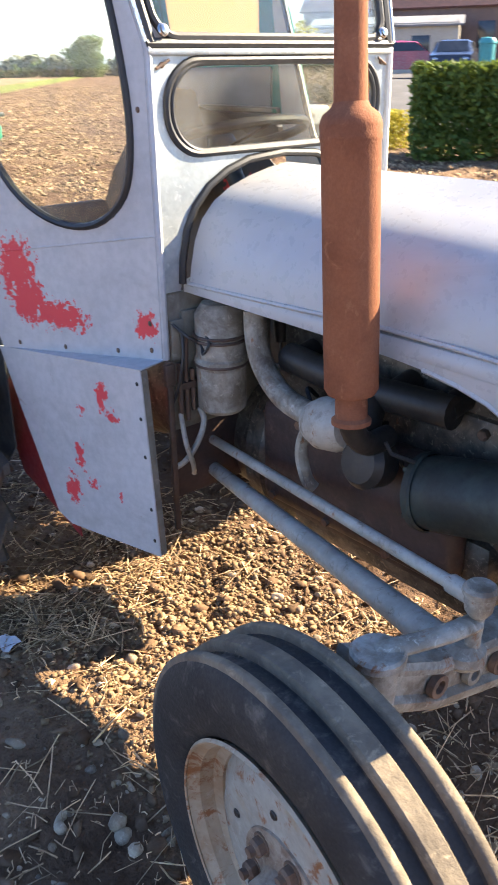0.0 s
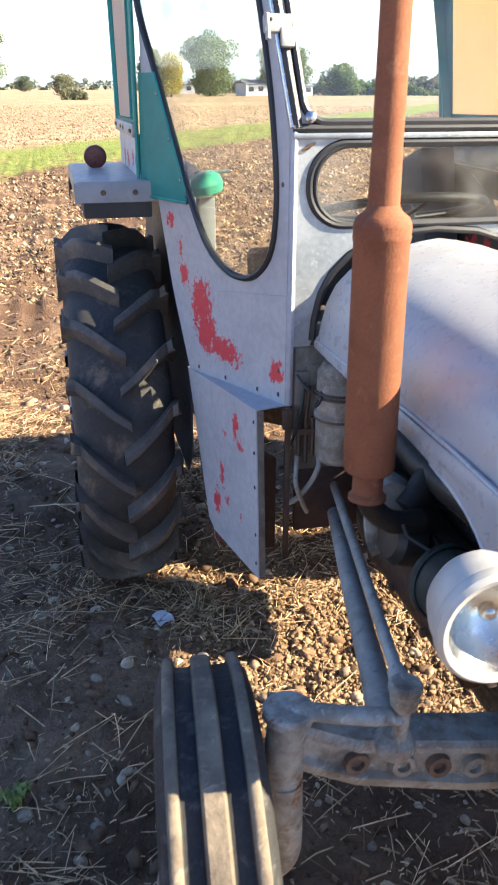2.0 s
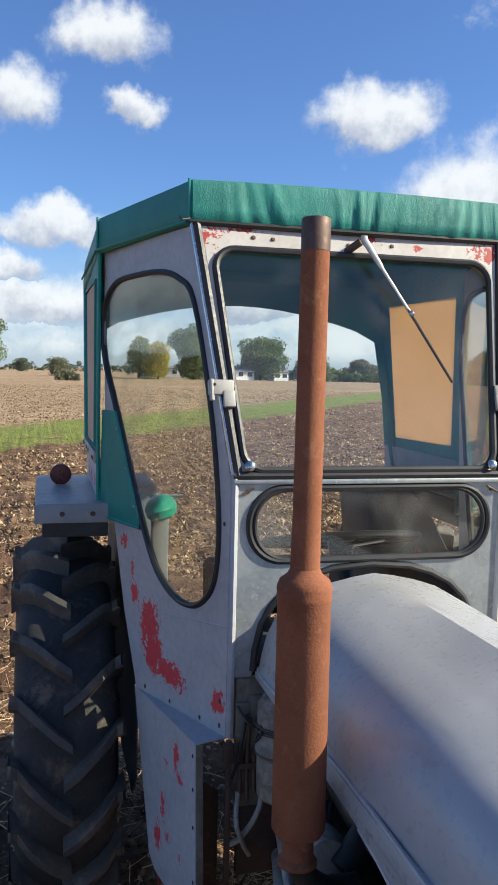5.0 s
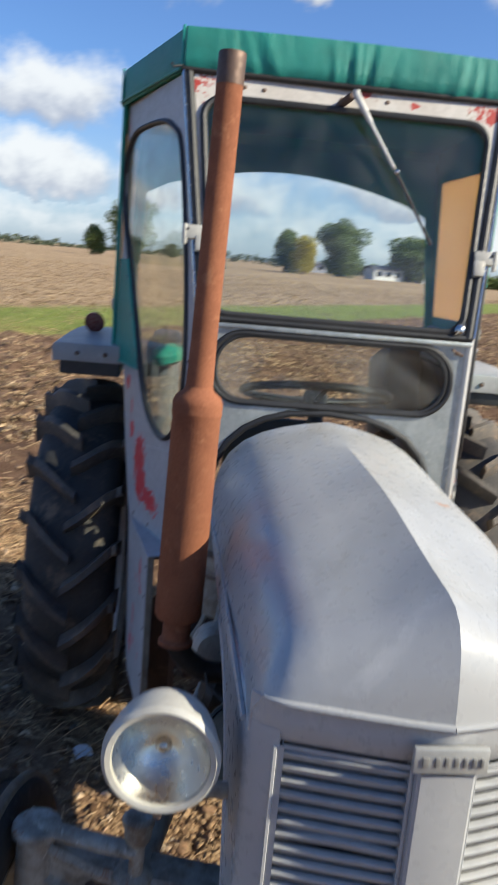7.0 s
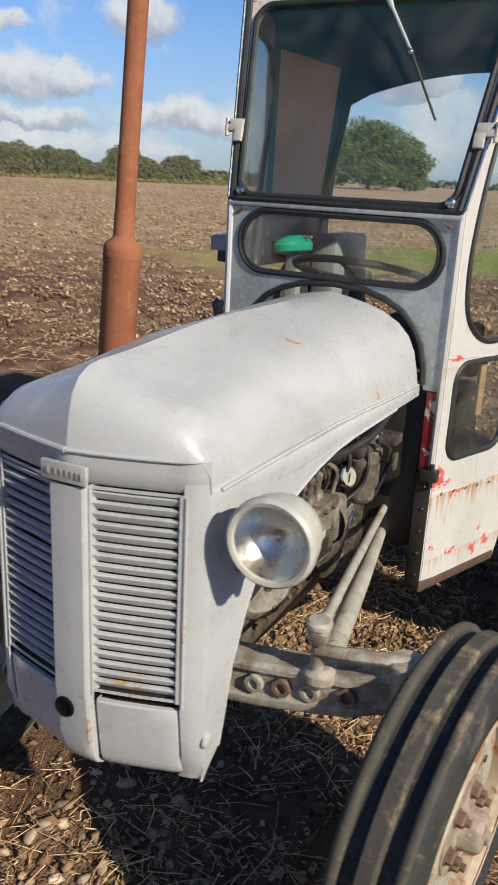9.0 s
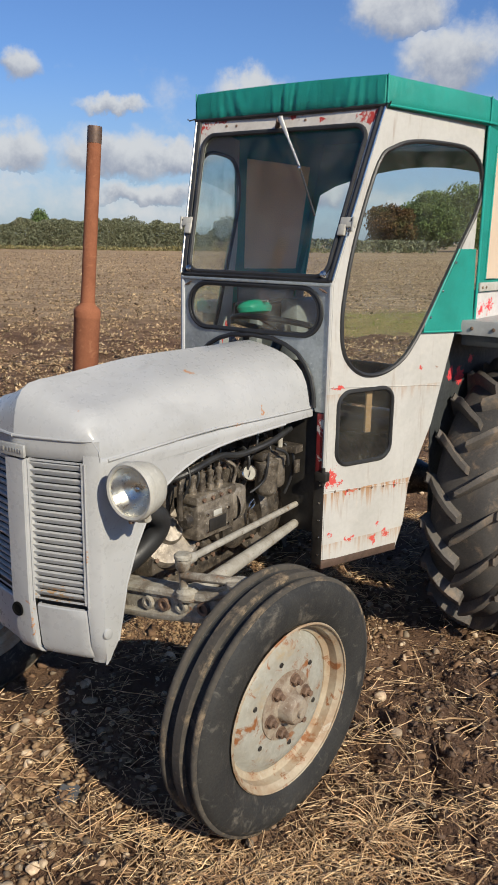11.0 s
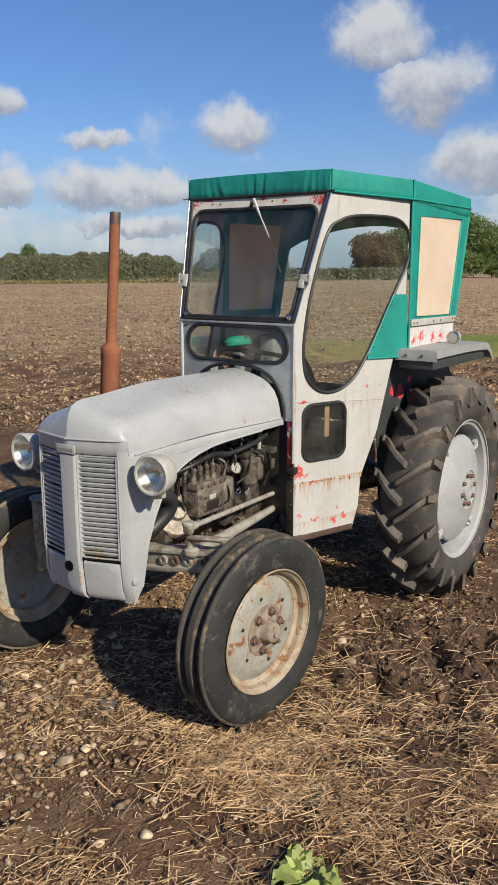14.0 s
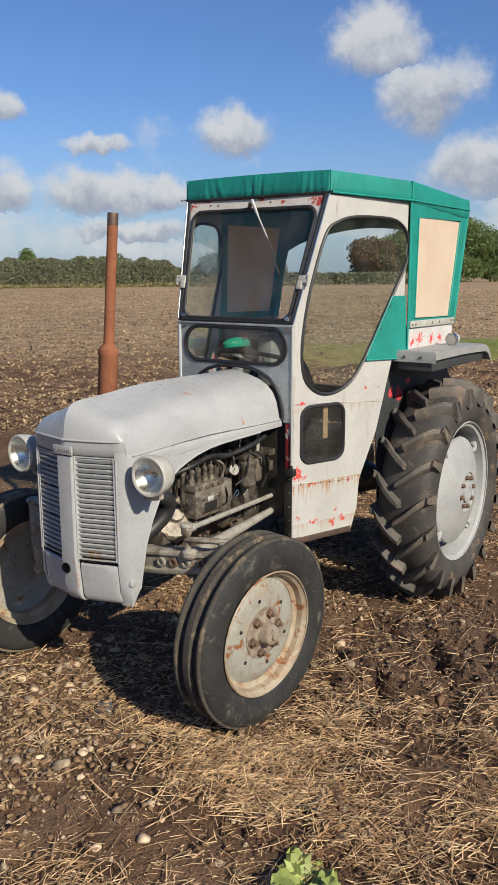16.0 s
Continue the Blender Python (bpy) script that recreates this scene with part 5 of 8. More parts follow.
# ---- front axle and steering ----
axle = holder("front_axle", tractor, (0, 0, 0), "dirty grey front axle with drilled beam")
AX = [(-0.585, 0.690), (-0.46, 0.642), (-0.28, 0.620), (0.0, 0.585), (0.28, 0.620), (0.46, 0.642), (0.585, 0.690)]
rows = []
for y, z in AX:
    h = 0.046 if abs(y) > 0.4 else 0.052
    x = 1.905 - 0.06 * (abs(y) / 0.58) ** 2
    rows.append([Vector((x + dx, y, z + dz)) for dx, dz in ((-0.035, -h), (-0.04, -h + 0.01), (-0.04, h - 0.01), (-0.033, h), (0.033, h), (0.04, h - 0.01), (0.04, h - 0.02), (0.028, h - 0.028), (0.028, -h + 0.028), (0.04, -h + 0.02), (0.04, -h + 0.01), (0.035, -h), (-0.035, -h))])
bm = grid(B(), rows)
for end in (0, -1):
    bm.faces.new([bm.verts.new(p) for p in rows[end][:-1]])
bmesh.ops.remove_doubles(bm, verts=bm.verts[:], dist=0.0005)
part("beam", bm, "axle", axle, "pressed steel beam caked with mud")
for s in (1, -1):
    for y in (0.265, 0.325, 0.385, 0.46):
        z = lerp(y, AX[3:])
        x = 1.905 - 0.06 * (y / 0.58) ** 2 + 0.030
        bm = lathe(B(), [(0.0, 0.003), (0.011, 0.003), (0.0115, 0.012), (0.020, 0.012), (0.021, 0.0)], Matrix.Translation((x - 0.002, s * y, z)) @ Matrix.Rotation(radians(90), 4, "Y"), 18)
        part("bolt_hole", bm, "nut" if y in (0.325, 0.46) else "axle", axle)
    # swivel: kingpin, stub and arm
    bm = B()
    rod(bm, (1.868, s * 0.566, 0.735), (1.858, s * 0.574, 0.55), 0.033, 18)
    rod(bm, (1.868, s * 0.566, 0.748), (1.868, s * 0.566, 0.728), 0.042, 18)
    tube(bm, curve([(1.868, s * 0.570, 0.60), (1.862, s * 0.566, 0.50), (1.852, s * 0.566, 0.42), (1.842, s * 0.590, 0.380)], 5), 0.030, 14)
    part("kingpin", bm, "axle", axle, "muddy steering swivel")
    bm = tube(B(), curve([(1.862, s * 0.566, 0.738), (1.888, s * 0.52, 0.745), (1.906, s * 0.45, 0.740), (1.912, s * 0.395, 0.735)], 5), 0.018, 12, flat=0.7)
    part("steering_arm", bm, "axle", axle)
    bm = B()
    lathe(bm, [(0, -0.032), (0.016, -0.030), (0.024, -0.018), (0.026, 0.0), (0.026, 0.010), (0.030, 0.014), (0.030, 0.024), (0.024, 0.030), (0.0, 0.032)], Matrix.Translation((1.916, s * 0.395, 0.778)) @ Matrix.Scale(0.9, 4), 20)
    rod(bm, (1.914, s * 0.394, 0.75), (1.912, s * 0.396, 0.69), 0.013, 12)
    part("ball_joint", bm, "axle", axle, "greasy ball joint")
    bm = B()
    lathe(bm, [(0, 0.03), (0.02, 0.028), (0.034, 0.015), (0.036, 0.0), (0.03, -0.01)], Matrix.Translation((1.902, s * 0.40, 0.668)), 18)
    part("pivot_cap", bm, "axle", axle)
    link_a, link_b = Vector((1.902, s * 0.392, 0.776)), Vector((1.00, s * 0.208, 0.690))
    bm = rod(B(), link_a, link_b, 0.0115, 12)
    rod(bm, link_a, link_a.lerp(link_b, 0.055), 0.0165, 12)
    part("drag_link", bm, "rod", axle, "thin painted drag link with worn patches")
    bm = tube(B(), [(1.885, s * 0.402, 0.662), (1.83, s * 0.388, 0.660), (1.72, s * 0.362, 0.652), (1.40, s * 0.294, 0.634), (1.02, s * 0.210, 0.612)], [0.034, 0.029, 0.026, 0.022, 0.017], 16)
    part("radius_rod", bm, "rod", axle, "thick grey radius rod")

# ---- engine and driveline ----
engine = holder("engine", tractor, (0, 0, 0), "oily four-cylinder diesel engine")
bm = B()
box(bm, (1.47, 0.0, 0.80), (0.62, 0.24, 0.26), 0.015)
box(bm, (1.47, 0.0, 0.64), (0.60, 0.28, 0.10), 0.02)
part("block", bm, "engine", engine, "dark oily cylinder block")
bm = B()
box(bm, (1.47, 0.0, 0.965), (0.60, 0.22, 0.08), 0.012)
part("cylinder_head", bm, "engine", engine)
bm = B()
box(bm, (1.47, 0.0, 1.035), (0.56, 0.14, 0.075), 0.025)
part("rocker_cover", bm, "black_metal", engine)
bm = B()
box(bm, (1.47, 0.0, 0.535), (0.56, 0.22, 0.12), 0.04)
part("sump", bm, "engine", engine)
for k in range(7):
    x = 1.21 + 0.085 * k
    for s in (1, -1):
        bm = lathe(B(), [(0.011, 0), (0.011, 0.012), (0.008, 0.014), (0, 0.014)], Matrix.Translation((x, s * 0.122, 0.905)) @ Matrix.Rotation(radians(-90 * s), 4, "X"), 6)
        part("block_bolt", bm, "nut", engine)
# timing case, water pump, fan and hose at the front
bm = lathe(B(), [(0.0, 0.075), (0.04, 0.075), (0.05, 0.06), (0.11, 0.055), (0.125, 0.04), (0.13, 0.0)], Matrix.Translation((1.66, 0.085, 0.725)) @ Matrix.Rotation(radians(-62), 4, "X") @ Matrix.Rotation(radians(20), 4, "Y"), 30)
part("timing_cover", bm, "engine_light", engine, "bare alloy timing cover")
for k in range(8):
    a = radians(45 * k)
    bm = lathe(B(), [(0.008, 0), (0.008, 0.008), (0, 0.009)], Matrix.Translation((1.66, 0.085, 0.725)) @ Matrix.Rotation(radians(-62), 4, "X") @ Matrix.Rotation(radians(20), 4, "Y") @ Matrix.Translation((0.112 * math.cos(a), 0.112 * math.sin(a), 0.052)), 6)
    part("cover_bolt", bm, "nut", engine)
bm = lathe(B(), [(0.0, 0.0), (0.075, 0.0), (0.085, 0.01), (0.07, 0.018), (0.085, 0.028), (0.075, 0.036), (0.0, 0.036)], Matrix.Translation((1.80, 0.0, 0.66)) @ Matrix.Rotation(radians(90), 4, "Y"), 30)
part("pulley", bm, "black_metal", engine)
bm = tube(B(), curve([(1.98, 0.12, 0.90), (1.88, 0.17, 0.885), (1.79, 0.185, 0.84), (1.78, 0.17, 0.78), (1.85, 0.14, 0.71), (1.95, 0.12, 0.67)], 6), 0.034, 16)
part("radiator_hose", bm, "seal", engine, "black rubber radiator hose")
bm = B()
box(bm, (2.02, 0.0, 0.83), (0.09, 0.40, 0.50), 0.01)
part("radiator", bm, "black_metal", engine, "black radiator core")
bm = B()
box(bm, (2.02, 0.0, 0.565), (0.22, 0.20, 0.07), 0.012)
part("front_bracket", bm, "axle", engine)
# injection pump with its pipes on the left
pump = holder("injection_pump", engine, (0, 0, 0), "grey fuel injection pump with four steel pipes")
bm = B()
box(bm, (1.545, 0.185, 0.785), (0.20, 0.085, 0.135), 0.010)
box(bm, (1.545, 0.190, 0.858), (0.215, 0.080, 0.030), 0.006)
box(bm, (1.545, 0.226, 0.775), (0.130, 0.010, 0.085), 0.006)
part("pump_body", bm, "engine_light", pump, "worn alloy pump body")
bm = B()
box(bm, (1.545, 0.2325, 0.800), (0.045, 0.003, 0.020), 0.001)
part("maker_plate", bm, "lamp_cream", pump)
bm = B()
lathe(bm, [(0.0, 0.05), (0.03, 0.05), (0.055, 0.035), (0.062, 0.0)], Matrix.Translation((1.44, 0.19, 0.79)) @ Matrix.Rotation(radians(-90), 4, "Y"), 22)
box(bm, (1.415, 0.195, 0.80), (0.085, 0.075, 0.12), 0.02)
part("governor", bm, "engine_light", pump)
bm = lathe(B(), [(0.0, 0.022), (0.02, 0.022), (0.028, 0.015), (0.03, 0.0)], Matrix.Translation((1.655, 0.19, 0.79)) @ Matrix.Rotation(radians(90), 4, "Y"), 20)
part("drive_coupling", bm, "engine", pump)
for k in range(4):
    x = 1.62 - 0.046 * k
    bm = lathe(B(), [(0.015, 0.0), (0.015, 0.018), (0.010, 0.022), (0.010, 0.045), (0.013, 0.047), (0.013, 0.062), (0.006, 0.068), (0, 0.068)], Matrix.Translation((x, 0.185, 0.870)), 12)
    part("delivery_valve", bm, "engine_light", pump)
    bm = tube(B(), curve([(x, 0.185, 0.935), (x, 0.187, 0.975), (x - 0.01, 0.175, 1.005), (x - 0.02 + 0.03 * k, 0.14, 1.01), (x - 0.03 + 0.05 * k, 0.115, 0.995)], 6), 0.0042, 8)
    part("fuel_pipe", bm, "engine_light", pump)
    bm = lathe(B(), [(0.007, 0), (0.007, 0.008), (0, 0.009)], Matrix.Translation((x, 0.231, 0.858)) @ Matrix.Rotation(radians(-90), 4, "X"), 6)
    part("pump_screw", bm, "nut", pump)
bm = tube(B(), curve([(1.69, 0.19, 0.80), (1.695, 0.195, 0.90), (1.67, 0.19, 0.945), (1.60, 0.18, 0.965), (1.50, 0.17, 0.96), (1.38, 0.17, 0.945), (1.27, 0.18, 0.955), (1.17, 0.19, 0.975)], 5), 0.010, 10)
part("oil_pipe", bm, "engine", engine)
bm = tube(B(), curve([(1.42, 0.20, 0.86), (1.41, 0.205, 0.92), (1.44, 0.19, 0.95), (1.46, 0.16, 0.98)], 5), 0.006, 8)
part("leak_pipe", bm, "engine_light", engine)
bm = tube(B(), curve([(1.36, 0.22, 0.70), (1.37, 0.235, 0.77), (1.345, 0.235, 0.795), (1.335, 0.235, 0.775), (1.36, 0.235, 0.765)], 5), 0.0035, 8)
part("dipstick", bm, "chrome", engine, "bright looped dipstick")
g = Matrix.Translation((1.335, 0.205, 0.885)) @ Matrix.Rotation(radians(-68), 4, "X") @ Matrix.Rotation(radians(22), 4, "Y")
gauge = holder("gauge", engine, (0, 0, 0), "round pressure gauge with pale dial")
part("case", lathe(B(), [(0, -0.02), (0.026, -0.02), (0.030, 0.0), (0.031, 0.010), (0.027, 0.013), (0.025, 0.010)], g, 24), "chrome", gauge)
part("dial", lathe(B(), [(0, 0.008), (0.026, 0.008)], g, 24), "dial", gauge)
part("needle", tube(B(), [g @ Vector((-0.004, -0.006, 0.011)), g @ Vector((0.010, 0.014, 0.011))], 0.0014, 6), "black_metal", gauge)
for x, y, z, r, h, mt in ((1.215, 0.200, 0.845, 0.042, 0.12, "engine_light"), (1.135, 0.185, 0.85, 0.038, 0.11, "engine_light"), (1.235, 0.115, 0.965, 0.042, 0.16, "black_metal")):
    bm = lathe(B(), [(0.0, -h / 2 - 0.016), (r * 0.55, -h / 2 - 0.012), (r * 0.9, -h / 2), (r, -h / 2 + 0.012), (r, h / 2 - 0.02), (r * 1.08, h / 2 - 0.015), (r * 1.08, h / 2), (r * 0.6, h / 2 + 0.006), (r * 0.3, h / 2 + 0.02), (0, h / 2 + 0.02)], Matrix.Translation((x, y, z)), 24)
    part("fuel_filter", bm, mt, engine, "cylindrical fuel filter bowl")
bm = B()
box(bm, (1.175, 0.18, 0.925), (0.17, 0.07, 0.03), 0.008)
part("filter_head", bm, "engine", engine)
bm = B()
tube(bm, curve([(1.21, 0.235, 0.955), (1.16, 0.25, 0.93), (1.14, 0.245, 0.885), (1.12, 0.225, 0.87)], 5), 0.006, 8)
tube(bm, curve([(1.30, 0.19, 0.80), (1.26, 0.22, 0.84), (1.25, 0.23, 0.90), (1.22, 0.21, 0.935)], 5), 0.005, 8)
tube(bm, curve([(1.10, 0.2, 0.95), (1.08, 0.23, 0.90), (1.075, 0.22, 0.82), (1.09, 0.2, 0.75)], 5), 0.006, 8)
part("fuel_hose", bm, "seal", engine)
bm = tube(B(), [(1.13, 0.20, 0.92), (1.10, 0.185, 1.03)], 0.010, 10)
part("throttle_lever", bm, "rod", engine)
bm = B()
box(bm, (1.075, 0.21, 0.93), (0.05, 0.09, 0.03), 0.005)
box(bm, (1.085, 0.25, 0.865), (0.03, 0.012, 0.05), 0.003)
part("linkage_bracket", bm, "engine", engine)
# small fittings, unions, brackets and wires over the left side of the engine
bm = B()
box(bm, (1.545, 0.2335, 0.762), (0.090, 0.004, 0.045), 0.002)
part("pump_window", bm, "black_metal", pump, "dark oily inspection plate")
for k, (dx, dz) in enumerate(((-0.055, 0.028), (0.055, 0.028), (-0.055, -0.03), (0.055, -0.03))):
    part("pump_screw", lathe(B(), [(0.006, 0), (0.006, 0.006), (0, 0.007)], Matrix.Translation((1.545 + dx, 0.231, 0.775 + dz)) @ Matrix.Rotation(radians(-90), 4, "X"), 6), "chrome", pump)
rr = random.Random(17)
for k in range(16):
    x = 1.16 + 0.034 * k
    a, b, c = rr.uniform(0.93, 1.02), rr.uniform(0.13, 0.20), rr.uniform(-0.06, 0.06)
    if k % 2:
        bm = tube(B(), curve([(x, 0.11, a), (x + c * 0.4, b, a + 0.03), (x + c, b + 0.03, a - 0.02), (x + c * 1.4, b, a - 0.09)], 5), rr.uniform(0.003, 0.006), 8)
        part("engine_wire", bm, rr.choice(("seal", "engine_light", "rust_dark")), engine)
    else:
        bm = lathe(B(), [(0.013, 0.0), (0.013, 0.016), (0.009, 0.018), (0.009, 0.034), (0.012, 0.036), (0.012, 0.046), (0, 0.048)], Matrix.Translation((x, 0.118, a - 0.02)) @ Matrix.Rotation(radians(-55), 4, "X"), 8)
        part("pipe_union", bm, rr.choice(("engine", "engine_light", "nut")), engine)
for x, y, z, r, h in ((1.30, 0.155, 1.02, 0.030, 0.06), (1.12, 0.13, 1.00, 0.026, 0.09), (1.62, 0.14, 0.99, 0.022, 0.04)):
    bm = lathe(B(), [(0, -h / 2), (r * 0.9, -h / 2), (r, -h / 2 + 0.006), (r, h / 2 - 0.012), (r * 1.15, h / 2 - 0.01), (r * 1.15, h / 2), (0, h / 2 + 0.004)], Matrix.Translation((x, y, z)), 18)
    part("filler_cap", bm, "black_metal", engine)
bm = tube(B(), curve([(1.74, 0.16, 0.93), (1.66, 0.215, 0.965), (1.52, 0.215, 0.985), (1.38, 0.21, 0.965), (1.25, 0.235, 0.985), (1.10, 0.225, 1.01)], 6), 0.011, 10)
part("rubber_hose", bm, "seal", engine, "black rubber hose along the engine")
bm = lathe(B(), [(0.0, 0.0), (0.055, 0.0), (0.075, 0.012), (0.078, 0.03), (0.06, 0.045), (0.025, 0.05), (0.0, 0.05)], Matrix.Translation((1.39, 0.165, 0.695)) @ Matrix.Rotation(radians(-90), 4, "X"), 24)
part("lift_pump", bm, "engine", engine, "oily round fuel lift pump")
for k in range(9):
    part("sump_bolt", lathe(B(), [(0.008, 0), (0.008, 0.010), (0, 0.011)], Matrix.Translation((1.22 + 0.06 * k, 0.141, 0.60)) @ Matrix.Rotation(radians(-90), 4, "X"), 6), "nut", engine)
for k in range(5):
    bm = B()
    box(bm, (1.24 + 0.075 * k, 0.150, 0.66 + 0.02 * (k % 2)), (0.030, 0.05, 0.05), 0.008, (0, 12 * k, 0))
    part("casting_lug", bm, rr.choice(("engine", "engine_light")), engine)
# flywheel housing, bell housing, gearbox and rear axle
bm = lathe(B(), [(0.0, 0.0), (0.17, 0.0), (0.19, 0.02), (0.19, 0.07), (0.16, 0.10), (0.145, 0.28), (0.14, 0.55), (0.16, 0.65), (0.17, 0.95), (0.20, 1.05), (0.20, 1.35), (0, 1.36)], Matrix.Translation((1.18, 0, 0.66)) @ Matrix.Rotation(radians(-90), 4, "Y") @ Matrix.Diagonal((1.05, 0.95, 1, 1)), 32)
part("transmission_case", bm, "engine", engine, "dark oily transmission case")
bm = lathe(B(), [(0.06, 0.0), (0.07, 0.25), (0.12, 0.40), (0.16, 0.55), (0.12, 0.70), (0.07, 0.85), (0.06, 1.10)], Matrix.Translation((0, -0.55, 0.585)) @ Matrix.Rotation(radians(-90), 4, "X"), 24)
part("rear_axle", bm, "engine", engine, "dark cast rear axle")
bm = lathe(B(), [(0.13, 0.0), (0.15, 0.015), (0.155, 0.03), (0.15, 0.045)], Matrix.Translation((1.235, 0.02, 0.72)) @ Matrix.Rotation(radians(-90), 4, "X") @ Matrix.Translation((0, 0, 0.12)), 28)
part("flywheel_ring", bm, "engine", engine)
# right side: manifold, air cleaner and pipe, starter and dynamo
bm = B()
tube(bm, [(1.25, -0.165, 0.945), (1.45, -0.175, 0.935), (1.68, -0.165, 0.945)], 0.032, 14)
for x in (1.27, 1.40, 1.54, 1.66):
    tube(bm, [(x, -0.11, 0.955), (x, -0.165, 0.945)], 0.025, 12)
tube(bm, [(1.50, -0.18, 0.93), (1.53, -0.24, 0.88)], 0.032, 14)
part("manifold", bm, "black_metal", engine, "dark rusty exhaust manifold")
bm = B()
lathe(bm, [(0.0, -0.055), (0.04, -0.05), (0.052, -0.02), (0.052, 0.02), (0.04, 0.045), (0.0, 0.05)], Matrix.Translation((1.475, -0.265, 0.888)) @ Matrix.Rotation(radians(80), 4, "Y"), 22)
part("intake_bulb", bm, "rod", engine, "grey cast intake elbow")
bm = tube(B(), curve([(1.195, -0.215, 1.045), (1.205, -0.22, 0.985), (1.235, -0.225, 0.93), (1.31, -0.235, 0.885), (1.42, -0.255, 0.883)], 6), 0.025, 16)
part("intake_pipe", bm, "axle", engine, "grey curved air intake pipe")
ac = Matrix.Translation((1.10, -0.235, 0.925))
bm = lathe(B(), [(0.0, -0.125), (0.045, -0.125), (0.055, -0.115), (0.056, -0.02), (0.060, -0.015), (0.060, 0.0), (0.056, 0.005), (0.056, 0.10), (0.04, 0.125), (0.0, 0.13)], ac, 26)
can = part("air_cleaner", bm, "axle", engine, "grey air cleaner canister with wire clamps")
for z in (-0.01, 0.045, 0.055):
    bm = tube(B(), [ac @ Vector((0.059 * math.cos(a * math.pi / 12), 0.059 * math.sin(a * math.pi / 12), z)) for a in range(24)], 0.0035, 6, closed=True)
    part("clamp", bm, "rust_dark", can)
bm = B()
rod(bm, (1.06, -0.30, 0.98), (1.06, -0.305, 0.90), 0.006, 8)
part("clamp_screw", bm, "rust_dark", can)
bm = B()
lathe(bm, [(0.0, 0.0), (0.05, 0.0), (0.068, 0.012), (0.070, 0.05), (0.070, 0.20), (0.060, 0.215), (0.0, 0.22)], along((1.665, -0.215, 0.80), (1.85, -0.20, 0.84)), 24)
part("dynamo", bm, "starter", engine, "dark green dynamo")
bm = tube(B(), [(1.665, -0.25, 0.87), (1.64, -0.285, 0.89), (1.63, -0.29, 0.91)], 0.004, 6)
part("dynamo_wire", bm, "seal", engine)
bm = B()
lathe(bm, [(0.052, 0.0), (0.073, 0.004), (0.075, 0.018), (0.071, 0.022)], along((1.660, -0.2155, 0.799), (1.85, -0.20, 0.84)), 24)
lathe(bm, [(0.0, -0.022), (0.020, -0.022), (0.024, -0.006), (0.040, 0.0)], along((1.660, -0.2155, 0.799), (1.85, -0.20, 0.84)), 18)
for k in range(4):
    q = along((1.660, -0.2155, 0.799), (1.85, -0.20, 0.84)) @ Matrix.Rotation(radians(90 * k + 30), 4, "Z")
    lathe(bm, [(0.007, -0.010), (0.007, 0.004)], q @ Matrix.Translation((0.058, 0, 0)), 6, True)
part("dynamo_end", bm, "starter", engine, "bolted end plate of the dynamo")
bm = B()
box(bm, (1.45, -0.160, 0.715), (0.54, 0.07, 0.25), 0.03, (0, 0, 0), 3)
box(bm, (1.45, -0.155, 0.60), (0.52, 0.04, 0.05), 0.01)
part("side_cover", bm, "engine_brown", engine, "dark red-brown engine side cover")
for k in range(6):
    part("cover_bolt", lathe(B(), [(0.010, 0), (0.010, 0.010), (0, 0.011)], Matrix.Translation((1.23 + 0.085 * k, -0.194, 0.615 + 0.2 * (k % 2))) @ Matrix.Rotation(radians(90), 4, "X"), 6), "nut", engine)
bm = tube(B(), curve([(1.425, -0.252, 0.865), (1.392, -0.252, 0.845), (1.376, -0.25, 0.79), (1.388, -0.246, 0.735), (1.40, -0.235, 0.71)], 5), [0.016] * 21, 10, flat=0.6)
part("drain_bracket", bm, "axle", engine, "pale curved bracket below the intake")
bm = B()
lathe(bm, [(0.0, -0.03), (0.035, -0.03), (0.05, -0.015), (0.052, 0.03), (0.04, 0.045), (0.0, 0.05)], Matrix.Translation((1.565, -0.245, 0.835)) @ Matrix.Rotation(radians(75), 4, "X"), 20)
part("manifold_flange", bm, "black_metal", engine, "black cast flange under the exhaust")
for k in range(3):
    bm = tube(B(), curve([(1.30 + 0.1 * k, -0.13, 0.86), (1.33 + 0.08 * k, -0.19, 0.90 - 0.02 * k), (1.38 + 0.1 * k, -0.2, 0.84), (1.44 + 0.08 * k, -0.17, 0.78)], 5), 0.005, 8)
    part("wire", bm, "seal", engine)
bm = B()
box(bm, (1.03, -0.18, 0.91), (0.02, 0.30, 0.32), 0.006)
box(bm, (1.044, -0.275, 0.90), (0.012, 0.05, 0.26), 0.003)
box(bm, (1.050, -0.315, 0.97), (0.010, 0.035, 0.09), 0.003)
part("bulkhead", bm, "dirty_sheet", engine, "grimy grey bulkhead behind the engine")
bm = B()
box(bm, (1.02, -0.18, 0.66), (0.02, 0.28, 0.18), 0.006)
part("bulkhead_foot", bm, "engine_brown", engine)
bm = B()
for y, z0, z1 in ((-0.322, 0.80, 0.92), (-0.305, 0.78, 0.90), (-0.288, 0.80, 0.90)):
    rod(bm, (1.062, y, z0), (1.060, y, z1), 0.006, 8)
box(bm, (1.062, -0.305, 0.865), (0.014, 0.05, 0.016), 0.003)
part("pedal_linkage", bm, "rust_dark", engine, "worn upright pedal links")
bm = tube(B(), curve([(1.05, -0.345, 0.665), (1.075, -0.325, 0.69), (1.085, -0.295, 0.735), (1.08, -0.275, 0.775), (1.06, -0.27, 0.80)], 5), 0.007, 8)
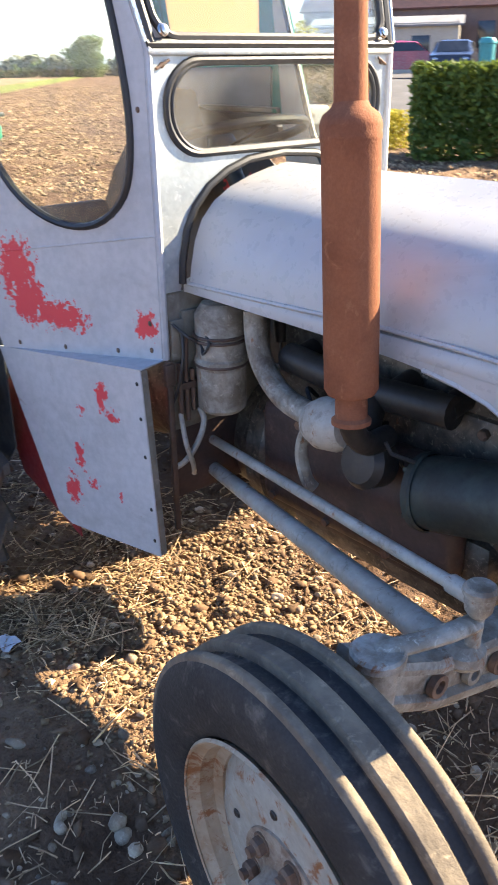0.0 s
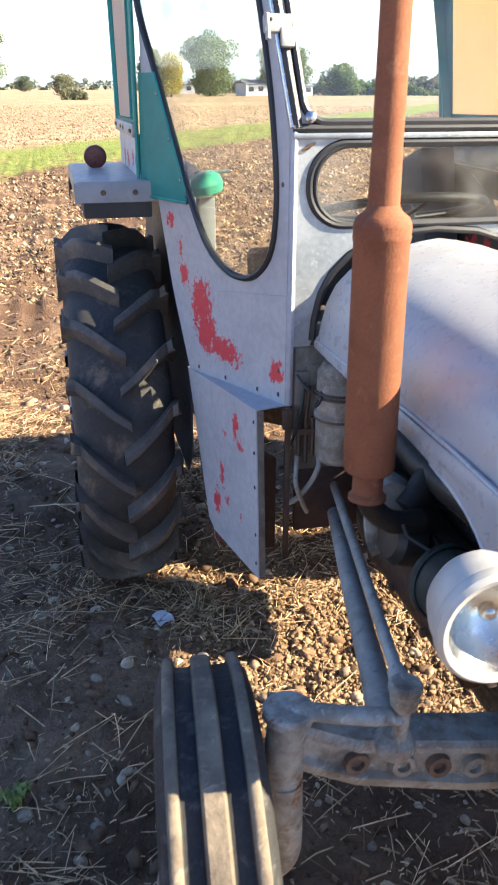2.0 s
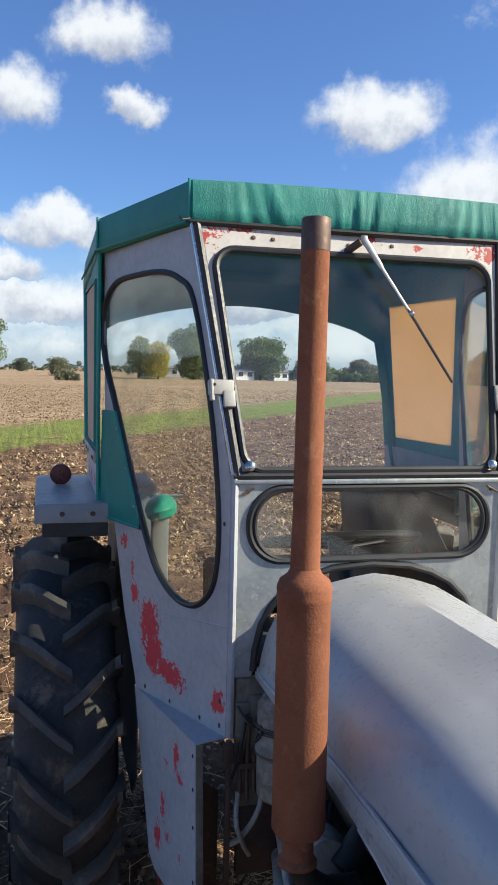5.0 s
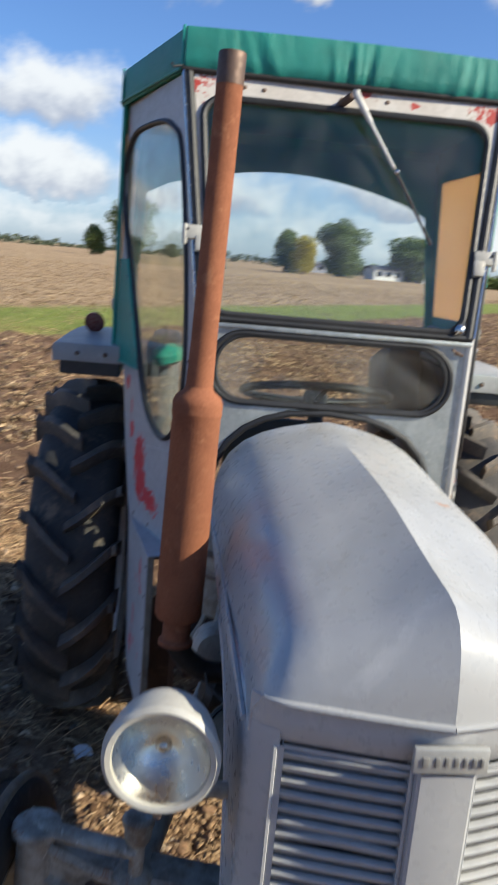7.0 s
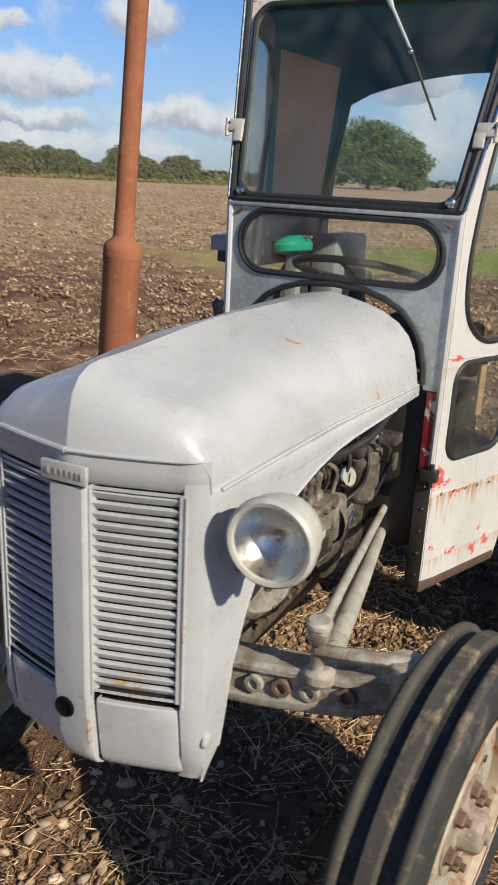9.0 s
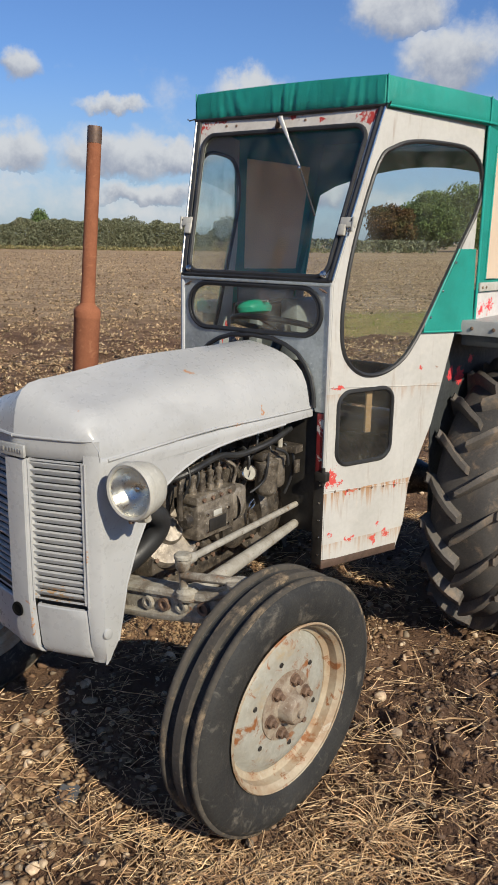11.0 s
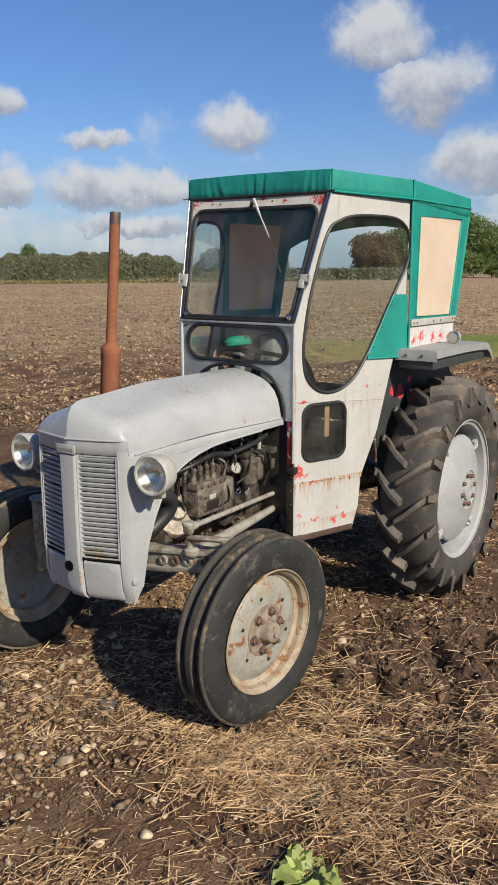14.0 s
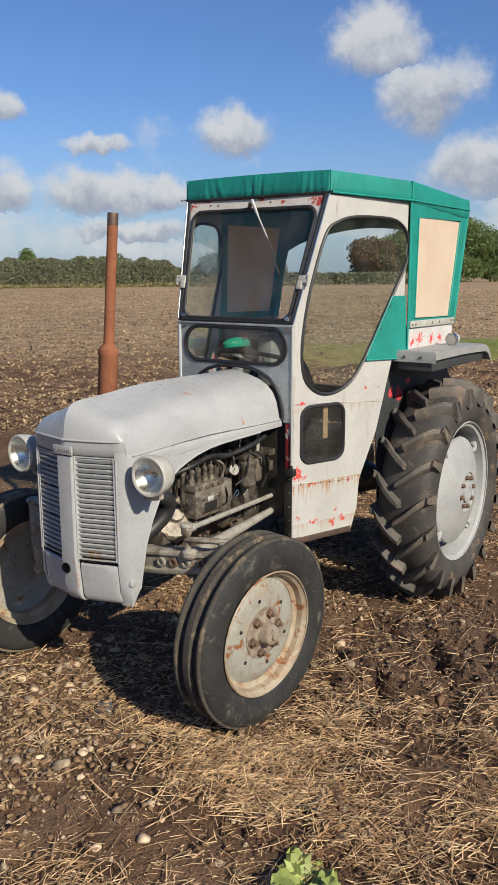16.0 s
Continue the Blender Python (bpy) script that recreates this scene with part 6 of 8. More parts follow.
tube(bm, curve([(1.06, -0.325, 0.80), (1.09, -0.335, 0.74), (1.085, -0.315, 0.68), (1.06, -0.295, 0.64)], 5), 0.006, 8)
part("pedal_lever", bm, "rod", engine, "bent pedal levers")
bm = tube(B(), curve([(1.05, -0.33, 1.01), (1.085, -0.315, 0.985), (1.10, -0.29, 0.965), (1.12, -0.30, 0.95), (1.13, -0.29, 0.975), (1.09, -0.28, 1.0)], 5), 0.0035, 6)
tube(bm, curve([(1.06, -0.31, 0.99), (1.075, -0.32, 0.94), (1.07, -0.33, 0.88), (1.055, -0.34, 0.83)], 5), 0.004, 6)
part("cable", bm, "seal", engine)
bm = B()
box(bm, (1.015, 0.17, 0.83), (0.02, 0.26, 0.48), 0.006)
part("bulkhead", bm, "black_metal", engine)
# fuel tank under the bonnet, seen through the side openings
bm = B()
box(bm, (1.30, 0, 1.14), (0.46, 0.34, 0.10), 0.03)
part("fuel_tank", bm, "black_metal", engine)

# ---- inside the cab ----
sw = Matrix.Translation((0.83, 0.0, 1.352)) @ Matrix.Rotation(radians(-15), 4, "Y")
steer = holder("steering_wheel", tractor, (0, 0, 0), "black three-spoked steering wheel")
part("rim", tube(B(), [sw @ Vector((0.205 * math.cos(a * math.pi / 20), 0.205 * math.sin(a * math.pi / 20), 0)) for a in range(40)], 0.0115, 10, closed=True), "seal", steer)
for k in range(3):
    a = radians(120 * k)
    part("spoke", tube(B(), [sw @ Vector((0.02 * math.cos(a), 0.02 * math.sin(a), -0.02)), sw @ Vector((0.2 * math.cos(a), 0.2 * math.sin(a), 0))], 0.008, 8, flat=0.5), "seal", steer)
part("hub", lathe(B(), [(0, 0.012), (0.03, 0.008), (0.036, -0.01), (0.03, -0.04)], sw, 20), "seal", steer)
part("column", tube(B(), [sw @ Vector((0, 0, -0.02)), (1.03, 0, 1.05), (1.05, 0, 0.9)], 0.022, 12), "black_metal", steer)
seat = holder("driver_seat", tractor, (0, 0, 0), "dark padded tractor seat with a low back")
bm = B()
box(bm, (0.16, 0.0, 0.86), (0.40, 0.42, 0.07), 0.03, (0, -4, 0), 3)
part("cushion", bm, "dark_inside", seat)
bm = B()
box(bm, (-0.05, 0.0, 1.00), (0.06, 0.40, 0.22), 0.028, (0, -8, 0), 3)
part("backrest", bm, "dark_inside", seat)
bm = B()
box(bm, (0.02, 0.0, 0.82), (0.20, 0.08, 0.12), 0.01)
part("stem", bm, "black_metal", seat)
lever = holder("hydraulic_lever", tractor, (0, 0, 0), "grey control stand with a green knob cover")
bm = B()
box(bm, (0.415, -0.43, 1.18), (0.045, 0.05, 0.34), 0.006)
part("stand", bm, "grey_inside", lever)
bm = B()
lathe(bm, [(0.0, 0.045), (0.03, 0.042), (0.055, 0.028), (0.066, 0.005), (0.06, -0.02), (0.04, -0.03), (0, -0.03)], Matrix.Translation((0.43, -0.428, 1.378)) @ Matrix.Rotation(radians(-15), 4, "Z") @ Matrix.Rotation(radians(10), 4, "X") @ Matrix.Diagonal((1.55, 0.72, 0.9, 1)), 22)
part("green_cover", bm, "plastic_green", lever, "bright green plastic cover")
bm = tube(B(), [(0.40, -0.46, 1.41), (0.42, -0.36, 1.415)], 0.005, 8)
part("handle", bm, "grey_inside", lever)
bm = B()
box(bm, (-0.06, -0.445, 1.25), (0.35, 0.11, 0.31), 0.02)
part("side_box", bm, "grey_inside", tractor, "grey box inside the cab wall")
bm = B()
box(bm, (-0.02, 0.44, 1.25), (0.30, 0.14, 0.34), 0.03, (0, -18, 0))
part("side_box", bm, "box_inside", tractor, "dark box inside the cab wall")


# ---- the field ----
def vnoise(x, y, seed):
    """Smooth noise between -1 and 1 over arrays of places."""
    xi, yi = np.floor(x).astype(np.int64), np.floor(y).astype(np.int64)
    fx, fy = x - xi, y - yi
    fx, fy = fx * fx * (3 - 2 * fx), fy * fy * (3 - 2 * fy)

    def h(i, j):
        v = (i * 374761393 + j * 668265263 + seed * 974634777) & 0xFFFFFFFF
        v = ((v ^ (v >> 13)) * 1274126177) & 0xFFFFFFFF
        return ((v ^ (v >> 16)) & 0xFFFF) / 32767.5 - 1.0

    a, b, c, d = h(xi, yi), h(xi + 1, yi), h(xi, yi + 1), h(xi + 1, yi + 1)
    return (a * (1 - fx) + b * fx) * (1 - fy) + (c * (1 - fx) + d * fx) * fy


def ground_z(x, y):
    x, y = np.asarray(x, float), np.asarray(y, float)
    far = np.hypot(x - 1, y)
    z = 0.030 * vnoise(x * 1.1, y * 1.1, 1) + 0.022 * vnoise(x * 3.1, y * 3.1, 2) + 0.024 * np.abs(vnoise(x * 7.3, y * 7.3, 3)) + 0.015 * np.abs(vnoise(x * 14.3, y * 14.3, 4)) + 0.006 * vnoise(x * 31.0, y * 31.0, 5)
    # churned mud behind the front wheel and between the wheels
    mud = np.exp(-(((x - 1.1) / 0.75) ** 4)) * np.exp(-(((y - 1.15) / 0.55) ** 4))
    z = z + mud * (0.075 * np.abs(vnoise(x * 5.1 + 3, y * 5.1, 12)) + 0.045 * np.abs(vnoise(x * 12.7, y * 12.7, 13)) + 0.012 * vnoise(x * 26.0, y * 26.0, 14) - 0.03)
    # pockets pressed by the tyre's bars
    for px, py in ((1.22, 0.72), (1.04, 0.95), (0.97, 1.13), (0.63, 1.22), (0.80, 1.00), (1.33, 0.98), (0.74, 1.42), (1.42, 0.78)):
        u, v = (x - px) * 0.8 + (y - py) * 0.6, (y - py) * 0.8 - (x - px) * 0.6
        z = z - 0.055 * np.exp(-((u / 0.085) ** 4) - ((v / 0.032) ** 2)) + 0.02 * np.exp(-((u / 0.10) ** 4) - (((v - 0.07) / 0.03) ** 2))
    rough = np.clip((far - 3.0) / 4.0, 0, 1) * np.clip((260 - far) / 100, 0, 1)
    fade, fine = np.clip((34 - far) / 20, 0, 1), np.clip((18 - far) / 10, 0, 1)
    z = z * (0.2 + 0.8 * np.clip((30 - far) / 20, 0, 1))
    z = z + rough * (0.05 * vnoise(x * 2.2, y * 2.2, 6) * fade + 0.06 * np.abs(vnoise(x * 5.0, y * 5.0, 7)) * fade + 0.045 * np.abs(vnoise(x * 9.0, y * 9.0, 8)) * fine)
    # wheels stand in shallow beds
    for wx, wy, r in ((1.8, 0.64, 0.34), (1.8, -0.64, 0.34), (0.0, 0.71, 0.45), (0.0, -0.71, 0.45)):
        d = np.hypot((x - wx) * 0.8, (y - wy) * 1.3)
        z = z - 0.012 * np.exp(-((d / r) ** 2)) - z * 0.5 * np.exp(-((d / (r * 0.9)) ** 2))
    return z - 0.012


def axis(c):
    s, v = [], 0.0
    step = 0.026
    while v < 3.0:
        v += step
        s.append(v)
    while v < 2600:
        step *= 1.062
        v += step
        s.append(v)
    s = np.array(s)
    return np.concatenate([c - s[::-1], [c], c + s])


def soil_material():
    m = bpy.data.materials.new("ploughed_soil")
    m.use_nodes = True
    N = Nodes(m.node_tree)
    co = N.add("ShaderNodeTexCoord").outputs["Object"]
    sx = N.add("ShaderNodeSeparateXYZ", {0: co})
    x, y = sx.outputs[0], sx.outputs[1]
    q = N.math("ADD", N.math("MULTIPLY", x, -0.55), N.math("MULTIPLY", y, -0.835))
    s = N.math("ADD", N.math("MULTIPLY", x, -0.835), N.math("MULTIPLY", y, 0.55))
    big, mid, fin = N.noise(co, 0.35, 5.0, 0.6, 0.3), N.noise(co, 3.2, 6.0, 0.65, 0.4), N.noise(co, 26.0, 6.0, 0.68)
    wet = N.mix(N.ramp(mid, 0.35, 0.65), (0.122, 0.069, 0.042), (0.210, 0.126, 0.077))
    dry = N.mix(N.ramp(fin, 0.35, 0.65), (0.225, 0.138, 0.083), (0.345, 0.222, 0.136))
    near = N.mix(N.ramp(N.math("ADD", N.math("MULTIPLY", big, 0.6), N.math("MULTIPLY", mid, 0.4)), 0.46, 0.64), wet, dry)
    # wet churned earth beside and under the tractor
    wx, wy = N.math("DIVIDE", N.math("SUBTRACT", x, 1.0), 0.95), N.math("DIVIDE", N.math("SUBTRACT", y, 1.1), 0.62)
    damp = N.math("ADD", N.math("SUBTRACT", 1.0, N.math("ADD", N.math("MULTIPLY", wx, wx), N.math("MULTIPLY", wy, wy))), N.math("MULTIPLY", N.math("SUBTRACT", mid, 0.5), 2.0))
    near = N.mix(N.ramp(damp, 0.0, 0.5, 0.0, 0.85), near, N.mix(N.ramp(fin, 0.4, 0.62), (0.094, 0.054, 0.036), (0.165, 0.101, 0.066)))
    # stubble beyond the strip, in faint drilled rows
    lay = N.add("ShaderNodeCombineXYZ", {0: N.math("MULTIPLY", s, 0.30), 1: q, 2: 0.0}).outputs[0]
    row = N.noise(lay, 2.6, 10.0, 0.78, 0.3)
    tan = N.mix(N.ramp(row, 0.40, 0.62), (0.235, 0.155, 0.092), (0.55, 0.395, 0.235))
    tan = N.mix(N.ramp(N.noise(lay, 8.0, 8.0, 0.8), 0.54, 0.62), tan, (0.70, 0.535, 0.34))
    # dark specks: shadows of clods painted into the stubble colour
    tan = N.mix(N.ramp(N.noise(N.vmath("ADD", lay, (7.0, 3.0, 0.0)), 6.0, 8.0, 0.8), 0.55, 0.63), tan, (0.085, 0.055, 0.038))
    tan = N.mix(N.ramp(N.noise(co, 1.15, 9.0, 0.76), 0.50, 0.60, 0.0, 0.40), tan, (0.56, 0.43, 0.29))
    tan = N.mix(N.ramp(N.noise(N.vmath("ADD", co, (31.0, 8.0, 0.0)), 0.9, 9.0, 0.76), 0.52, 0.62, 0.0, 0.40), tan, (0.115, 0.074, 0.050))
    tan = N.mix(N.ramp(N.noise(lay, 0.11, 4.0, 0.6), 0.40, 0.62, 0.0, 0.45), tan, (0.24, 0.162, 0.102))
    edge = N.math("ADD", q, N.math("MULTIPLY", N.math("SUBTRACT", N.noise(co, 0.5, 4.0, 0.6), 0.5), 2.4))
    col = N.mix(N.ramp(edge, 11.0, 15.5), near, tan)
    # grass strip: green where it lies deep in the field, dry straw colour towards its end
    green = N.mix(N.ramp(mid, 0.3, 0.7), (0.16, 0.215, 0.05), (0.26, 0.285, 0.08))
    green = N.mix(N.ramp(s, 5.5, 11.5), (0.38, 0.28, 0.12), green)
    strip = N.math("MULTIPLY", N.ramp(edge, 9.0, 9.9), N.ramp(edge, 14.6, 13.4))
    strip = N.math("MULTIPLY", strip, N.ramp(s, 3.0, 5.2))
    strip = N.math("MULTIPLY", strip, N.ramp(N.noise(co, 1.2, 4.0, 0.6), 0.30, 0.48))
    col = N.mix(strip, col, green)
    hz = N.add("ShaderNodeBump", {"Strength": 1.0, "Distance": 0.05, "Height": N.math("ADD", N.math("MULTIPLY", fin, 0.6), N.math("MULTIPLY", N.noise(co, 90.0, 3.0, 0.6), 0.4))})
    p = N.add("ShaderNodeBsdfPrincipled", {"Base Color": col, "Roughness": 0.95, "Specular IOR Level": 0.15, "Normal": hz.outputs[0]})
    out = N.add("ShaderNodeOutputMaterial")
    N.put(out.inputs[0], p.outputs[0])
    return m


gxs, gys = axis(2.0), axis(0.3)
X, Y = np.meshgrid(gxs, gys, indexing="ij")
Zg = ground_z(X, Y)
nx, ny = X.shape
me = bpy.data.meshes.new("ground")
co = np.stack([X, Y, Zg], -1).reshape(-1, 3)
idx = np.arange(nx * ny).reshape(nx, ny)
quads = np.stack([idx[:-1, :-1], idx[1:, :-1], idx[1:, 1:], idx[:-1, 1:]], -1).reshape(-1, 4)
me.from_pydata(co.tolist(), [], quads.tolist())
me.polygons.foreach_set("use_smooth", np.ones(len(quads), bool))
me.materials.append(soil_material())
ground = new("ground", me)
tagged(ground, "stony brown ploughed field with bare soil and stubble", "ground", kind="structure")


def scatter_mesh(name, verts_list, faces_list, places, mats_, material, label, category):
    """Joins many small shapes into one mesh. places: rows of shape number, x, y, z; mats_: 3x3 matrices."""
    V, F, o = [], [], 0
    for (k, x, y, z), m3 in zip(places, mats_):
        v = verts_list[int(k)] @ m3.T + np.array([x, y, z])
        V.append(v)
        F.append(faces_list[int(k)] + o)
        o += len(v)
    V, F = np.concatenate(V), np.concatenate(F)
    me = bpy.data.meshes.new(name)
    me.vertices.add(len(V))
    me.vertices.foreach_set("co", V.ravel())
    n, w = F.shape
    me.loops.add(n * w)
    me.loops.foreach_set("vertex_index", F.ravel())
    me.polygons.add(n)
    me.polygons.foreach_set("loop_start", np.arange(0, n * w, w))
    me.update(calc_edges=True)
    me.materials.append(material)
    ob = new(name, me)
    tagged(ob, label, category, kind="stuff")
    return ob


def turn3(rz, rx=0.0, ry=0.0):
    return np.array(Euler((rx, ry, rz)).to_matrix())


def pebble(seed, sub, jag, flat):
    bm = bmesh.new()
    bmesh.ops.create_icosphere(bm, subdivisions=sub, radius=1.0)
    v = np.array([p.co[:] for p in bm.verts])
    f = np.array([[p.index for p in face.verts] for face in bm.faces])
    bm.free()
    r = np.random.RandomState(seed)
    for _ in range(5):
        d = r.normal(size=3)
        d /= np.linalg.norm(d)
        c = r.uniform(0.45, 0.85)
        over = np.maximum(0, v @ d - c)
        v = v - over[:, None] * d * 0.85
    v = v + r.normal(size=v.shape) * jag
    return v * np.array([1, r.uniform(0.6, 0.95), flat]), f


rs = np.random.RandomState(11)
FLINTS = [pebble(k, 2, 0.045, rs.uniform(0.45, 0.8)) for k in range(12)]
CLODS = [pebble(40 + k, 1, 0.24, rs.uniform(0.5, 0.8)) for k in range(12)]


def place_stones(n, area, size, shapes, sink, weight=None, seed=1):
    r = np.random.RandomState(seed)
    out, ms = [], []
    x0, x1, y0, y1 = area
    while len(out) < n:
        x, y = r.uniform(x0, x1), r.uniform(y0, y1)
        if weight is not None and r.rand() > weight(x, y):
            continue
        s = size[0] * (size[1] / size[0]) ** (r.rand() ** 2.2)
        m = turn3(r.uniform(0, 6.3), r.uniform(-0.4, 0.4), r.uniform(-0.4, 0.4)) * s
        out.append((r.randint(len(shapes)), x, y, s * sink))
        ms.append(m)
    o = np.array(out)
    o[:, 3] += ground_z(o[:, 1], o[:, 2])
    return o, ms


def stony(x, y):
    a = math.exp(-(((x - 2.45) / 0.8) ** 2 + ((y + 0.05) / 0.55) ** 2))
    b = math.exp(-(((x - 0.75) / 0.55) ** 4 + ((y + 0.12) / 0.48) ** 4))
    return min(1.0, (0.10 if x > 0.3 else 0.025) + (0.16 if y < -0.6 and x > 0 else 0.0) + 1.0 * a + 0.16 * b + 0.25 * max(0.0, float(vnoise(np.array(x * 0.9), np.array(y * 0.9), 9))))


flint_mat = surface("field_flints", [(0.48, 0.37, 0.25), (0.29, 0.20, 0.13), (0.64, 0.54, 0.41)], 0.75, 0.0, 24.0, 90, 0.4, 0.004, island=0.55, dust=((0.15, 0.095, 0.058), 0.12))
clod_mat = surface("soil_clods", [(0.118, 0.069, 0.042), (0.215, 0.132, 0.080)], 0.97, 0.0, 12.0, 90, 0.6, 0.006, spec=0.1, island=0.4)
o, ms = place_stones(5600, (-2.5, 5.0, -3.2, 3.2), (0.005, 0.030), FLINTS, 0.12, stony, 3)
scatter_mesh("flint_stones", *zip(*FLINTS), o, ms, flint_mat, "pale and brown flint stones strewn on the soil", "stones")
o, ms = place_stones(15000, (-3.0, 4.2, -3.0, 3.2), (0.005, 0.032), CLODS, 0.15, lambda x, y: 0.5 + 0.5 * float(vnoise(np.array(x * 0.8), np.array(y * 0.8), 21)) + 0.2, 4)
scatter_mesh("soil_clods", *zip(*CLODS), o, ms, clod_mat, "small crumbled lumps of brown earth", "soil")
# gravel whose colour carries the golden sunlight of the lit patches
gravel_mat = surface("sun_gold_gravel", [(0.30, 0.20, 0.115), (0.22, 0.14, 0.08), (0.38, 0.275, 0.17)], 0.9, 0.0, 20.0, 90, 0.3, 0.003, island=0.3, spec=0.2)
o, ms = place_stones(9000, (0.1, 1.5, -0.75, 0.45), (0.004, 0.015), CLODS, 0.25, lambda x, y: math.exp(-(((x - 0.75) / 0.52) ** 4 + ((y + 0.12) / 0.46) ** 4)), 14)
o2, ms2 = place_stones(2200, (1.7, 3.2, -0.8, 0.7), (0.005, 0.022), CLODS, 0.3, lambda x, y: math.exp(-(((x - 2.35) / 0.4) ** 2 + ((y - 0.0) / 0.4) ** 2)), 15)
scatter_mesh("gravel", *zip(*CLODS), np.concatenate([o, o2]), ms + ms2, gravel_mat, "golden brown gravel and small stones between the wheels", "gravel")
mud_mat = surface("wet_mud_clods", [(0.085, 0.055, 0.040), (0.145, 0.096, 0.067)], 0.85, 0.0, 12.0, 90, 0.6, 0.006, spec=0.25, island=0.35)
o, ms = place_stones(4200, (-0.2, 2.0, 0.55, 2.0), (0.004, 0.021), CLODS, 0.0, lambda x, y: math.exp(-(((x - 0.95) / 0.8) ** 4 + ((y - 1.2) / 0.5) ** 4)), 24)
scatter_mesh("mud_clods", *zip(*CLODS), o, ms, mud_mat, "dark wet lumps of churned mud beside the wheels", "mud")
far_clod_mat = surface("dry_soil_clods", [(0.15, 0.098, 0.062), (0.25, 0.168, 0.105)], 0.97, 0.0, 3.0, 40, 0.6, 0.01, spec=0.1, island=0.45)
o, ms = place_stones(17000, (-20.0, -1.4, -13.0, 9.0), (0.008, 0.042), CLODS, 0.0, lambda x, y: (1.0 if -0.55 * x - 0.835 * y < 9.3 else 0.12) * min(1.0, 5.0 / math.hypot(x - 2, y)), 5)
scatter_mesh("dry_soil_clods", *zip(*CLODS), o, ms, far_clod_mat, "dry lumps of turned earth across the field", "soil")


# straw: thin bent stems
def stem(seed, segs=2, bend=0.25):
    r = np.random.RandomState(seed)
    t = np.linspace(-0.5, 0.5, segs + 1)
    c = np.stack([t, bend * r.uniform(-1, 1) * (t * t - 0.1) + 0.006 * r.normal(size=segs + 1), 0.5 * bend * r.uniform(0, 1) * (0.2 - t * t)], -1)
    v, f = [], []
    for i, p in enumerate(c):
        for k in range(3):
            a = 2 * math.pi * k / 3
            v.append(p + np.array([0, math.cos(a), math.sin(a)]) * 0.011)
        if i:
            for k in range(3):
                a, b = 3 * (i - 1), 3 * i
                f.append((a + k, a + (k + 1) % 3, b + (k + 1) % 3, b + k))
    return np.array(v), np.array(f)


STEMS = [stem(70 + k, bend=(0.01, 0.05, 0.12, 0.32)[k % 4]) for k in range(16)]


def strawy(x, y):
    a = math.exp(-(((x - 2.4) / 0.95) ** 2 + ((y - 1.25) / 0.65) ** 2))
    b = 0.8 * math.exp(-(((x - 2.0) / 0.35) ** 2 + ((y - 0.85) / 0.25) ** 2))
    c = 0.12 * math.exp(-(((x - 1.3) / 0.8) ** 2 + ((y + 1.15) / 0.5) ** 2))
    bare = 1 - 0.85 * math.exp(-(((x - 2.85) / 0.22) ** 2 + ((y - 0.55) / 0.2) ** 2)) - 0.75 * math.exp(-(((x - 1.1) / 0.7) ** 4 + ((y - 1.2) / 0.45) ** 4))
    patch = 0.55 + 1.1 * float(vnoise(np.array(x * 2.3), np.array(y * 2.3), 51)) + 0.5 * float(vnoise(np.array(x * 6.1), np.array(y * 6.1), 52))
    side = 0.22 * math.exp(-(((x + 0.9) / 1.0) ** 2 + ((y + 1.6) / 0.9) ** 2))
    return min(1.0, ((0.10 if y > -0.6 else 0.055) + a + b + c + side) * max(0.05, bare) * max(0.10, patch))


def place_straw(n, area, size, weight, seed, tilt=0.12, bore=1.0):
    r = np.random.RandomState(seed)
    out, ms = [], []
    while len(out) < n:
        x, y = r.uniform(area[0], area[1]), r.uniform(area[2], area[3])
        if r.rand() > weight(x, y) or math.hypot(x - 1.8, (abs(y) - 0.64) * 2) < 0.25:
            continue
        many = r.randint(1, 5)
        a0 = r.uniform(0, math.pi)
        for _ in range(many):
            L = size[0] * (size[1] / size[0]) ** (r.rand() ** 2.0)
            thick = r.uniform(0.45, 1.25) * bore * 0.10 / L
            m = turn3(a0 + r.normal() * 1.1, 0, -abs(r.normal()) * tilt + 0.03) @ np.diag([L, L * thick, L * thick])
            out.append((r.randint(len(STEMS)), x + r.normal() * 0.03, y + r.normal() * 0.03, 0.012 + abs(r.normal()) * 0.008))
            ms.append(m)
    o = np.array(out)
    o[:, 3] += ground_z(o[:, 1], o[:, 2])
    return o, ms


straw_mat = surface("dry_straw", [(0.70, 0.49, 0.28), (0.40, 0.235, 0.12), (0.84, 0.68, 0.46)], 0.65, 0.0, 14.0, 60, 0.1, 0.001, island=0.6)
o, ms = place_straw(52000, (-2.6, 4.0, -2.6, 3.0), (0.012, 0.19), strawy, 8, 0.16, 1.6)
scatter_mesh("straw", *zip(*STEMS), o, ms, straw_mat, "loose broken straw lying on the soil", "straw")
o, ms = place_straw(420, (-0.5, 3.6, -2.2, 2.6), (0.07, 0.26), lambda x, y: 0.3 if abs(y) < 0.5 else 1.0, 19, 0.10, 2.4)
scatter_mesh("long_straw", *zip(*STEMS), o, ms, straw_mat, "long pale straw stalks lying on the soil", "straw")
o, ms = place_straw(17000, (-20.0, -1.5, -14.0, 10.0), (0.04, 0.28), lambda x, y: min(1.0, 5.0 / math.hypot(x - 2, y)), 9, 0.3, 2.2)
scatter_mesh("field_straw", *zip(*STEMS), o, ms, straw_mat, "straw and stubble scattered over the ploughed field", "straw")

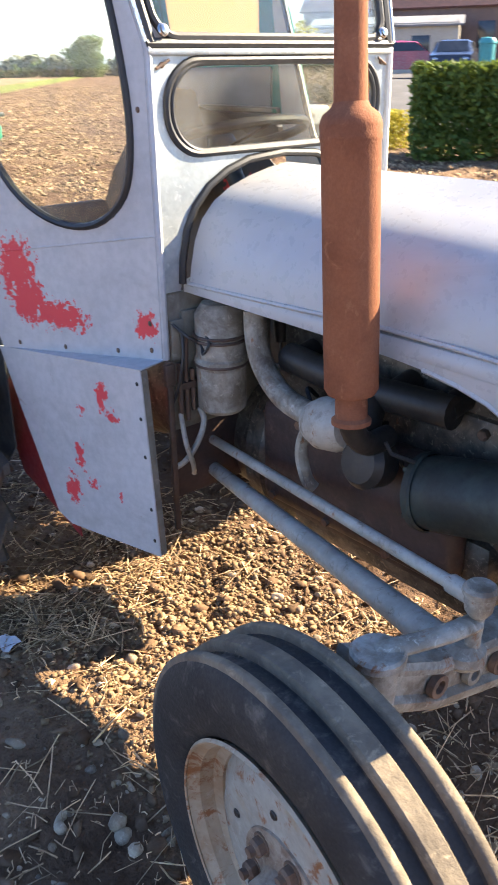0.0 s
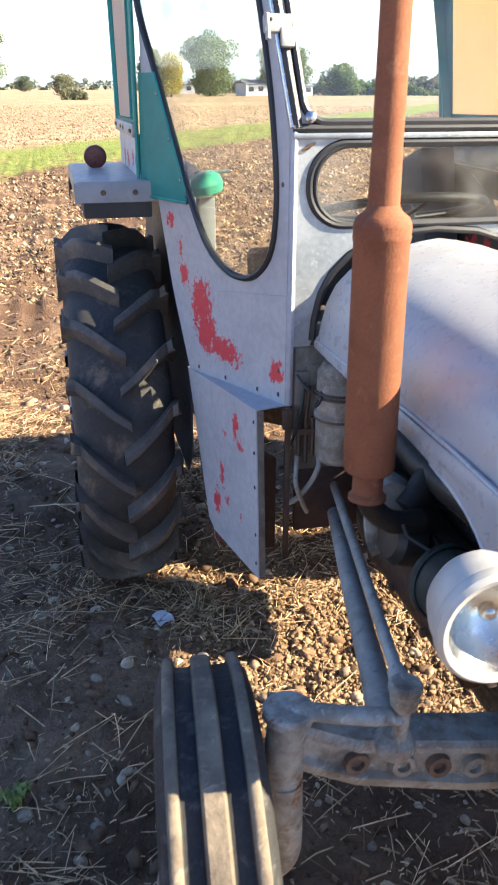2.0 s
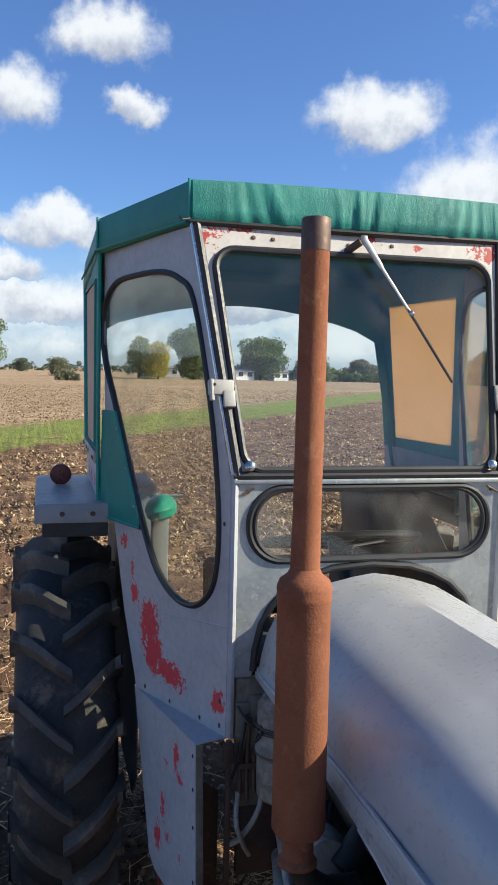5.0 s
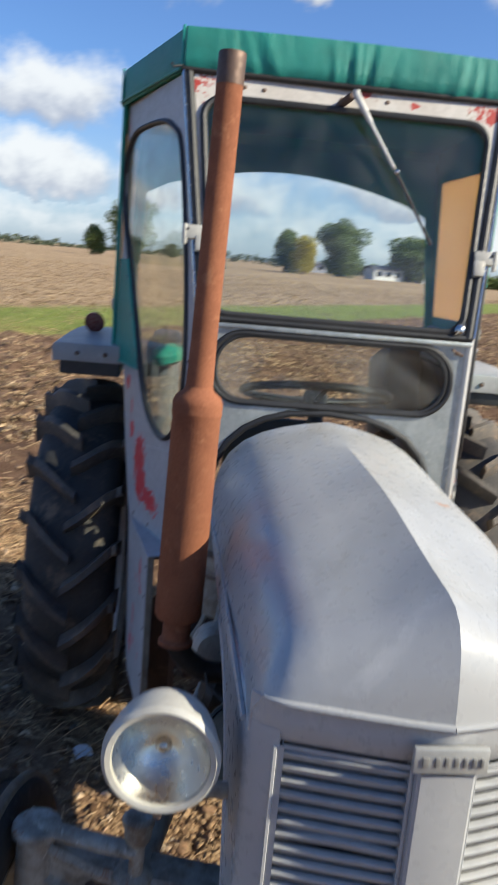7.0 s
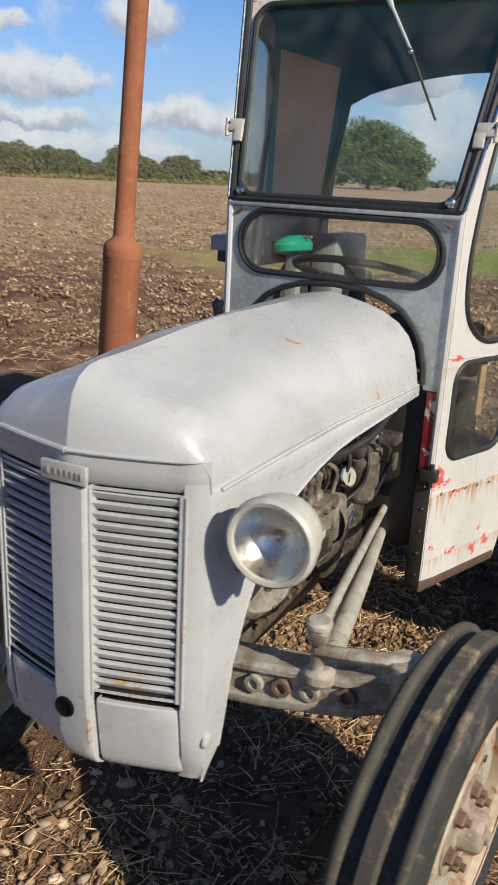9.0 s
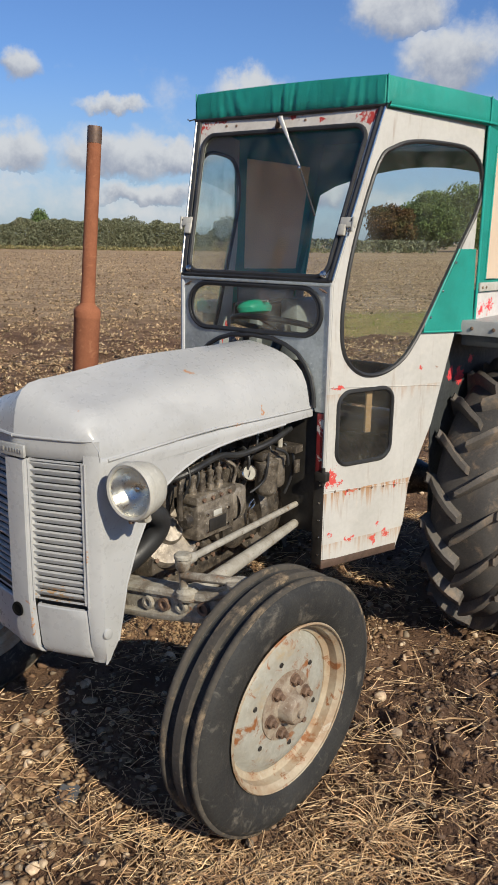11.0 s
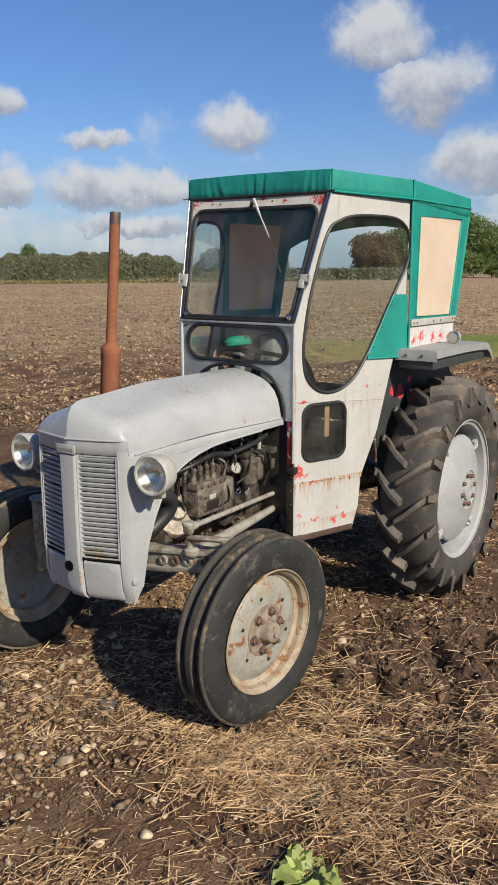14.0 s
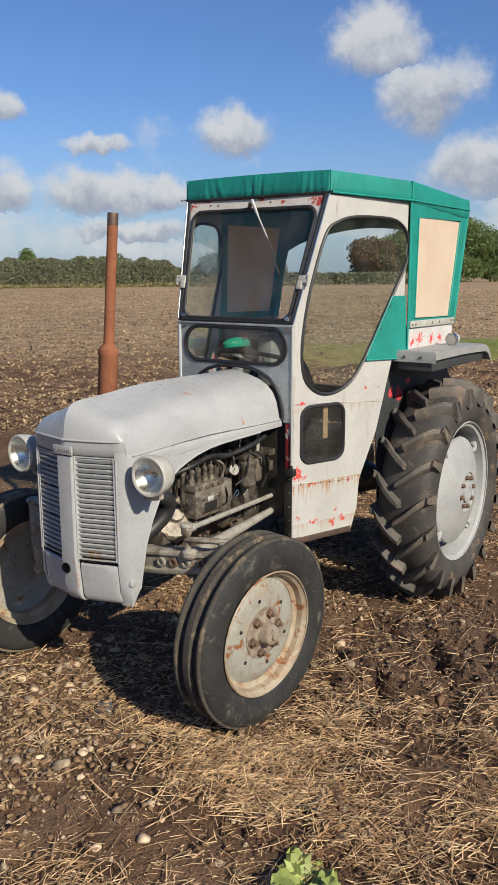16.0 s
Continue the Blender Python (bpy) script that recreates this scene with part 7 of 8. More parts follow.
# upright stubble and clods far out over the field, thinning with distance
r = np.random.RandomState(91)
SPIKES = []
for k in range(6):
    a = r.uniform(0, 6.28)
    b = np.array([[math.cos(a + 2.09 * i), math.sin(a + 2.09 * i), -0.25] for i in range(3)]) * r.uniform(0.35, 0.75, (3, 1))
    SPIKES.append((np.vstack([b, [[r.normal() * 0.35, r.normal() * 0.35, r.uniform(0.5, 1.0)]]]), np.array([(0, 1, 3), (1, 2, 3), (2, 0, 3), (0, 2, 1)])))
P, Q = [], []
for _ in range(90000):
    d, az = 7.0 * (85.0 / 7.0) ** r.rand(), math.radians(r.uniform(125, 242))
    x, y = 2.9 + d * math.cos(az), d * math.sin(az)
    if 9.2 < -0.55 * x - 0.835 * y < 14.2 and -0.835 * x + 0.55 * y > 3.5:
        continue
    size = r.uniform(0.016, 0.055) * (d / 10.0) ** 0.45
    P.append((r.randint(6), x, y, 0.0))
    Q.append(turn3(r.uniform(0, 6.3)) * np.array([1.3, 1.3, 0.9]) * size)
P = np.array(P)
P[:, 3] = ground_z(P[:, 1], P[:, 2])
stub_mat = surface("field_stubble", [(0.46, 0.33, 0.195), (0.16, 0.10, 0.064), (0.70, 0.54, 0.34)], 0.9, 0.0, 2.3, 30, 0.0, 0.001, spec=0.1, island=0.6)
scatter_mesh("field_stubble", *zip(*SPIKES), P, Q, stub_mat, "dry stubble and clods spread over the far field", "stubble")

# stubble tufts, fans of stems from one root
def tuft(seed, n, long, spread):
    r = np.random.RandomState(seed)
    bm = bmesh.new()
    for _ in range(n):
        a, up = r.uniform(0, 6.28), r.uniform(0.15, 1.0)
        L = long * r.uniform(0.5, 1.0)
        d = Vector((math.cos(a) * spread, math.sin(a) * spread, up)).normalized() * L
        s = Vector((r.normal(), r.normal(), 0)) * 0.012
        tube(bm, [s, s + d * 0.5 + Vector((0, 0, 0.01)), s + d + Vector((0, 0, -0.012))], [0.0016, 0.0013, 0.0006], 4)
    return bm


for k, (x, y, n, long, sp) in enumerate(((0.52, -0.50, 38, 0.17, 1.5), (0.66, -0.40, 24, 0.14, 2.0), (1.72, 0.98, 40, 0.20, 1.6), (1.95, 0.90, 26, 0.18, 2.2), (2.44, 0.08, 34, 0.10, 1.2), (1.35, 1.25, 22, 0.14, 1.8), (2.35, 1.75, 24, 0.16, 2.2))):
    z = float(ground_z(x, y))
    ob = part("straw_tuft", tuft(200 + k, n, long, sp), straw_mat)
    ob.location = (x, y, z - 0.005)
    tagged(ob, "dry tuft of straw stubble on the soil", "straw tuft", "straw tufts")

# slate flake, scrap of white paper
bm = bmesh.new()
plate(bm, [(-0.05, -0.03), (0.02, -0.038), (0.055, -0.01), (0.045, 0.028), (-0.02, 0.035), (-0.055, 0.012)], [], lambda a, b, h: Vector((a, b, h)), 0.012)
slate = part("slate_piece", bm, surface("slate", [(0.16, 0.165, 0.165), (0.11, 0.115, 0.12)], 0.6, 0.0, 20, 80, 0.3, 0.003))
slate.location, slate.rotation_euler = (2.14, 0.12, float(ground_z(2.14, 0.12)) + 0.006), (0.12, -0.1, 0.7)
tagged(slate, "flat piece of dark grey slate on the soil", "stone")
bm = bmesh.new()
grid(bm, [[Vector((0.02 * i, 0.018 * j, 0.008 * math.sin(i * 2.1 + j * 1.3))) for j in range(4)] for i in range(4)])
paper = part("paper_scrap", thicken(bm, 0.0012), surface("white_paper", [(0.72, 0.73, 0.75), (0.62, 0.63, 0.66)], 0.8, 0.0, 20, 80, 0.1, 0.001))
paper.location, paper.rotation_euler = (0.54, -0.66, float(ground_z(0.56, -0.63)) + 0.012), (0.1, 0.1, 0.4)
tagged(paper, "crumpled scrap of white paper on the soil", "litter")

# weeds: rosettes of lobed leaves
leaf_mat = surface("weed_leaf", [(0.33, 0.40, 0.10), (0.42, 0.46, 0.16)], 0.5, 0.0, 30, 120, 0.3, 0.003, island=0.25, trans=((0.30, 0.42, 0.08), 0.25))


def weed(x, y, r, n, seed):
    rr = random.Random(seed)
    root = holder("weed_plant", None, (x, y, float(ground_z(x, y))))
    for k in range(n):
        a, L = 2 * math.pi * k / n * 2.4 + rr.uniform(-0.2, 0.2), r * rr.uniform(0.6, 1.0)
        w, rise = L * rr.uniform(0.28, 0.4), rr.uniform(0.25, 0.8)
        rows = []
        for i in range(7):
            t = i / 6
            wide = w * math.sin(math.pi * min(1.0, 0.12 + t * 0.86)) * (1 + 0.18 * math.sin(t * 19 + k))
            row = []
            for j in (-1, -0.5, 0, 0.5, 1):
                p = Vector((L * t, wide * j, 0.01 + rise * L * math.sin(t * 2.2) * 0.55 + 0.12 * wide * abs(j) + 0.012 * math.sin(t * 14 + j * 3 + k)))
                row.append(Matrix.Rotation(a, 3, "Z") @ p)
            rows.append(row)
        part("leaf", thicken(grid(B(), rows), 0.0015), leaf_mat, root)
    tagged(root, "low green weed with crinkled lobed leaves", "plant", "weeds")


weed(2.51, 1.32, 0.125, 15, 3)
weed(1.23, -1.08, 0.055, 7, 4)


# ---- hedges, trees and houses round the field ----
def leaf_material(name, a, b, c):
    return surface(name, [a, b, c], 0.6, 0.0, 0.35, 3.0, 0.0, 0.001, spec=0.2, island=0.38, trans=(tuple(v * 1.5 for v in b), 0.22))


LEAF = {"green": leaf_material("tree_leaves", (0.125, 0.175, 0.065), (0.175, 0.225, 0.085), (0.095, 0.14, 0.055)),
        # hedge greens raised and greyed: aerial haze is mixed into the leaf colour
        "hedge": leaf_material("hazed_hedge_leaves", (0.175, 0.185, 0.115), (0.22, 0.225, 0.14), (0.215, 0.18, 0.125)),
        "yellow": leaf_material("autumn_yellow_leaves", (0.46, 0.38, 0.06), (0.36, 0.32, 0.06), (0.25, 0.26, 0.06)),
        "straw": leaf_material("dry_rough_grass", (0.30, 0.25, 0.12), (0.24, 0.22, 0.10), (0.20, 0.20, 0.08)),
        "red": leaf_material("autumn_red_leaves", (0.15, 0.075, 0.035), (0.085, 0.085, 0.03), (0.20, 0.09, 0.045)),
        # far leaves paler and bluer, with the haze of distance painted in
        "distant": leaf_material("hazed_distant_leaves", (0.12, 0.15, 0.10), (0.15, 0.175, 0.12), (0.10, 0.13, 0.095)),
        "trim": leaf_material("garden_hedge_leaves", (0.06, 0.12, 0.03), (0.12, 0.16, 0.03), (0.045, 0.09, 0.025))}
bark = surface("tree_bark", [(0.11, 0.085, 0.06), (0.07, 0.055, 0.04)], 0.9, 0.0, 3.0, 20, 0.6, 0.02)


def leaf_cloud(name, pts, size, material, seed):
    """Many small folded leaf sprays at the given places, as one mesh object."""
    r = np.random.RandomState(seed)
    n = len(pts)
    d1 = r.normal(size=(n, 3))
    d1 /= np.linalg.norm(d1, axis=1)[:, None]
    d2 = np.cross(d1, r.normal(size=(n, 3)))
    d2 /= np.linalg.norm(d2, axis=1)[:, None]
    s = size * r.uniform(0.5, 1.3, size=(n, 1))
    d1, d2 = d1 * s, d2 * s * 0.75
    lift = np.cross(d1, d2) / np.maximum(1e-6, s) * 0.35
    V = np.stack([pts - d1, pts - d2 * 0.6 + lift, pts + d1, pts + d2 * 0.6 + lift * 0.5], 1).reshape(-1, 3)
    F = np.arange(4 * n).reshape(n, 4)
    F = np.concatenate([F[:, [0, 1, 2]], F[:, [0, 2, 3]]])
    me = bpy.data.meshes.new(name)
    me.vertices.add(len(V))
    me.vertices.foreach_set("co", V.ravel())
    me.loops.add(F.size)
    me.loops.foreach_set("vertex_index", F.ravel())
    me.polygons.add(len(F))
    me.polygons.foreach_set("loop_start", np.arange(0, F.size, 3))
    me.update(calc_edges=True)
    me.materials.append(material)
    return new(name, me)


def polar(az, dist):
    return 2.9 + dist * math.cos(radians(az)), dist * math.sin(radians(az))


def tree(az, dist, tall, wide, leaf, label, seed, n=2600, low=0.08, category="tree"):
    """A tapered trunk with limbs, and a crown of leaf sprays in uneven lobes."""
    x, y = polar(az, dist)
    r = np.random.RandomState(seed)
    root = holder("tree", None, (x, y, -0.1))
    bm = B()
    tube(bm, [(0, 0, 0), (0.1, 0, tall * 0.2), (0.0, 0.1, tall * 0.45), (0.1, 0, tall * 0.8)], [tall * 0.030, tall * 0.022, tall * 0.014, tall * 0.004], 8)
    lobes = []
    for k in range(24):
        a, h = r.uniform(0, 6.28), r.uniform(low + 0.08, 0.86)
        out = wide * 0.5 * r.uniform(0.2, 0.82) * math.sin(math.pi * min(1, max(0.15, (h - low) / (1.02 - low)))) ** 0.5
        c = np.array([math.cos(a) * out, math.sin(a) * out, tall * h])
        lobes.append((c, wide * r.uniform(0.17, 0.30), tall * r.uniform(0.11, 0.20)))
        tube(bm, [(0, 0, tall * h * 0.55), tuple(c * [0.5, 0.5, 0.85]), tuple(c)], [tall * 0.010, tall * 0.007, tall * 0.002], 6)
    lobes.append((np.array([0, 0, tall * 0.84]), wide * 0.22, tall * 0.16))
    lobes.append((np.array([0, 0, tall * (low + 0.3)]), wide * 0.34, tall * 0.22))
    part("trunk", bm, bark, root)
    pts = []
    for c, rw, rh in lobes:
        m = 3 * n // len(lobes)
        d = r.normal(size=(m, 3))
        d /= np.linalg.norm(d, axis=1)[:, None]
        rad = r.uniform(0.40, 1.08, size=(m, 1)) ** 0.6
        pts.append(c + d * rad * np.array([rw, rw, rh]))
    m = n
    d = r.normal(size=(m, 3))
    d /= np.linalg.norm(d, axis=1)[:, None]
    pts.append(np.array([0, 0, tall * (0.5 + low * 0.5)]) + d * r.rand(m, 1) ** 0.4 * np.array([wide * 0.40, wide * 0.40, tall * (0.44 - low * 0.5)]))
    crown = leaf_cloud("crown", np.concatenate(pts), min(0.27, max(0.17, wide * 0.036)), LEAF[leaf], seed + 1)
    crown.parent = root
    tagged(root, label, category)
    return root


def hedge(name, a, b, tall, thick, leaf, label, seed, per_m, size, uneven=0.3, category="hedge"):
    """A long hedge of leaf sprays with an uneven top, between two places."""
    r = np.random.RandomState(seed)
    a, b = np.array(a), np.array(b)
    L = np.linalg.norm(b - a)
    n = int(L * per_m)
    t = r.rand(n)
    top = tall * (1 - uneven * 0.5 + uneven * (0.55 * vnoise(t * L / 4.6, t * 0 + seed, seed) + 0.30 * vnoise(t * L / 1.7, t * 0, seed + 3) + 0.15 * vnoise(t * L / 0.6, t * 0, seed + 5)))
    h = r.rand(n) ** 0.75
    across = (r.rand(n) - 0.5) * thick * (1 - 0.45 * h ** 3)
    side = np.array([-(b - a)[1], (b - a)[0]]) / L
    p = a + (b - a) * t[:, None] + side * across[:, None]
    ob = leaf_cloud(name, np.column_stack([p, h * top]), size, LEAF[leaf], seed)
    tagged(ob, label, category, kind="stuff")
    return ob


hedge("field_hedge", polar(-122, 104), polar(-148, 118), 3.6, 3.0, "hedge", "overgrown green and brown hedge along the field edge", 31, 2000, 0.14, 0.42)
hedge("clipped_hedge", polar(-147, 120), polar(-157, 132), 1.9, 1.6, "hedge", "clipped low hedge at the far side of the field", 32, 130, 0.30, 0.08)
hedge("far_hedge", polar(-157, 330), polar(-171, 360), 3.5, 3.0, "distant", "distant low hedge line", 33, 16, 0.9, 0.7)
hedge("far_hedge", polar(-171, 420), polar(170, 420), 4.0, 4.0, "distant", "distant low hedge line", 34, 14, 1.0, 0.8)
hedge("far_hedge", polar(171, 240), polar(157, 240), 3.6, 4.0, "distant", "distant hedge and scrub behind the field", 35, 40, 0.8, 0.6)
hedge("far_hedge", polar(160, 200), polar(140, 170), 4.2, 4.0, "hedge", "distant tall hedge behind the field", 36, 60, 0.7, 0.6)
hedge("far_hedge", polar(179.5, 118), polar(177.9, 118), 2.2, 2.4, "hedge", "clump of low bushes in the field", 37, 300, 0.28, 0.5)
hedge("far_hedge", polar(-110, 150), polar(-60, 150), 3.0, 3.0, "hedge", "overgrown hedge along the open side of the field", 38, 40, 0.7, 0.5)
hedge("far_hedge", polar(168, 190), polar(150, 185), 3.4, 4.0, "green", "distant tree line behind white sheds", 43, 90, 0.5, 0.9)
# rough grass foot of the field hedge
hedge("hedge_foot_grass", polar(-122, 101), polar(-150, 115), 0.55, 2.5, "straw", "dry rough grass along the hedge foot", 39, 80, 0.18, 0.4)

tree(-130.6, 108, 5.0, 3.4, "green", "small round tree rising from the hedge", 51, 1500)
tree(-143, 116, 4.8, 5.0, "hedge", "bushy tree in the hedge", 52, 1500)
tree(-136.5, 114, 4.5, 5.0, "hedge", "bushy hawthorn in the hedge", 66, 1500)
tree(-153.8, 150, 8.2, 9.5, "red", "broad tree turning red-brown in autumn", 53, 4200)
tree(-156.6, 158, 10.6, 14.0, "green", "large dark green tree in a clump", 54, 7000, 0.05)
tree(-159.2, 160, 12.0, 15.0, "green", "large dark green tree in a clump", 55, 7500, 0.05)
tree(-161.6, 166, 9.5, 11.0, "green", "large green tree at the clump's end", 56, 4500, 0.05)
tree(-175.9, 170, 11.8, 9.6, "green", "lone broad green tree in the field", 57, 3600, 0.12)
tree(-173.4, 172, 6.2, 5.4, "green", "smaller green tree beside a lone one", 58, 1800, 0.05)
tree(172.5, 150, 7.0, 5.0, "yellow", "small tree with bright yellow autumn leaves", 59, 2200, 0.02)
tree(170.0, 160, 11.0, 9.0, "green", "tall rounded green tree", 60, 3600, 0.08)
tree(173.8, 165, 8.5, 6.0, "green", "green tree behind a yellow one", 67, 2000, 0.05)
tree(165.4, 175, 9.4, 11.0, "green", "wide green tree beside white sheds", 61, 3600, 0.05)
tree(161.6, 180, 6.0, 8.0, "green", "low spreading green tree", 62, 2200, 0.02)
tree(158.4, 190, 5.2, 7.0, "hedge", "low spreading green tree", 63, 1800, 0.02)
tree(150.2, 170, 7.2, 8.0, "green", "green tree on the field's edge", 64, 2200, 0.02)
tree(179.2, 175, 4.0, 5.0, "hedge", "low bush on the horizon", 65, 1200, 0.02)
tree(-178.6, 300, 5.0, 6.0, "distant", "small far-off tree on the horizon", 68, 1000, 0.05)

# grass on the strip
r = np.random.RandomState(77)
G = []
while len(G) < 9000:
    s, q = r.uniform(3.4, 34), r.uniform(9.4, 14.2)
    if r.rand() > min(1.0, 9.0 / (s + 3)) * (0.55 if s < 5 else 1.0):
        continue
    G.append((-0.835 * s - 0.55 * q, 0.55 * s - 0.835 * q))
G = np.array(G)
blade_v = np.array([(-0.006, 0, 0), (0.006, 0, 0), (0.004, 0.02, 0.6), (-0.004, 0.02, 0.6), (0.0, 0.14, 1.0)])
blade_f = np.array([(0, 1, 2), (0, 2, 3), (3, 2, 4)])
grass_mat = surface("strip_grass", [(0.19, 0.25, 0.05), (0.27, 0.30, 0.08), (0.38, 0.33, 0.13)], 0.7, 0.0, 0.8, 8, 0.0, 0.001, spec=0.2, island=0.4, trans=((0.25, 0.28, 0.06), 0.25))
P, Q = [], []
for (x, y), z in zip(G, ground_z(G[:, 0], G[:, 1])):
    for _ in range(3):
        P.append((0, x + r.normal() * 0.06, y + r.normal() * 0.06, z))
        Q.append(turn3(r.uniform(0, 6.3), r.uniform(-0.5, 0.5)) * np.array([2.2, 1.0, 1.0]) * r.uniform(0.04, 0.12))
scatter_mesh("strip_grass", [blade_v], [blade_f], P, Q, grass_mat, "rough green and yellow grass on an unploughed strip", "grass")

# white sheds behind the field
shed_white = surface("white_shed_wall", [(0.72, 0.73, 0.74), (0.62, 0.63, 0.64)], 0.7, 0.0, 0.6, 6, 0.1, 0.01)
shed_roof = surface("grey_shed_roof", [(0.20, 0.20, 0.21), (0.15, 0.15, 0.16)], 0.8, 0.0, 0.6, 6, 0.1, 0.01)
dark_pane = surface("dark_window_pane", [(0.03, 0.035, 0.04), (0.05, 0.055, 0.06)], 0.15, 0.0, 2.0, 9, 0.0, 0.001)


def shed(az, dist, long, wide, tall, turn, label, wall=None, roof_mat=None, ridge=1.0, windows=3):
    x, y = polar(az, dist)
    root = holder("shed", None, (x, y, 0))
    root.rotation_euler = (0, 0, radians(turn))
    bm = B()
    box(bm, (0, 0, tall / 2), (long, wide, tall))
    wl = part("wall", bm, wall or shed_white, root)
    bm = B()
    e = 0.25
    rows = [[Vector((s * (long / 2 + e), y0, z0)) for s in (-1, 1)] for y0, z0 in ((-wide / 2 - e, tall - 0.1), (0, tall + ridge), (wide / 2 + e, tall - 0.1))]
    grid(bm, rows)
    for s in (-1, 1):
        bm.faces.new([bm.verts.new((s * long / 2, yy, zz)) for yy, zz in ((-wide / 2, tall), (0, tall + ridge * 0.95), (wide / 2, tall))])
    part("roof", thicken(bm, 0.12), roof_mat or shed_roof, root)
    for k in range(windows):
        for s in (-1, 1):
            bm = B()
            box(bm, (-long / 2 + long * (k + 0.5) / windows, s * (wide / 2 + 0.02), tall * 0.55), (1.1, 0.05, tall * 0.4), 0.01)
            part("window", bm, dark_pane, root)
    tagged(root, label, "building")
    return root


shed(167.1, 172, 6.5, 4, 2.2, 108, "long low white shed with dark windows", ridge=0.6)
shed(164.2, 176, 3.5, 3, 1.9, 104, "small white shed beside trees", ridge=0.5, windows=2)
shed(172.0, 215, 8, 4, 2.2, 82, "low white building behind a yellow tree", ridge=0.5)

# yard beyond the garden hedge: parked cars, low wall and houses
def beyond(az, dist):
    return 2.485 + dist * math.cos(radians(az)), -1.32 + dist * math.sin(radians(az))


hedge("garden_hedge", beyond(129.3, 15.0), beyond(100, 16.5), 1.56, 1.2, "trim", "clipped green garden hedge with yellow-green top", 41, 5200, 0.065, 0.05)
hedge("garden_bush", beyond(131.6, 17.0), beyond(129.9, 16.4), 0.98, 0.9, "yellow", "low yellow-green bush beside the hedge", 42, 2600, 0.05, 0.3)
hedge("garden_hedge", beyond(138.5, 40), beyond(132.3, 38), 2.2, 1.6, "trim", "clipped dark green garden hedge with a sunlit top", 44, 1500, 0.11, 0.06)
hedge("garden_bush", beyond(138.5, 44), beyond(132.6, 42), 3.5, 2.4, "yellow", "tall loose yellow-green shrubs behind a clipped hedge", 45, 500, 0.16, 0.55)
brick = surface("brown_brick_wall", [(0.19, 0.12, 0.095), (0.15, 0.095, 0.08), (0.23, 0.15, 0.12)], 0.85, 0.0, 1.5, 14, 0.3, 0.01)
tiles = surface("red_brown_roof_tiles", [(0.14, 0.06, 0.05), (0.10, 0.045, 0.04)], 0.8, 0.0, 2.0, 12, 0.3, 0.02)
# raised yard beyond the hedge, with a sloping bank
asphalt = surface("grey_yard_gravel", [(0.10, 0.092, 0.085), (0.075, 0.07, 0.066), (0.14, 0.13, 0.12)], 0.9, 0.0, 0.8, 14, 0.4, 0.01)
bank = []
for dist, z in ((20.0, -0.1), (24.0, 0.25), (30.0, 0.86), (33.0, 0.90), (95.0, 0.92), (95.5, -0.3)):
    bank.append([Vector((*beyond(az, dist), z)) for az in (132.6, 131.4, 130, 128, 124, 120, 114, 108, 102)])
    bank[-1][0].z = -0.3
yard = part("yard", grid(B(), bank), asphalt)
tagged(yard, "raised grey gravel yard behind the garden hedge", "yard", kind="structure")
pale = surface("pale_render", [(0.46, 0.40, 0.33), (0.40, 0.35, 0.29)], 0.8, 0.0, 1.0, 9, 0.1, 0.01)
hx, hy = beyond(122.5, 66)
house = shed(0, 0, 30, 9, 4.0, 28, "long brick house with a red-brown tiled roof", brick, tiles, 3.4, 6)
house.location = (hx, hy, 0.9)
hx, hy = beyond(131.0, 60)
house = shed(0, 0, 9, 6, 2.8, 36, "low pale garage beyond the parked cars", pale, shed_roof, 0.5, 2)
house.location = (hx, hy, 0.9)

tyre_black = M["rubber"]


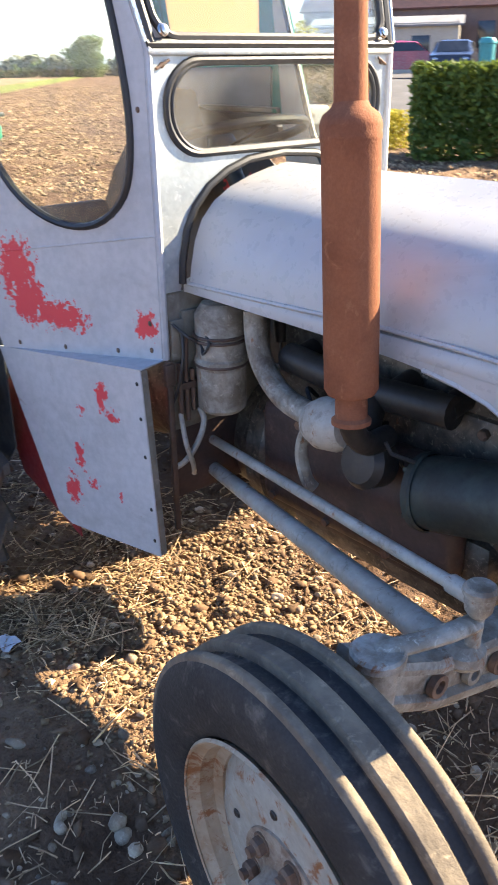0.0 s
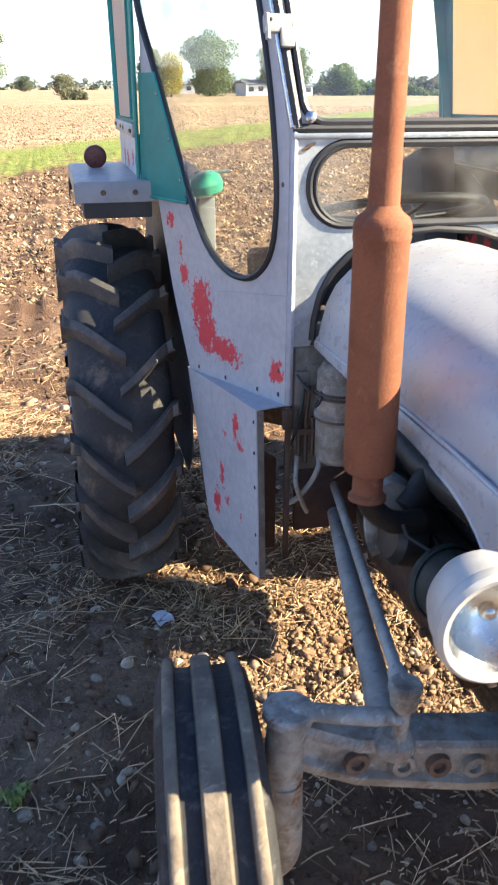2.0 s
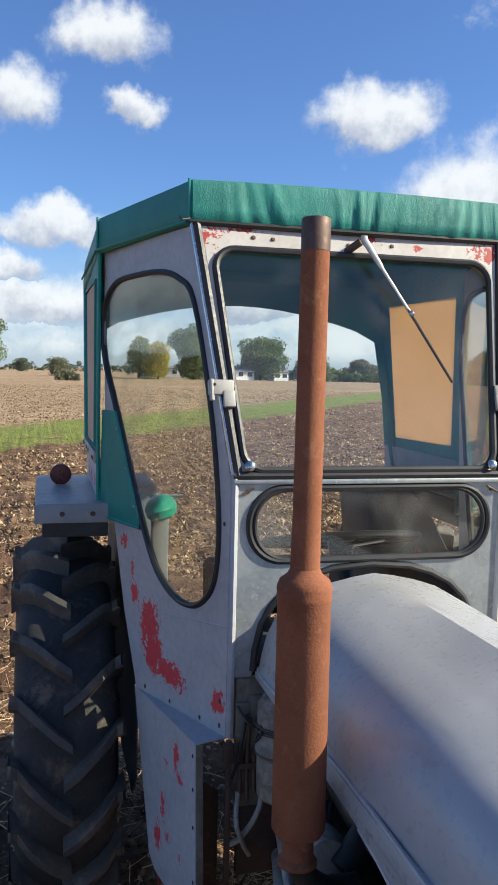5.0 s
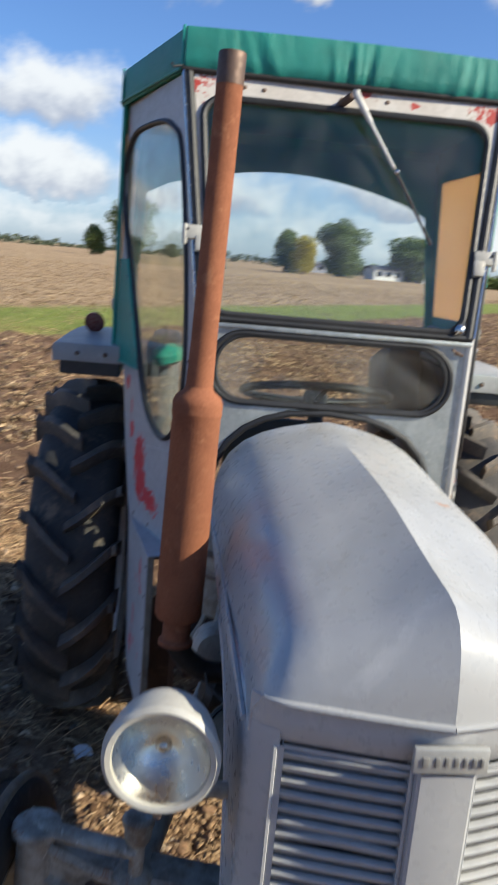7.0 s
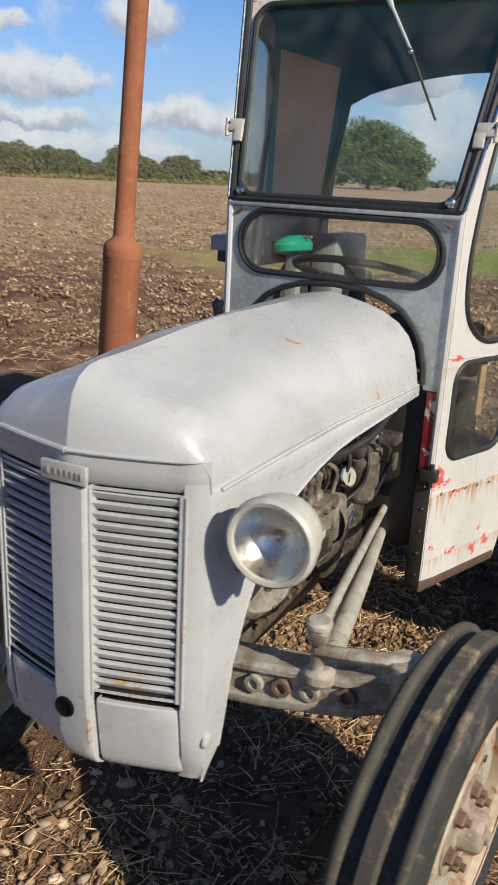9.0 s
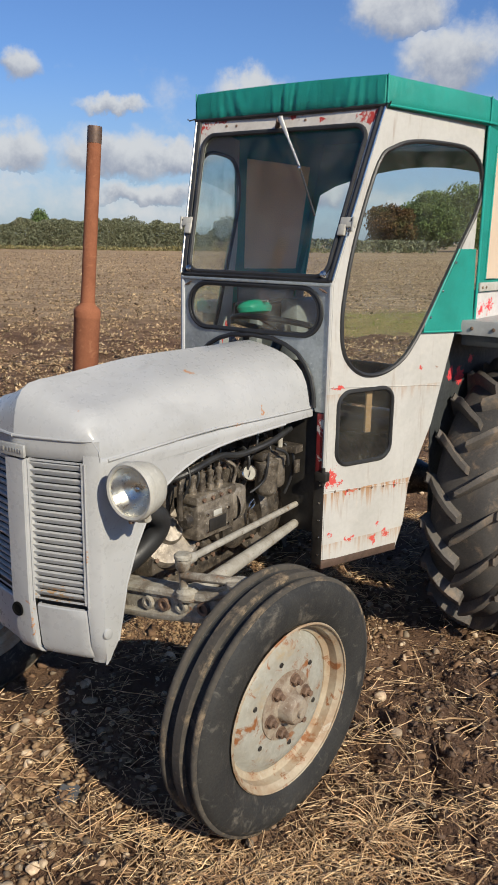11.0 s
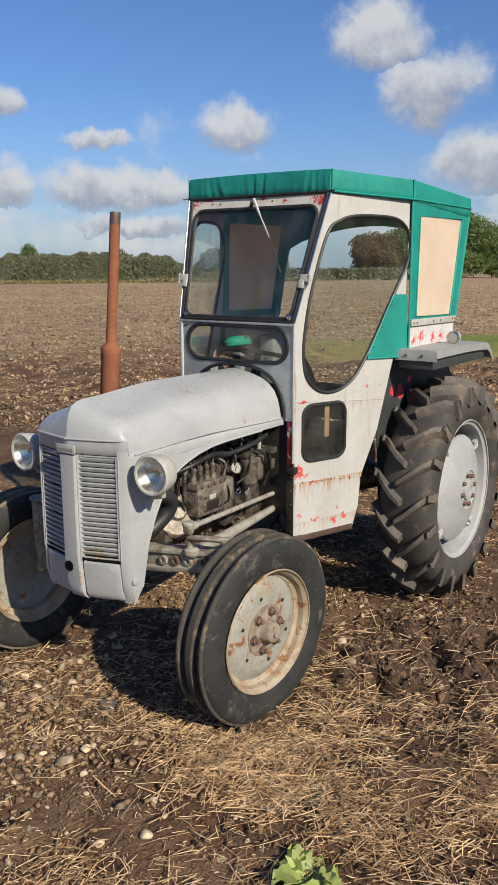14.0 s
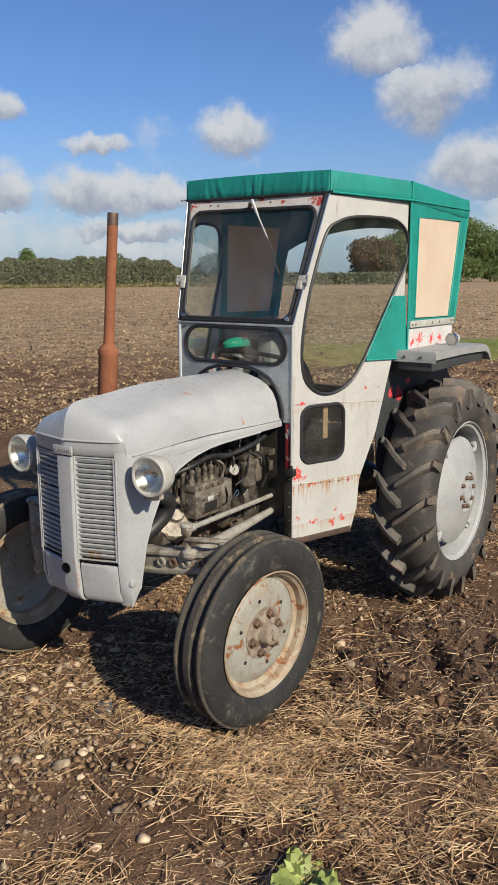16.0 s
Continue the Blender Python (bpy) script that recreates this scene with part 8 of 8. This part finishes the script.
def car(az, dist, turn, paint, label):
    x, y = beyond(az, dist)
    root = holder("car", None, (x, y, 0.91))
    root.rotation_euler = (0, 0, radians(turn))
    body = [(-2.05, 0.45), (-2.08, 0.80), (-1.95, 0.98), (-1.30, 1.02), (-0.75, 1.40), (0.0, 1.47), (0.75, 1.40), (1.25, 0.98), (1.95, 0.86), (2.12, 0.62), (2.08, 0.35), (-2.05, 0.32)]
    bm = B()
    rows = []
    for yy, k in ((-0.84, 0.0), (-0.80, 0.6), (-0.62, 1.0), (0.0, 1.03), (0.62, 1.0), (0.80, 0.6), (0.84, 0.0)):
        rows.append([Vector((px * (1.0 if pz < 1.0 else 0.97), yy * (1.0 if pz < 1.03 else 0.86), pz if k >= 1 else (0.98 + (pz - 0.98) * (0.55 + 0.45 * k) if pz > 0.98 else pz))) for px, pz in body + body[:1]])
    grid(bm, rows)
    for row in (rows[0], rows[-1]):
        bm.faces.new([bm.verts.new(p) for p in row[:-1]])
    part("body", bm, surface(paint[0], [paint[1], tuple(c * 0.8 for c in paint[1])], 0.25, 0.0, 2.0, 20, 0.0, 0.001, coat=0.6), root, "", 40)
    for pts in ([(-1.22, 1.05), (-0.76, 1.385), (-0.70, 1.385), (-0.70, 1.05)], [(-0.64, 1.05), (-0.64, 1.39), (0.66, 1.385), (1.12, 1.05)]):
        for s in (1, -1):
            bm = plate(B(), pts, [], lambda a, b, h: Vector((a, s * (0.815 - 0.10 * (b - 1.0) / 0.4 + h), b)), 0.012)
            part("side_window", bm, dark_pane, root)
    bm = grid(B(), [[Vector((1.24 + 0.01, yy, 1.01)), Vector((0.77 + 0.01, yy * 0.9, 1.395))] for yy in (-0.66, 0.0, 0.66)])
    part("windscreen", thicken(bm, 0.01), dark_pane, root)
    bm = grid(B(), [[Vector((-1.31, yy, 1.04)), Vector((-0.77, yy * 0.9, 1.40))] for yy in (-0.66, 0.0, 0.66)])
    part("rear_window", thicken(bm, 0.01), dark_pane, root)
    for wx in (-1.28, 1.30):
        for s in (1, -1):
            w = holder("wheel", root, (0, 0, 0))
            m = Matrix.Translation((wx, s * 0.76, 0.31)) @ Matrix.Rotation(radians(-90 * s), 4, "X")
            part("tyre", lathe(B(), [(0.19, 0.09), (0.28, 0.10), (0.31, 0.07), (0.31, -0.07), (0.28, -0.1)], m, 20), tyre_black, w)
            part("rim", lathe(B(), [(0.0, 0.095), (0.10, 0.09), (0.19, 0.098), (0.2, 0.08)], m, 20), "chrome", w)
    for s in (1, -1):
        bm = B()
        bmesh.ops.create_uvsphere(bm, u_segments=12, v_segments=8, radius=0.12, matrix=Matrix.Translation((2.02, s * 0.62, 0.70)) @ Matrix.Diagonal((0.5, 1.2, 0.7, 1)))
        part("headlight", bm, "chrome", root)
    tagged(root, label, "car")


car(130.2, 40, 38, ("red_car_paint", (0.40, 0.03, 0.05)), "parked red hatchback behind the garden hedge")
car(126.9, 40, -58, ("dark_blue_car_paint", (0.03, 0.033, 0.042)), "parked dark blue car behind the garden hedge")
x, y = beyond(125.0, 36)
bm = lathe(B(), [(0.0, 0.0), (0.25, 0.0), (0.28, 0.1), (0.30, 1.2), (0.33, 1.22), (0.33, 1.3), (0.26, 1.42), (0.0, 1.46)], Matrix.Translation((0, 0, 0)), 20)
bt = part("water_butt", bm, surface("turquoise_plastic", [(0.03, 0.30, 0.30), (0.025, 0.24, 0.25)], 0.5, 0.0, 3, 20, 0.05, 0.002))
bt.location = (x, y, 0.90)
tagged(bt, "turquoise plastic water butt beside a parked car", "barrel")
